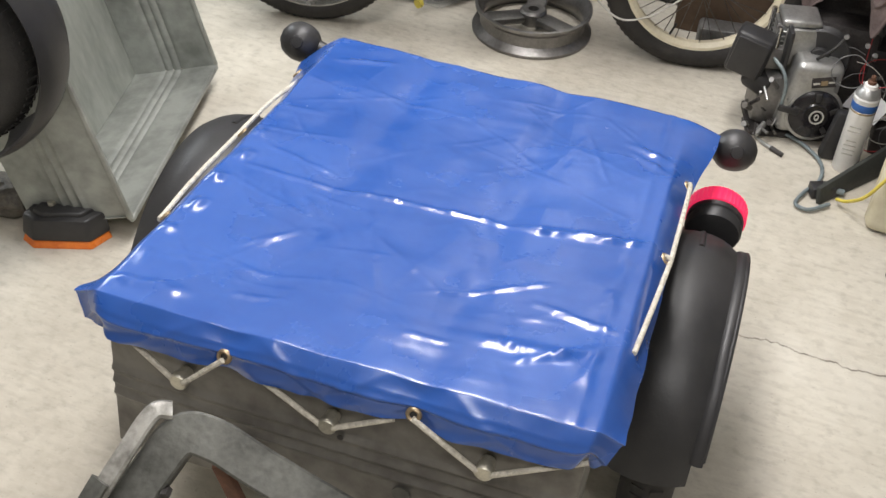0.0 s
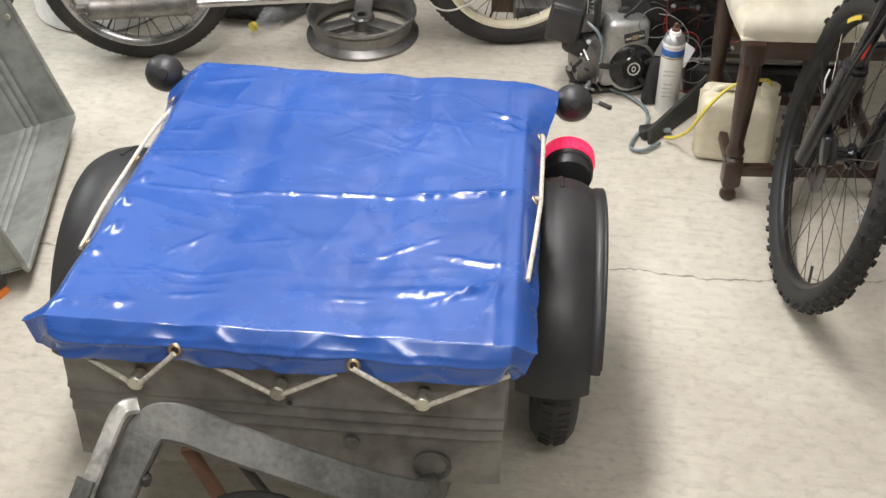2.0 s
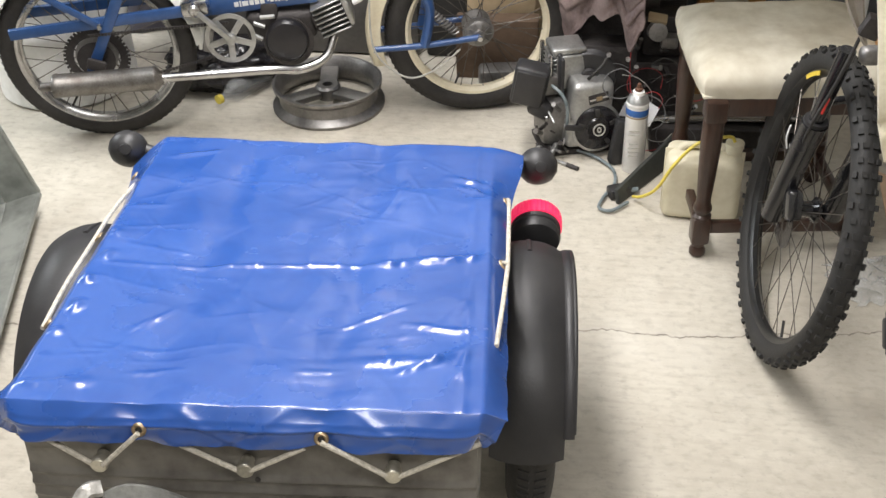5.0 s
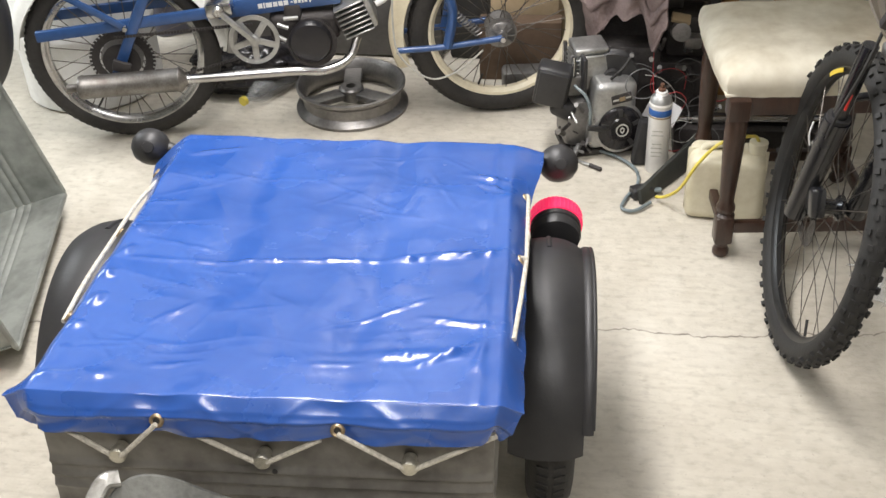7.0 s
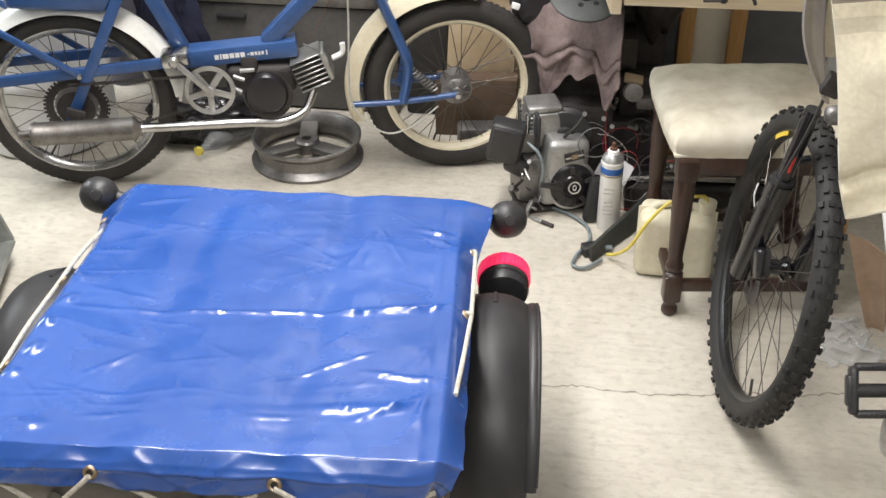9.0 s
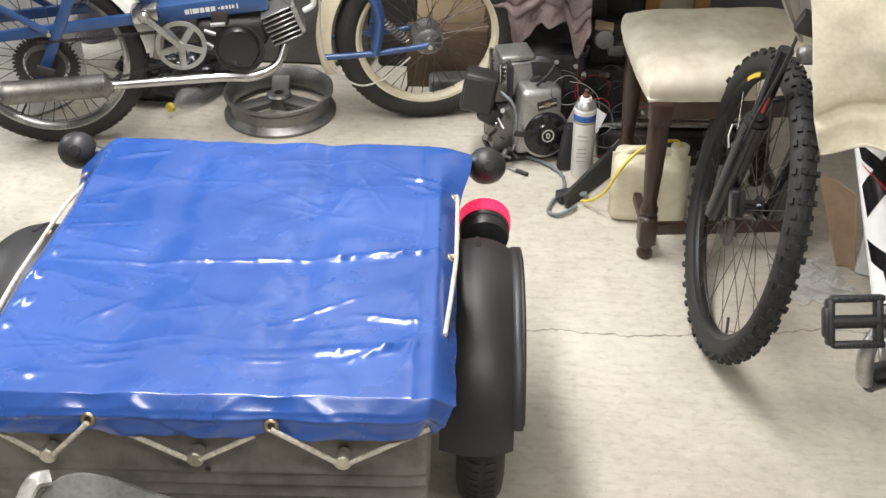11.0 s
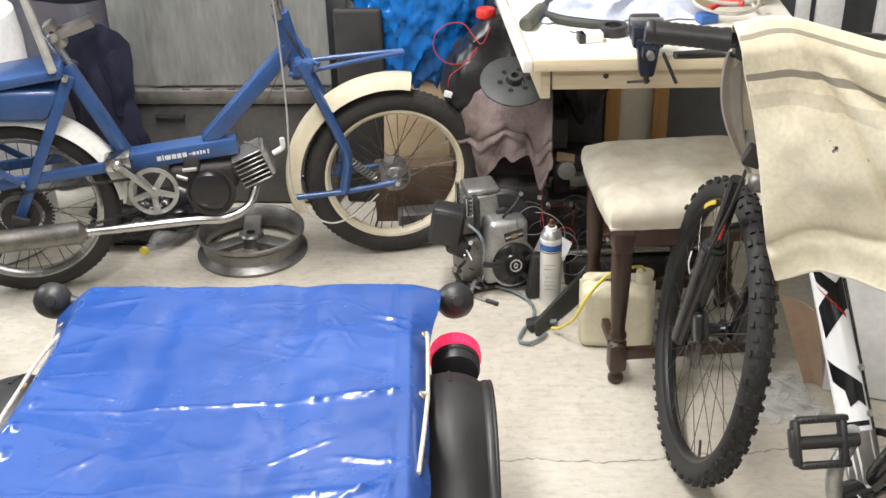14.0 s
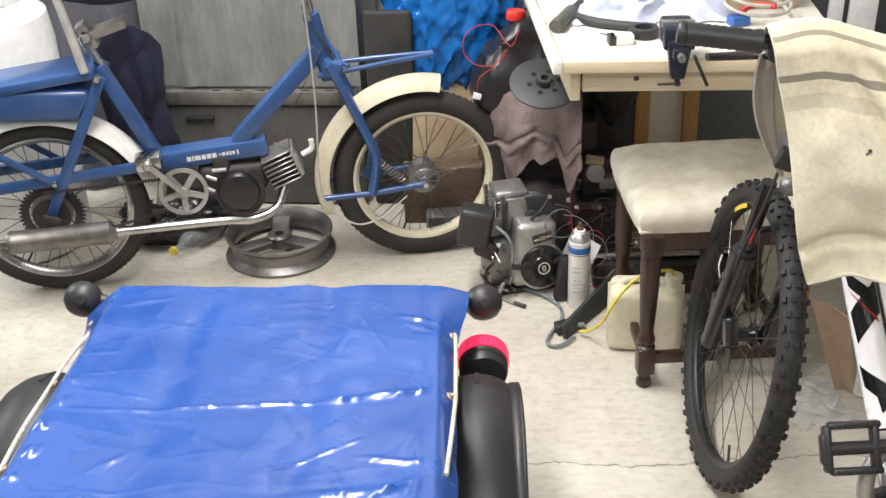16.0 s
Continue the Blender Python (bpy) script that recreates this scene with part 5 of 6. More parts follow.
# bar, grip and lever
bar_l = Vector((0.716, 1.150, 1.071))
part("handlebar", tube([bar_l, (0.835, 1.148, 1.057), (HEADX, HEADY + 0.01, 1.055), (1.10, 1.06, 1.055), (1.21, 1.03, 1.060)], 0.012, 14, 5), M_bikeblack, bike)
gr = lathe([(0, 0), (0.016, 0), (0.0185, 0.004), (0.0180, 0.012)] + [(0.0165 + 0.0012 * (k % 2), 0.014 + 0.006 * k) for k in range(17)] + [(0.0185, 0.118), (0.0185, 0.126), (0, 0.126)], 24,
           Matrix.Translation(bar_l + Vector((-0.004, 0, 0))) @ pose(0, 0, 0, 0, 96, -2))
part("grip", gr, M_black, bike, "black rubber handlebar grip")
part("lever_clamp", box(0.036, 0.045, 0.042, pose(0.866, 1.146, 1.050, 10, 6, -4), 0.010), M_black, bike)
part("brake_lever", tube([(0.866, 1.165, 1.030), (0.845, 1.185, 1.024), (0.80, 1.190, 1.020), (0.763, 1.180, 1.022)], (0.008, 0.006), 10, 5, flat=1.5), M_black, bike, "black brake lever")
part("cable_stop", box(0.03, 0.02, 0.035, pose(0.892, 1.14, 0.87, 10, 20, 0), 0.004), M_dark, bike)

# linen sack thrown over the bar and frame
def sack(u, v):
    """u runs along the bar, v from the far hem over the bar to the near hem."""
    x = 0.840 + 0.56 * u
    crest = 1.088 + 0.012 * u + 0.010 * math.sin(u * 9) - 0.02 * max(0, u - 0.3)
    crest += 0.008 * ridge(u - 0.10, 0.07, 1) - 0.008 * ridge(u - 0.32, 0.10, 1) + 0.012 * ridge(u - 0.55, 0.09, 1)
    yb = 1.13 - 0.22 * u
    if v < 0.16:
        k = (0.16 - v) / 0.16
        return (x + 0.035 * k + 0.02 * k * u, yb + 0.026 + 0.055 * k + 0.02 * noise.noise((u * 5, v * 9, 1)), crest - 0.006 - 0.20 * k)
    k = (v - 0.16) / 0.84
    drop = 0.405 - 0.065 * u
    fold = 0.026 * math.sin((u * 0.8 + k * 0.9) * 8.0) * k + 0.034 * noise.noise((u * 4.0 - k * 1.5, k * 2.2, 5)) * (0.3 + k) + 0.005 * noise.noise((u * 12, k * 8, 2))
    fold += 0.024 * ridge(k - 0.10 - 0.95 * max(0, u - 0.18), 0.045, 1) * smooth((u - 0.15) / 0.15) + 0.020 * ridge(k - 0.42 - 0.5 * (u - 0.35), 0.05, 1) * smooth((u - 0.3) / 0.2) - 0.022 * ridge(u - 0.30 - 0.18 * k, 0.05, 1) * k
    fold += 0.016 * ridge(u - 0.12 - 0.35 * k, 0.022, 1) * smooth(k * 4) * smooth((0.85 - k) * 4) + 0.018 * ridge(u - 0.48 - 0.10 * k, 0.03, 1) * k + 0.012 * ridge(k - 0.86 + 0.15 * u, 0.03, 1)
    y = yb - 0.030 * min(1, k * 9) - 0.030 * k + fold
    xx = x + (0.098 * k + 0.010 * math.sin(k * 6) * k) * (1 - u) + 0.02 * u * k
    z = crest + 0.008 * math.sin(math.pi * min(1, k * 6)) - drop * k ** 1.02
    return (xx, y, z)


linen = thing("linen_sack", "cream linen grain sack with grey stripes hung over the handlebar", "sack")
part("cloth", sheet(sack, 90, 110, 0.003), M_sack, linen, angle=80)
part("bottom_hem", tube([Vector(sack(i / 40, 1.0)) + Vector((0, 0, 0.002)) for i in range(41)], 0.0035, 8, 1), M_seat, linen)
part("side_hem", tube([Vector(sack(0.0, 0.16 + 0.84 * i / 40)) for i in range(41)], 0.0028, 8, 1), M_seat, linen)


def flap(u, v):
    """The back hem of the sack, seen in front of the bar's far side."""
    w = 0.014 * math.sin(math.pi * min(1, 0.25 + v * 0.75)) ** 0.8 + 0.003
    return (0.853 + 0.046 * v ** 1.5 + (u - 0.5) * 2 * w - 0.010 * math.sin(v * 3.1), 1.168 + 0.012 * math.sin(u * 3.1) + 0.02 * v, 1.032 - 0.215 * v)


part("back_flap", sheet(flap, 14, 40, 0.004), M_blade, bike, "grey plastic mudguard blade behind the bar", angle=80)

# ---- bench, stool and the clutter under it ----
BZ = 0.80
BENCH = pose(0.549, 1.806, 0, 0, 0, 2.0)
bench = thing("workbench", "pale pine workbench with a white laminate top", "workbench", BENCH)
def slab(pts, z0, z1):
    """A flat board from its outline."""
    bm = bmesh.new()
    lo = [bm.verts.new((x, y, z0)) for x, y in pts]
    hi = [bm.verts.new((x, y, z1)) for x, y in pts]
    bm.faces.new(lo[::-1])
    bm.faces.new(hi)
    for i in range(len(pts)):
        j = (i + 1) % len(pts)
        bm.faces.new((lo[i], lo[j], hi[j], hi[i]))
    bmesh.ops.bevel(bm, geom=bm.edges[:], offset=0.002, segments=2, profile=0.5, affect="EDGES")
    return bm


part("bench_top", slab(((0.0, 0.0), (0.60, 0.0), (0.60, 0.86), (-0.10, 0.86)), BZ - 0.022, BZ), M_whiteboard, bench, "white worn laminate top")
part("top_edge", slab(((-0.002, -0.022), (0.60, -0.022), (0.60, -0.001), (-0.002, -0.001)), BZ - 0.026, BZ), M_pine, bench)
part("side_edge", slab(((-0.024, -0.022), (-0.004, -0.022), (-0.104, 0.86), (-0.118, 0.86)), BZ - 0.028, BZ), M_whiteboard, bench)
part("apron", box(0.56, 0.020, 0.052, pose(0.32, 0.022, BZ - 0.054), 0.003), M_pine, bench)
part("side_apron", slab(((0.014, 0.012), (0.036, 0.012), (-0.055, 0.84), (-0.077, 0.84)), BZ - 0.10, BZ - 0.024), M_pine, bench)
part("apron_knot", lathe([(0, 0), (0.006, 0), (0.005, 0.0015), (0, 0.002)], 14, pose(0.155, 0.0115, BZ - 0.050, 90, 0, 0)), M_wood, bench)
for x in (0.254, 0.390):
    part("leg", box(0.042, 0.06, BZ - 0.05, pose(x, 0.76, (BZ - 0.05) / 2), 0.003), M_pine_post, bench, "orange-brown pine leg")
part("leg_panel", box(0.10, 0.02, BZ - 0.05, pose(0.322, 0.765, (BZ - 0.05) / 2), 0.002), M_whiteboard, bench)
part("leg", box(0.05, 0.05, BZ - 0.05, pose(0.57, 0.08, (BZ - 0.05) / 2), 0.003), M_pine_post, bench)
solo("back_board", box(0.64, 0.02, 0.70, pose(0.865, 2.76, 0.35)), M_walldark, "dark grey board behind the bench", "board", kind="structure")

# on the bench
def crumpled(w, d, h, seed, folds=1.0):
    def fn(u, v):
        e = min(u, 1 - u, v, 1 - v)
        k = min(1.0, e * 6)
        f = noise.noise((u * 4 * folds, v * 4 * folds, seed)) * 0.5 + noise.noise((u * 9 * folds, v * 9 * folds, seed + 3)) * 0.35 + noise.noise((u * 20, v * 20, seed)) * 0.12
        return ((u - 0.5) * w + 0.03 * noise.noise((v * 6, seed, 1)), (v - 0.5) * d + 0.03 * noise.noise((u * 6, seed, 7)), max(0.002, (h * (0.55 + f)) * k + 0.003))
    return sheet(fn, 60, 40, 0.0015, uv=False)


solo("work_rag", crumpled(0.36, 0.22, 0.055, 4.0, 1.3), M_rag, "crumpled pale blue work cloth on the bench", "cloth", pose(0.745, 2.15, BZ + 0.001, 0, 0, 6), angle=80)
ham = thing("tool_handle", "olive-grey rubber tool handle lying on the bench", "tool", pose(0.529, 1.974, BZ, 0, 0, 73))
part("grip", lathe([(0, 0), (0.014, 0), (0.0165, 0.003), (0.0165, 0.028), (0.015, 0.034), (0.0155, 0.12), (0.013, 0.13), (0, 0.13)], 24, pose(0, 0, 0.0168, 0, 90, 0)), M_olive, ham)
part("shaft", tube([(0.125, 0, 0.016), (0.20, 0, 0.016)], 0.009, 12, 1), M_dark, ham)
solo("tape_roll", lathe([(0.020, 0), (0.032, 0), (0.033, 0.002), (0.033, 0.020), (0.032, 0.022), (0.020, 0.022)], 36, None, closed=True), M_black, "roll of black tape on the bench", "tape", pose(0.724, 1.955, BZ))
bx = thing("small_box", "small black and white box on the bench", "box", pose(0.672, 1.905, BZ, 0, 0, 12))
part("case", box(0.052, 0.030, 0.022, pose(0, 0, 0.011), 0.003), M_white, bx)
part("dark_end", box(0.016, 0.031, 0.021, pose(-0.021, 0, 0.0115), 0.002), M_black, bx)
part("pin", tube([(-0.02, 0, 0.018), (-0.05, -0.01, 0.030)], 0.0018, 6, 1), M_alu, bx)
vise = thing("clamp_vise", "small dark blue clamp-on vise on the bench edge", "vise", pose(0.783, 1.785, BZ, 0, 0, 2))
part("fixed_jaw", box(0.066, 0.045, 0.05, pose(0, 0.05, 0.055), 0.008), M_vise, vise)
part("moving_jaw", box(0.066, 0.035, 0.05, pose(0, -0.005, 0.055), 0.008), M_vise, vise)
part("jaw_plate", box(0.068, 0.006, 0.014, pose(0, 0.017, 0.076), 0.001), M_alu, vise)
part("jaw_plate", box(0.068, 0.006, 0.014, pose(0, 0.027, 0.076), 0.001), M_alu, vise)
part("slide", box(0.03, 0.14, 0.024, pose(0, 0.02, 0.03), 0.004), M_vise, vise)
bmv = box(0.052, 0.032, 0.085, pose(0, -0.014, 0.0125), 0.008)
for v in bmv.verts:
    if v.co.z < 0.02:
        v.co.x *= max(0.42, 1 + (v.co.z - 0.02) * 9.5)
part("clamp_frame", bmv, M_vise, vise)
part("clamp_screw", tube([(0, -0.018, -0.028), (0, -0.018, -0.044)], 0.006, 12, 1), M_dark, vise)
part("clamp_bar", tube([(-0.040, -0.018, -0.042), (0.008, -0.018, -0.040)], 0.003, 8, 1), M_dark, vise)
part("vise_screw", tube([(0, -0.02, 0.030), (0, -0.07, 0.030)], 0.008, 12, 1), M_alu_dark, vise)
part("vise_handle", tube([(0.025, -0.06, 0.035), (0.058, -0.045, -0.035)], 0.004, 8, 1), M_dark, vise)
solo("parts_carton", box(0.20, 0.18, 0.13, pose(0, 0, 0.065), 0.004), M_card, "open brown cardboard carton on the bench", "box", pose(0.985, 2.24, BZ, 0, 0, 4))
solo("parts_packet", box(0.045, 0.035, 0.022, pose(0, 0, 0.011), 0.005), M_label, "small blue packet on the bench", "packet", pose(0.940, 2.035, BZ, 0, 0, 20))
solo("red_pliers", tube([(-0.03, 0, 0.012), (0.0, 0.012, 0.03), (0.05, 0.0, 0.035)], 0.007, 10, 5), M_red, "red plastic tool handles on the bench", "pliers", pose(0.968, 2.03, BZ + 0.014, 0, 0, -20))
solo("cable_coil", tube([(0.075 * math.cos(a), 0.05 * math.sin(a), 0.012 + 0.02 * math.sin(a * 0.5) ** 2 + 0.002 * k) for k, a in enumerate([i * math.pi / 7 for i in range(28)])], 0.004, 8, 2), M_cable, "coil of pale cable on the bench", "cable", pose(0.985, 2.085, BZ, 20, 0, 0))
solo("strap", tube([(-0.06, 0.025, 0.012), (-0.02, 0.0, 0.012), (0.04, -0.012, 0.011), (0.11, -0.014, 0.010)], 0.011, 14, 5), M_board, "dark rubber strap beside the cloth", "strap", pose(0.632, 2.02, BZ, 0, 0, -12))
solo("blue_straw", tube([(0.0, 0, 0.006), (0.15, 0.01, 0.006)], 0.004, 8, 1), M_hose, "thin blue tube on the bench", "tube", pose(0.47, 2.27, BZ, 0, 0, 2))

# upholstered stool
stool = thing("upholstered_stool", "dark turned wooden stool with a worn cream cushion", "stool", pose(0.752, 1.758, 0, 0, 0, 8))
LEGS = ((0, 0), (0.345, 0.0), (0.0, 0.31), (0.345, 0.31))
turned = [(0, 0), (0.014, 0), (0.019, 0.006), (0.019, 0.016), (0.013, 0.026), (0.018, 0.036), (0.0175, 0.040)]
upper = [(0.0175, 0.100), (0.022, 0.104), (0.022, 0.112), (0.016, 0.118), (0.021, 0.126), (0.021, 0.136), (0.017, 0.144), (0.0165, 0.16), (0.0205, 0.23), (0.0235, 0.31), (0.0235, 0.35), (0.021, 0.362), (0.021, 0.366), (0, 0.366)]
for x, y in LEGS:
    bm = lathe(turned, 20, pose(x, y, 0))
    box(0.042, 0.042, 0.072, pose(x, y, 0.074), 0.007, bm)
    lathe(upper, 20, pose(x, y, 0), bm)
    box(0.046, 0.046, 0.050, pose(x, y, 0.3855), 0.004, bm)
    part("leg", bm, M_wood, stool, "turned dark wooden leg")
for a, b in ((LEGS[0], LEGS[1]), (LEGS[2], LEGS[3]), (LEGS[0], LEGS[2]), (LEGS[1], LEGS[3])):
    d = Vector((b[0] - a[0], b[1] - a[1], 0))
    c = (Vector((*a, 0)) + Vector((*b, 0))) / 2
    rz = math.degrees(math.atan2(d.y, d.x))
    part("stretcher", box(d.length - 0.03, 0.020, 0.030, pose(c.x, c.y, 0.078, 0, 0, rz), 0.005), M_wood, stool)
    part("seat_rail", box(d.length - 0.01, 0.022, 0.045, pose(c.x, c.y + (0.006 if c.y < 0.1 else 0), 0.388, 0, 0, rz), 0.004), M_wood, stool)

def cushion(u, v):
    """A domed cushion: the outer ring of the sheet wraps down over the rails."""
    a, b = (2 * u - 1) * 1.15, (2 * v - 1) * 1.15
    m_ = max(abs(a), abs(b))
    a, b = max(-1, min(1, a)), max(-1, min(1, b))
    k = max(0.0, (m_ - 1) / 0.15)
    pull = 1 - 0.050 * abs(a * b) ** 5
    cx, cy = 0.1725, 0.1800
    dome = 0.462 + 0.026 * (1 - abs(a) ** 7) * (1 - abs(b) ** 7) - 0.006 * max(0, m_ - 0.8)
    bulge = pull * (1 + 0.030 * math.sin(math.pi * min(1, k * 1.2)))
    sag = 0.003 * noise.noise((a * 2.4, b * 2.4, 2)) + 0.0016 * noise.noise((a * 7, b * 7, 5))
    return (cx + 0.2075 * a * bulge, cy + 0.1860 * b * bulge, dome - 0.049 * k + sag)


part("cushion", sheet(cushion, 60, 60, 0.004, uv=False), M_seat, stool, "stained cream fabric cushion", angle=80)
part("cushion_trim", box(0.405, 0.365, 0.008, pose(0.1725, 0.1800, 0.413), 0.003), M_seat, stool, "cream piping under the cushion")

# jerrycan with tubes
can = thing("jerrycan", "milky plastic jerrycan on the floor", "canister", pose(0.762, 1.945, 0, 0, 0, -2))
bm = box(0.185, 0.11, 0.170, pose(0, 0, 0.086), 0.022, segs=4)
for v in bm.verts:
    v.co.x *= 1 - 0.05 * max(0.0, (v.co.z - 0.09) / 0.08)
    v.co.y += 0.003 * noise.noise(v.co * 14)
part("body", bm, M_jerry, can)
part("seam", box(0.187, 0.003, 0.172, pose(0, 0, 0.086), 0.001), M_jerry, can)
part("handle", tube([(-0.06, 0, 0.164), (-0.045, 0, 0.182), (0.015, 0, 0.182), (0.03, 0, 0.164)], 0.009, 10, 5), M_jerry, can)
part("neck", lathe([(0, 0), (0.020, 0), (0.020, 0.016), (0.022, 0.017), (0.022, 0.030), (0.018, 0.032), (0, 0.032)], 26, pose(0.066, 0.0, 0.168)), M_jerry, can)
solo("fuel_hose", tube([(0.828, 1.944, 0.198), (0.81, 1.925, 0.222), (0.74, 1.90, 0.216), (0.69, 1.885, 0.165), (0.655, 1.90, 0.085), (0.625, 1.945, 0.030), (0.602, 1.965, 0.014)], 0.0040, 10, 6), M_yellow, "thin yellow fuel hose hanging over the jerrycan", "hose")
solo("air_hose", tube([(0.44, 2.185, 0.012), (0.50, 2.155, 0.010), (0.548, 2.10, 0.009), (0.556, 2.03, 0.009), (0.530, 1.965, 0.009), (0.520, 1.915, 0.009), (0.550, 1.905, 0.009), (0.590, 1.945, 0.010)], 0.0045, 10, 6), M_hose, "blue-grey hose looped on the floor", "hose")
fit_ = thing("hose_fitting", "small black hose connector on the floor", "connector", pose(0.566, 1.985, 0, 0, 0, 25))
part("block", box(0.055, 0.035, 0.028, pose(0, 0, 0.015), 0.005), M_black, fit_)
part("nipple", tube([(0.025, 0, 0.015), (0.05, -0.005, 0.012)], 0.007, 10, 1), M_hose, fit_)
bm = box(0.33, 0.012, 0.075, pose(0, 0, 0.0375), 0.003)
for v in bm.verts:
    if v.co.x < -0.10:
        v.co.z *= 0.55
    v.co.z += 0.02 * (v.co.x + 0.165) * (v.co.z > 0.01)
solo("rubber_mat_strip", bm, M_board, "dark grey rubber strip standing behind the can", "mat", pose(0.655, 2.085, 0.0, -12, 0, 57))

# spray can
spray = thing("spray_can", "white spray can with a blue label and no cap", "spray can", pose(0.600, 2.120, 0) @ Matrix.Diagonal((0.87, 0.87, 0.98, 1)))
part("body", lathe([(0, 0.002), (0.030, 0), (0.0325, 0.003), (0.0325, 0.198), (0.0335, 0.200), (0.0315, 0.204), (0.027, 0.216), (0.018, 0.224), (0.0165, 0.226), (0.0165, 0.232), (0.006, 0.234), (0, 0.234)], 36), M_can, spray)
part("label_band", lathe([(0.0327, 0.170), (0.0330, 0.1705), (0.0330, 0.188), (0.0327, 0.1885)], 36, None, closed=True), M_label, spray, "blue printed band")
part("gold_band", lathe([(0.0327, 0.164), (0.0330, 0.1642), (0.0330, 0.168), (0.0327, 0.1682)], 36, None, closed=True), M_brass, spray)
for k, (w, z) in enumerate(((0.03, 0.130), (0.034, 0.118), (0.026, 0.092), (0.032, 0.080), (0.03, 0.068), (0.028, 0.056))):
    part("print_bar", box(w, 0.0012, 0.003, pose(-0.004, -0.0325, z)), M_cable, spray)
part("nozzle", lathe([(0, 0), (0.011, 0), (0.011, 0.006), (0.006, 0.008), (0.006, 0.018), (0.004, 0.020), (0, 0.020)], 14, pose(0, 0, 0.234)), M_rust, spray, "rust-brown bare valve")
part("shoulder", lathe([(0.0318, 0.2045), (0.0325, 0.2047), (0.0275, 0.2165), (0.0185, 0.2246), (0.0180, 0.2243)], 36, None, closed=True), M_alu, spray, "bare metal shoulder")
solo("paint_brush", tube([(0, 0, 0.006), (0.035, 0, 0.006)], 0.006, 10, 1), M_dark, "small paintbrush on the floor", "brush", pose(0.430, 2.113, 0, 0, 0, -32))
solo("brush_handle", tube([(0, 0, 0.005), (-0.03, 0, 0.005), (-0.055, 0.006, 0.005)], (0.006, 0.003), 10, 3), M_alu, "metal handle of a small paintbrush", "brush", pose(0.430, 2.113, 0, 0, 0, -32))

# ---- behind and under: cabinet, bags, engines, loose parts ----
cab = thing("steel_cabinet", "grey galvanised sheet-metal cabinet behind the moped", "cabinet", pose(0, 0, 0, 0, 0, 0))
part("body", box(0.66, 0.36, 1.5, pose(-0.385, 2.90, 0.80), 0.004), M_cabinet, cab)


def door_sheet(x0, x1, m_seed):
    def fn(u, v):
        x, z = x0 + (x1 - x0) * u, 0.395 + 0.95 * v
        fold = 0.014 * math.exp(-((u - 0.185 + 0.045 * v) * 55) ** 2) - 0.006 * smooth((0.185 - 0.045 * v - u) * 30) - 0.005 * math.exp(-((u - 0.92) * 30) ** 2)
        return (x, 2.712 - fold + 0.004 * noise.noise((x * 3, z * 3, m_seed)), z)
    return sheet(fn, 40, 30, 0.002, uv=False)


part("door", door_sheet(-0.71, -0.055, 1.0), M_cabinet, cab, "dented grey sheet door", angle=80)
bm = box(0.64, 0.03, 0.045, pose(-0.385, 2.700, 0.365), 0.004)
led = part("ledge", bm, M_galv_shade, cab)
for k in range(7):
    part("slot", box(0.025, 0.006, 0.003, pose(-0.50 + 0.07 * k, 2.695, 0.3885), 0.001), M_dark, led)
part("plinth", box(0.66, 0.03, 0.33, pose(-0.385, 2.712, 0.172), 0.004), M_greyplate, cab)
part("kick_strip", box(0.09, 0.02, 0.012, pose(-0.56, 2.69, 0.30), 0.003), M_black, cab)
solo("leaning_board", box(0.145, 0.02, 0.64, pose(0, 0, 0.32), 0.012, segs=3), M_rubber, "thin black plastic board leaning upright", "board", pose(0.040, 2.72, 0.0, 3, 0, 0))

# blue refuse sack and black canister
bm = lump((0.205, 0.15, 0.34), None, 0.10, 2.0, 2, 6)
for v in bm.verts:
    d = v.co.normalized()
    p, q = d.x * 0.85 + d.z * 0.5, d.z * 0.85 - d.x * 0.5
    w = noise.noise(d * 2.5)
    r1 = 1 - abs(noise.noise(Vector((p * 2.2 + w, d.y * 3, q * 5 + w))))
    r2 = 1 - abs(noise.noise(Vector((p * 5 - w, d.y * 6, q * 15 + 4))))
    r3 = 1 - abs(noise.noise(Vector((q * 6, d.y * 8, p * 20 + 7 * w))))
    v.co *= 1 + 0.095 * (r1 ** 5 - 0.2) + 0.045 * (r2 ** 6 - 0.2) + 0.022 * (r3 ** 6 - 0.2)
solo("refuse_sack", bm, M_bag, "crumpled shiny blue plastic refuse sack", "sack", pose(0.220, 2.83, 0.625), angle=80)
solo("sack_support", box(0.36, 0.26, 0.40, pose(0, 0, 0.20), 0.004), M_card, "brown cardboard box under the blue sack", "box", pose(0.27, 2.86, 0.0, 0, 0, 3))
bm = box(0.23, 0.17, 0.27, None, 0.045, segs=5)
bmesh.ops.subdivide_edges(bm, edges=bm.edges[:], cuts=3, use_grid_fill=True)
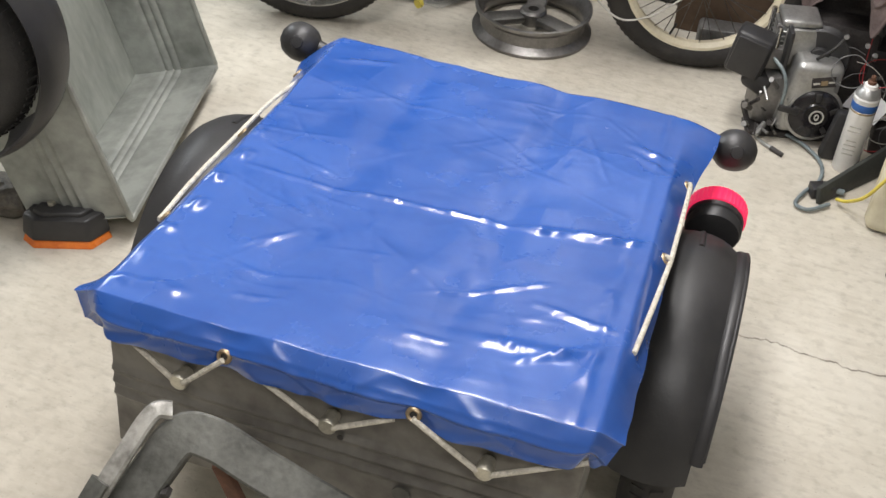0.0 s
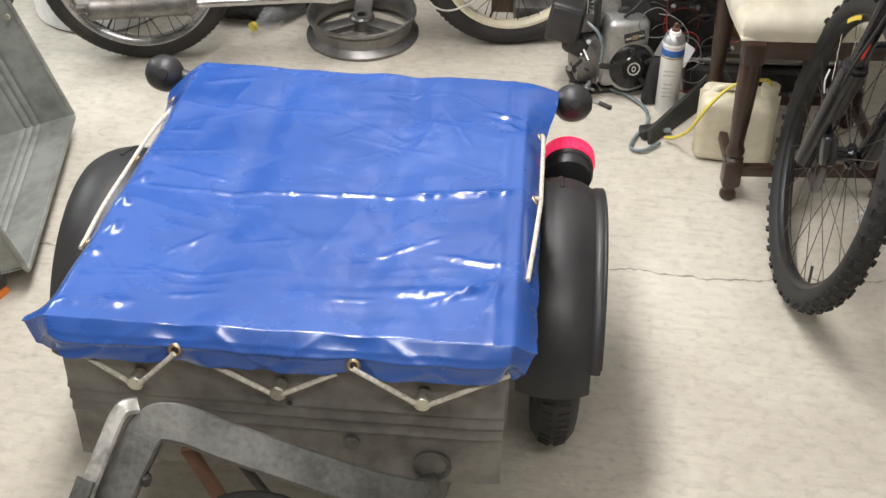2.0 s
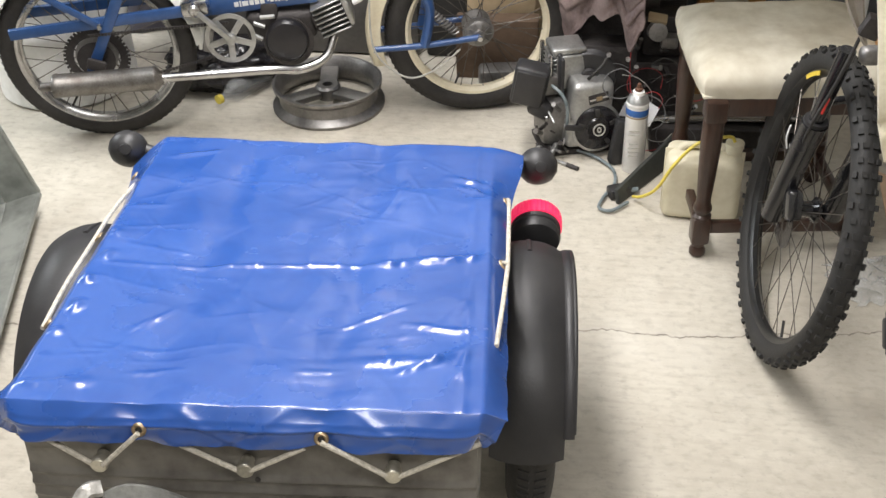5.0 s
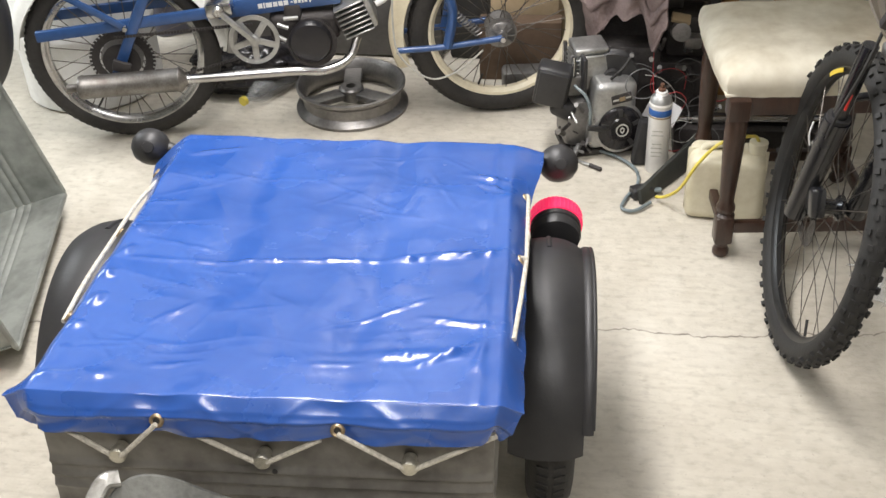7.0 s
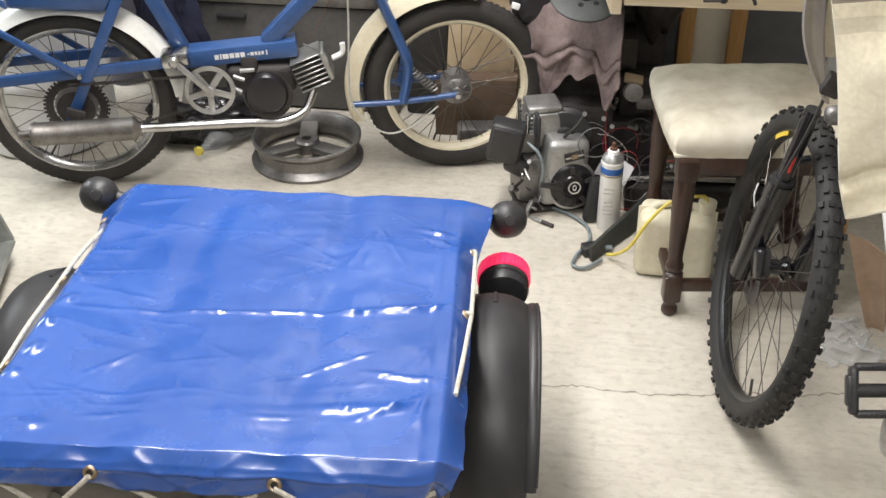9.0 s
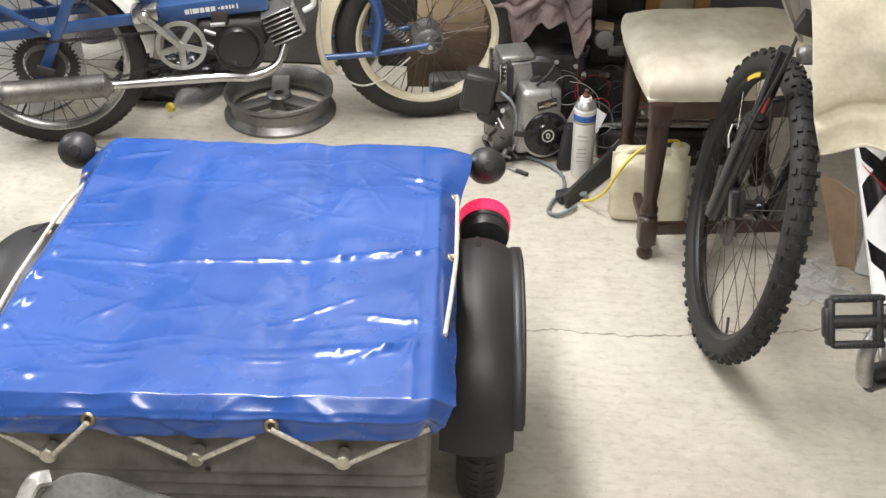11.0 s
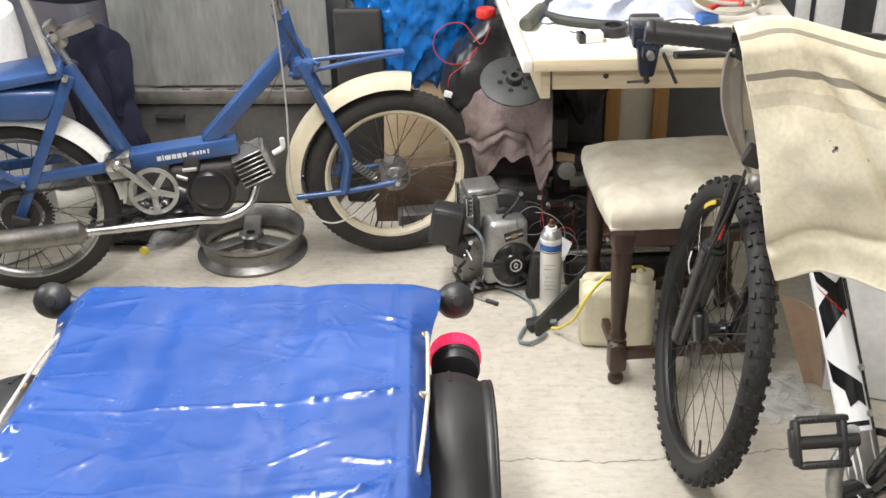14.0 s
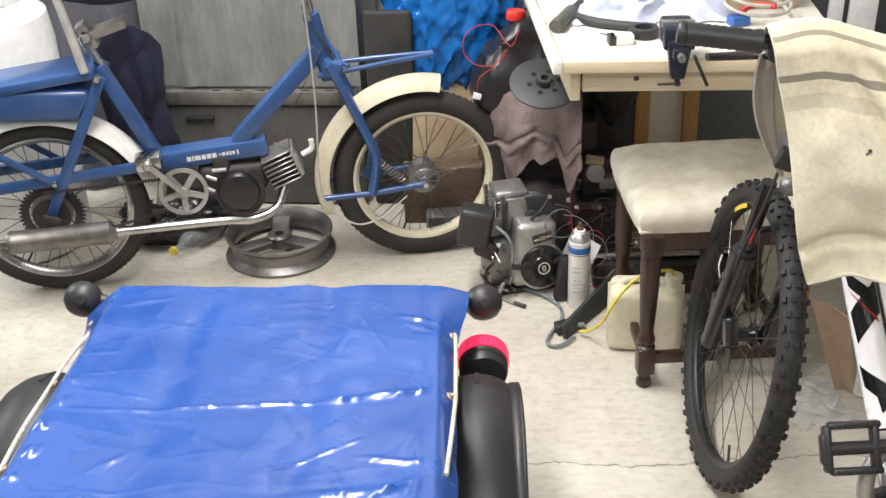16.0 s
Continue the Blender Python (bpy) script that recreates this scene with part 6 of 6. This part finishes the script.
for v in bm.verts:
    if v.co.z > 0.0 and v.co.x < -0.02:
        v.co.z -= 0.85 * (-0.02 - v.co.x) * (v.co.z / 0.135)
    rise = smooth((v.co.z + 0.10) / 0.24)
    v.co.x = -0.012 + (v.co.x + 0.012) * (1.08 - 0.50 * rise)
    v.co.y *= 1.05 - 0.35 * rise
    v.co.z -= 0.022 * (v.co.z > 0)
    v.co += v.co.normalized() * 0.010 * (1 - abs(noise.noise(Vector((v.co.x * 22 + v.co.z * 12, v.co.y * 16, v.co.z * 9))))) ** 4
    v.co += v.co.normalized() * (0.012 * noise.noise(v.co * 11) - 0.016 * ridge(v.co.x - 0.03, 0.02, 1.0) * ridge(v.co.z - 0.05, 0.07, 1.0) * (v.co.y < 0))
blk = thing("black_canister", "glossy black plastic canister with a red screw cap", "canister", pose(0.430, 2.53, 0.545, -4, 3, 8))
part("body", bm, M_blackcan, blk, angle=60)
part("cap", lathe([(0, 0), (0.026, 0), (0.027, 0.004), (0.027, 0.020), (0.024, 0.026), (0, 0.027)], 26, pose(-0.016, 0, 0.112)), M_red, blk, "red screw cap")
solo("canister_crate", box(0.23, 0.26, 0.405, pose(0, 0, 0.2025), 0.006), M_dark, "dark grimy crate in the corner", "crate", pose(0.525, 2.54, 0.0, 0, 0, 3))
loop = [(0.340 + 0.060 * math.cos(a), 2.44 + 0.01 * math.sin(a), 0.615 + 0.055 * math.sin(a)) for a in [0.6 + k * 0.5 for k in range(12)]]
solo("red_wire", tube([(0.435, 2.43, 0.665), (0.41, 2.42, 0.62)] + loop[1:] + [(0.36, 2.42, 0.56), (0.325, 2.42, 0.53), (0.318, 2.42, 0.495)], 0.0014, 6, 4), M_redwire, "thin red wire in a loop", "wire")
solo("wire_plug", box(0.022, 0.012, 0.016, None, 0.002), M_white, "small white wire connector", "connector", pose(0.318, 2.415, 0.480, 0, 20, 10))

# towel over a stack, with the steel flange on it
def towel(u, v):
    x = 0.298 + 0.302 * u
    lip = 0.30
    back, low = 0.29 * (1 - u), 0.10 * (1 - u)
    if v < lip:
        k = v / lip
        return (x + 0.01 * noise.noise((u * 6, v * 6, 1)), 2.44 + back - 0.20 * k, 0.548 - low + 0.008 * noise.noise((u * 7, v * 7, 3)) - 0.02 * (1 - k))
    k = (v - lip) / (1 - lip)
    length = 0.155 + 0.03 * math.sin(u * 7.5 - 1.1) + 0.020 * noise.noise((u * 9, 0, 4)) + 0.10 * ridge(u - 0.88, 0.075, 1) + 0.03 * ridge(u - 0.64, 0.06, 1) + 0.045 * ridge(u - 0.36, 0.09, 1) - 0.02 * ridge(u - 0.10, 0.12, 1)
    f = 0.016 * math.sin(u * 23 + k * 1.2 + 2 * noise.noise((u * 4, k * 2, 1))) * k + 0.014 * noise.noise((u * 4, k * 1.6, 8)) + 0.006 * noise.noise((u * 13, k * 6, 5)) + 0.0025 * noise.noise((u * 30, k * 16, 6)) - 0.012 * ridge(k - 0.58 - 0.06 * math.sin(u * 9), 0.035, 1) + 0.008 * ridge(k - 0.50 - 0.06 * math.sin(u * 9), 0.03, 1)
    return (x + 0.02 * noise.noise((u * 3, k * 3, 4)) * k + 0.006 * k * (1 - u), 2.235 + back - 0.035 * math.sin(min(1, k * 3) * 1.57) + f, 0.545 - low - 0.02 * min(1, k * 4) - length * k)


solo("stained_towel", sheet(towel, 80, 80, 0.004, uv=False), M_towel, "stained grey-brown towel hung over a stack of parts", "towel", angle=80)
stk = thing("old_engine_block", "dark greasy engine block under the towel", "engine", pose(0.46, 2.40, 0))
part("block", box(0.15, 0.22, 0.30, pose(0.065, 0.13, 0.375), 0.02), M_dark, stk)
part("base", box(0.20, 0.28, 0.24, pose(0.04, 0.08, 0.12), 0.02), M_dark, stk)
part("pulley", lathe([(0, 0), (0.065, 0), (0.068, 0.006), (0.060, 0.012), (0.060, 0.020), (0.068, 0.026), (0.065, 0.032), (0.025, 0.030), (0.022, 0.040), (0, 0.040)], 36, pose(0.015, -0.142, 0.205, 90, 0, 0)), M_black, stk, "black belt pulley")
for k in range(5):
    part("stud", tube([(-0.09 + 0.05 * k, -0.14, 0.245 + 0.01 * (k % 2)), (-0.09 + 0.05 * k, -0.165, 0.255 + 0.01 * (k % 2))], 0.006, 8, 1), M_alu_dark, stk)
DISC = pose(0.502, 2.225, 0.585, 24, 4, 0)
disc = thing("steel_flange", "dark grey round steel flange plate resting on the towel", "flange", DISC)
bm = lathe([(0.022, 0), (0.085, 0), (0.088, 0.002), (0.088, 0.006), (0.085, 0.008), (0.022, 0.008)], 56, None, closed=True)
plate = part("plate", bm, M_disc, disc)
part("hub", lathe([(0.010, 0.004), (0.019, 0.004), (0.019, 0.024), (0.017, 0.026), (0.010, 0.026)], 28, None, closed=True), M_disc, disc)
for k in range(6):
    a = 2 * math.pi * k / 6 + 0.3
    part("bolt_hole", lathe([(0, 0), (0.0072, 0), (0.0072, 0.0006), (0, 0.0006)], 14, pose(0.038 * math.cos(a), 0.038 * math.sin(a), 0.0082)), M_hole, plate)

# small engine with a fan cover
ENG = pose(0.462, 2.225, 0, 0, 0, 18) @ Matrix.Diagonal((1.1, 1.1, 1.14, 1))
eng2 = thing("small_engine", "small aluminium two-stroke engine with a black fan cover", "engine", ENG)
bm = box(0.112, 0.085, 0.165, pose(0.0, -0.012, 0.105), 0.018, segs=3)
for v in bm.verts:
    v.co.x += 0.010 * (v.co.z - 0.02) / 0.165
    if v.co.z > 0.12:
        v.co.x = 0.008 + (v.co.x - 0.008) * (1 - 1.6 * (v.co.z - 0.12))
part("fan_shroud", bm, M_alu, eng2, "silver cast fan shroud")
FANM = pose(0.018, -0.058, 0.078, 84, 0, 0)
fan = part("fan_cover", lathe([(0, 0.016), (0.026, 0.016), (0.029, 0.012), (0.046, 0.010), (0.053, 0.005), (0.054, 0), (0.053, -0.004), (0, -0.004)], 44, FANM), M_blackbag, eng2, "round black fan cover")
part("shroud_ring", lathe([(0.054, -0.006), (0.060, -0.006), (0.060, 0.001), (0.054, 0.002)], 44, FANM, closed=True), M_alu, eng2)
part("emblem_ring", lathe([(0.0125, 0), (0.0155, 0), (0.0155, 0.0016), (0.0125, 0.0016)], 30, FANM @ pose(0.002, 0, 0.0162), closed=True), M_cable, fan)
part("emblem", lathe([(0.004, 0), (0.0075, 0), (0.0075, 0.0016), (0.004, 0.0016)], 20, FANM @ pose(0.002, 0, 0.0162) @ Matrix.Diagonal((0.7, 1, 1, 1)), closed=True), M_cable, fan)
for k in range(5):
    part("fan_slot", box(0.020, 0.012, 0.006, FANM @ pose(0, 0, 0, 0, 0, 72 * k + 20) @ pose(0.039, 0, 0.009), 0.002), M_rubber, fan)
part("rating_plate", box(0.048, 0.002, 0.022, pose(0.020, -0.0555, 0.152, -6, -10, 0)), M_dark, eng2, "black rating plate")
for k, mt in enumerate((M_cable, M_brass, M_cable)):
    part("plate_bar", box(0.014, 0.001, 0.010 if k == 1 else 0.004, pose(0.006 + 0.015 * k, -0.0570, 0.148 + 0.003 * k, -6, -10, 0)), mt, eng2)
part("ignition_lead", tube([(0.0, -0.03, 0.19), (0.012, -0.04, 0.208), (0.03, -0.035, 0.222), (0.045, -0.02, 0.232)], 0.0035, 8, 5), M_rubber, eng2)
cyl = bmesh.new()
for k in range(7):
    box(0.086, 0.080, 0.0035, pose(-0.035, 0.050, 0.160 + 0.0105 * k), 0.001, cyl, 1)
box(0.066, 0.062, 0.09, pose(-0.035, 0.050, 0.195), 0.010, cyl)
part("cylinder", cyl, M_alu, eng2, "finned aluminium cylinder")
part("cylinder_cover", box(0.074, 0.010, 0.082, pose(-0.030, 0.008, 0.193), 0.004, segs=3), M_alu, eng2)
part("head_cover", box(0.082, 0.078, 0.016, pose(-0.035, 0.050, 0.240), 0.006, segs=3), M_alu, eng2)
for sx in (-1, 1):
    for sy in (-1, 1):
        part("head_bolt", tube([(-0.035 + sx * 0.046, 0.050 + sy * 0.044, 0.16), (-0.035 + sx * 0.046, 0.050 + sy * 0.044, 0.236)], 0.0055, 10, 1), M_chrome, eng2)
part("exhaust_guard", box(0.010, 0.05, 0.09, pose(-0.060, 0.0, 0.195), 0.004), M_black, eng2)
airbox = box(0.082, 0.055, 0.098, pose(-0.128, 0.012, 0.172, 4, 10, -20), 0.010, segs=3)
air = part("air_filter", airbox, M_black, eng2, "square black air filter box")
part("filter_lid", box(0.07, 0.012, 0.084, pose(-0.138, -0.016, 0.172, 4, 10, -20), 0.004), M_black, air)
part("filter_tail", box(0.06, 0.045, 0.045, pose(-0.105, 0.0, 0.115, 0, 25, -16), 0.014, segs=3), M_black, eng2)
part("carburettor", box(0.04, 0.045, 0.05, pose(-0.080, 0.02, 0.165), 0.008), M_alu_dark, eng2)
part("crankcase", box(0.10, 0.10, 0.12, pose(-0.055, 0.03, 0.075), 0.020), M_alu_dark, eng2, "greasy crankcase")
part("mount_plate", box(0.17, 0.12, 0.014, pose(-0.02, 0.02, 0.008), 0.003), M_dark, eng2)
rnd = random.Random(4)
for k in range(20):
    x, z = -0.125 + rnd.random() * 0.08, 0.012 + rnd.random() * 0.11
    part("linkage", tube([(x, -0.03, z), (x + rnd.uniform(-0.022, 0.022), -0.045 - rnd.random() * 0.02, z + rnd.uniform(-0.03, 0.03))], rnd.uniform(0.002, 0.007), 8, 1), (M_muffler, M_alu_dark, M_alu, M_dark)[k % 4], eng2)
part("breather_hose", tube([(-0.085, -0.02, 0.178), (-0.066, -0.05, 0.165), (-0.056, -0.06, 0.135), (-0.054, -0.056, 0.09)], 0.0038, 8, 5), M_hose, eng2)
part("starter_arm", box(0.045, 0.008, 0.014, pose(-0.040, -0.068, 0.088, 0, 12, 0), 0.003), M_black, eng2)
solo("folded_paper", sheet(lambda u, v: (0.085 * u, 0.02 * math.sin(u * 3), 0.075 * v + 0.01 * math.sin(v * 3 + u * 2)), 8, 8, 0.0006, uv=False), M_paper, "crumpled white paper leaning on the engine", "paper", pose(0.555, 2.20, 0.11, -18, 22, -10), angle=80)

# engines and wiring in the dark under the bench
motor = thing("stripped_engine", "dark stripped engine with a carburettor under the bench", "engine", pose(0.66, 2.42, 0))
part("crankcase", box(0.16, 0.16, 0.20, pose(0, 0, 0.10), 0.02), M_dark, motor)
part("barrel", box(0.11, 0.11, 0.12, pose(0, 0, 0.26), 0.015), M_dark, motor)
cb = part("carburettor", lathe([(0, 0), (0.022, 0), (0.026, 0.006), (0.026, 0.020), (0.020, 0.024), (0.020, 0.045), (0.024, 0.050), (0, 0.052)], 24, pose(-0.020, -0.07, 0.285, 70, 10, 0)), M_alu_dark, motor, "grey carburettor")
part("float_bowl", box(0.045, 0.04, 0.035, pose(0.015, -0.08, 0.262), 0.008), M_alu_dark, cb)
part("cover_tag", box(0.05, 0.03, 0.012, pose(-0.02, -0.075, 0.322, 20, 10, 0), 0.003), M_card, cb)
for k in range(16):
    x, z = rnd.uniform(-0.07, 0.08), rnd.uniform(0.04, 0.26)
    part("fitting", tube([(x, -0.08, z), (x + rnd.uniform(-0.03, 0.03), -0.10, z + rnd.uniform(-0.03, 0.03))], rnd.uniform(0.003, 0.009), 8, 1), (M_alu_dark, M_dark, M_chrome)[k % 3], motor)
for k in range(16):
    a = Vector((rnd.uniform(0.56, 0.72), rnd.uniform(2.17, 2.30), rnd.uniform(0.06, 0.24)))
    pts, way, turn = [a], rnd.uniform(0, 6.28), rnd.uniform(0.4, 1.1)
    for i in range(rnd.randint(4, 7)):
        way += turn
        pts.append(pts[-1] + Vector((0.036 * math.cos(way), rnd.uniform(-0.012, 0.008), 0.034 * math.sin(way))))
    solo("loose_wire", tube(pts, rnd.choice((0.0009, 0.0012, 0.0015)), 6, 5), (M_greywire, M_rubber, M_redwire, M_greywire, M_rubber, M_cable)[k % 6], "thin loose electric wire among the engines", "wire", group="loose wires")
solo("red_harness", tube([(0.575, 2.26, 0.30), (0.578, 2.25, 0.20), (0.59, 2.20, 0.17), (0.64, 2.19, 0.19), (0.665, 2.20, 0.16), (0.65, 2.21, 0.12)], 0.0012, 6, 6), M_redwire, "red wiring harness hanging from the towel", "wire")
solo("steel_rod", tube([(0, 0, 0.012), (0.42, 0.02, 0.012)], 0.010, 14, 1), M_chrome, "bright steel rod lying behind the can", "rod", pose(0.600, 2.23, 0.075, 0, 0, 2))
solo("rod_rest", box(0.40, 0.10, 0.076, pose(0, 0, 0.038), 0.006), M_dark, "dark metal box under the steel rod", "box", pose(0.84, 2.26, 0, 0, 0, 2))
solo("black_pad", box(0.05, 0.03, 0.13, pose(0, 0, 0.065), 0.010), M_black, "upright black plastic part beside the spray can", "part", pose(0.557, 2.145, 0, 0, 8, 20))
solo("parts_crate", box(0.20, 0.14, 0.52, pose(0, 0, 0.26), 0.02), M_dark, "dark greasy parts crate under the bench", "crate", pose(0.62, 2.60, 0.0, 0, 0, 10))
solo("hung_overalls", lump((0.075, 0.05, 0.17), None, 0.25, 2.5, 6, 4), M_dark, "dark work overalls hung under the bench", "clothing", pose(0.69, 2.50, 0.55), angle=80)

# alloy wheel rim lying on the floor
RIM = pose(-0.268, 2.385, 0.0, 0, 0, 0)
alloy = thing("alloy_rim", "grey cast alloy motorcycle rim lying on the floor", "wheel rim", RIM)
bm = lathe([(0.150, 0.0), (0.160, 0.002), (0.161, 0.010), (0.154, 0.014), (0.141, 0.024), (0.139, 0.052), (0.150, 0.064), (0.156, 0.068), (0.157, 0.076), (0.150, 0.078), (0.143, 0.070), (0.132, 0.050), (0.131, 0.028), (0.141, 0.012)], 72, None, closed=True)
part("barrel", bm, M_rimgrey, alloy)
part("hub", lathe([(0.014, 0.025), (0.034, 0.025), (0.036, 0.03), (0.036, 0.058), (0.030, 0.064), (0.014, 0.064)], 32, None, closed=True), M_rimgrey, alloy)
for ang in (100, 218, 338):
    part("spoke", box(0.105, 0.052, 0.020, pose(0, 0, 0, 0, 0, ang) @ pose(0.082, 0, 0.044), 0.006), M_rimgrey, alloy)
# bottle with a yellow cap
bot = thing("plastic_bottle", "clear crumpled plastic bottle with a yellow cap lying on the floor", "bottle", pose(-0.575, 2.315, 0, 0, 0, 62))
part("bottle_body", lathe([(0, 0), (0.010, 0), (0.010, 0.015), (0.030, 0.05), (0.033, 0.06), (0.031, 0.10), (0.033, 0.14), (0.031, 0.18), (0.028, 0.20), (0, 0.195)], 24, pose(0.012, 0, 0.033, 0, 90, 0)), M_clear, bot)
part("bottle_cap", lathe([(0, 0), (0.0135, 0), (0.014, 0.012), (0, 0.013)], 20, pose(0.0, 0, 0.033, 0, 90, 0)), M_yellow, bot, "yellow screw cap")
# cardboard and scraps behind the front wheel
solo("cardboard_piece", box(0.20, 0.02, 0.33, pose(0, 0, 0.165), 0.003), M_card, "creased brown cardboard leaning at the back", "cardboard", pose(0.190, 2.68, 0.0, 4, 3, 2))
solo("damp_carton", box(0.24, 0.06, 0.185, pose(0, 0, 0.0925), 0.004), M_cardark, "dark brown cardboard carton on the floor", "box", pose(0.195, 2.615, 0.0, 0, 0, 3))
solo("casting_part", box(0.13, 0.07, 0.07, pose(0, 0, 0.035), 0.012), M_alu_dark, "dirty grey casting on the floor behind the wheel", "casting", pose(0.215, 2.53, 0.0, 0, 0, 10))

# left back: white drum and navy cloth
drum = thing("white_drum", "large white plastic drum", "drum", pose(-1.080, 2.45, 0))
part("drum_body", lathe([(0, 0), (0.19, 0), (0.20, 0.01), (0.20, 0.20), (0.205, 0.21), (0.205, 0.23), (0.20, 0.24), (0.20, 0.46), (0.205, 0.47), (0.205, 0.49), (0.20, 0.50), (0.20, 0.62), (0.19, 0.70), (0.13, 0.745), (0, 0.75)], 48), M_white, drum)
lid = part("drum_lid", lathe([(0, 0.775), (0.124, 0.775), (0.134, 0.770), (0.136, 0.742), (0.128, 0.738), (0, 0.742)], 48), M_white, drum, "white screw lid")
for k in range(12):
    part("lid_rib", box(0.006, 0.012, 0.026, pose(0, 0, 0, 0, 0, 30 * k) @ pose(0.136, 0, 0.757), 0.002), M_white, lid)



def cloth(u, v):
    x = -0.81 + 0.165 * u + 0.03 * v * (u - 0.3) + 0.012 * noise.noise((u * 2, v * 5, 9))
    return (x, 2.62 - 0.06 * math.sin(math.pi * u) + 0.030 * noise.noise((u * 3.5, v * 2.2, 3)) + 0.010 * noise.noise((u * 9, v * 6, 7)), 0.645 - 0.42 * v - 0.09 * abs(2 * u - 1) ** 2.5 * (1 - v))


def drape(u, v):
    return (-1.95 + 1.24 * u, 2.80 + 0.018 * math.sin(u * 46 + 2 * noise.noise((u * 6, v, 1))) + 0.02 * noise.noise((u * 9, v * 3, 2)), 1.45 * (1 - v) + 0.004)


# added sheet whose dark colour stands for the gloom behind the moped
solo("dark_curtain", sheet(drape, 120, 16, 0.003, uv=False), mat("dark_backdrop_grey", (0.11, 0.105, 0.125), (0.065, 0.062, 0.078), 4, 0.9, bump=0.3, bscale=160), "dark folded sheet added to darken the background behind the moped", "curtain", angle=80)
jacket = thing("navy_jacket", "dark navy work jacket hung on the cabinet", "jacket")
part("jacket_body", sheet(cloth, 40, 50, 0.02, uv=False), M_navy, jacket, angle=80)
bm = tube([(-0.690, 2.60, 0.59), (-0.674, 2.58, 0.52), (-0.668, 2.575, 0.44), (-0.672, 2.58, 0.36)], (0.032, 0.022), 20, 10)
for v in bm.verts:
    v.co += Vector((0.006 * noise.noise(v.co * 22), 0.008 * noise.noise(v.co * 17), 0))
part("sleeve", bm, M_navy, jacket, angle=80)


# right back: white boards, cardboard and sheeting
for k, (x, w, mt) in enumerate(((1.264, 0.052, M_white), (1.361, 0.041, M_white), (1.433, 0.080, M_white), (1.70, 0.27, M_white))):
    solo("leaning_board", box(w, 0.03, 1.9, pose(0, 0, 0.95), 0.004), mt, "tall white board leaning against the wall", "board", pose(x, 2.93 - 0.008 * k, 0.0, -2.0, 0.6 * k, 0), group="white boards")
# added backing: its dark colour gives the shade in the gaps between the boards
solo("dark_upright", box(0.40, 0.03, 1.9, pose(0, 0, 0.95), 0.004), M_walldark, "dark backing added behind the white boards to darken their gaps", "board", pose(1.42, 3.02, 0, -1.5, 0, 0))
bm = sheet(lambda u, v: (1.198 + 0.040 * u - 0.085 * v + 0.045 * u * v, 1.757 - 0.02 * u + 0.012 * math.sin(u * 3) + 0.006 * noise.noise((u * 3, v * 4, 1)), (0.25 - 0.04 * u) * v + 0.002), 12, 14, 0.004, uv=False)
solo("cardboard_flap", bm, M_cardpale, "bent brown cardboard standing behind the bicycle", "cardboard", angle=80)
solo("scuffed_board", box(0.55, 0.03, 0.72, pose(0, 0, 0.36), 0.006), M_white, "scuffed white board behind the bicycle", "board", pose(1.50, 1.665, 0.0, -15, 0, -16))
solo("sheeting", crumpled(0.15, 0.16, 0.03, 7.0, 0.8), M_clear, "crumpled clear plastic sheeting on the floor", "plastic sheet", pose(1.13, 1.69, 0.001, 0, 0, 20), angle=80)
solo("pattern_rag", crumpled(0.24, 0.26, 0.10, 11.0, 1.2), M_towel, "grey patterned rag heaped by the white board", "rag", pose(1.40, 1.34, 0.001, 0, 0, 30), angle=80)

# dark heap behind the exhaust
solo("black_bin_liner", lump((0.16, 0.09, 0.085), pose(0, 0, 0.075), 0.22, 2.6, 9, 5), M_blackbag, "crumpled black plastic liner on the floor behind the moped", "bag", pose(-0.60, 2.46, 0, 0, 0, 12), angle=80)
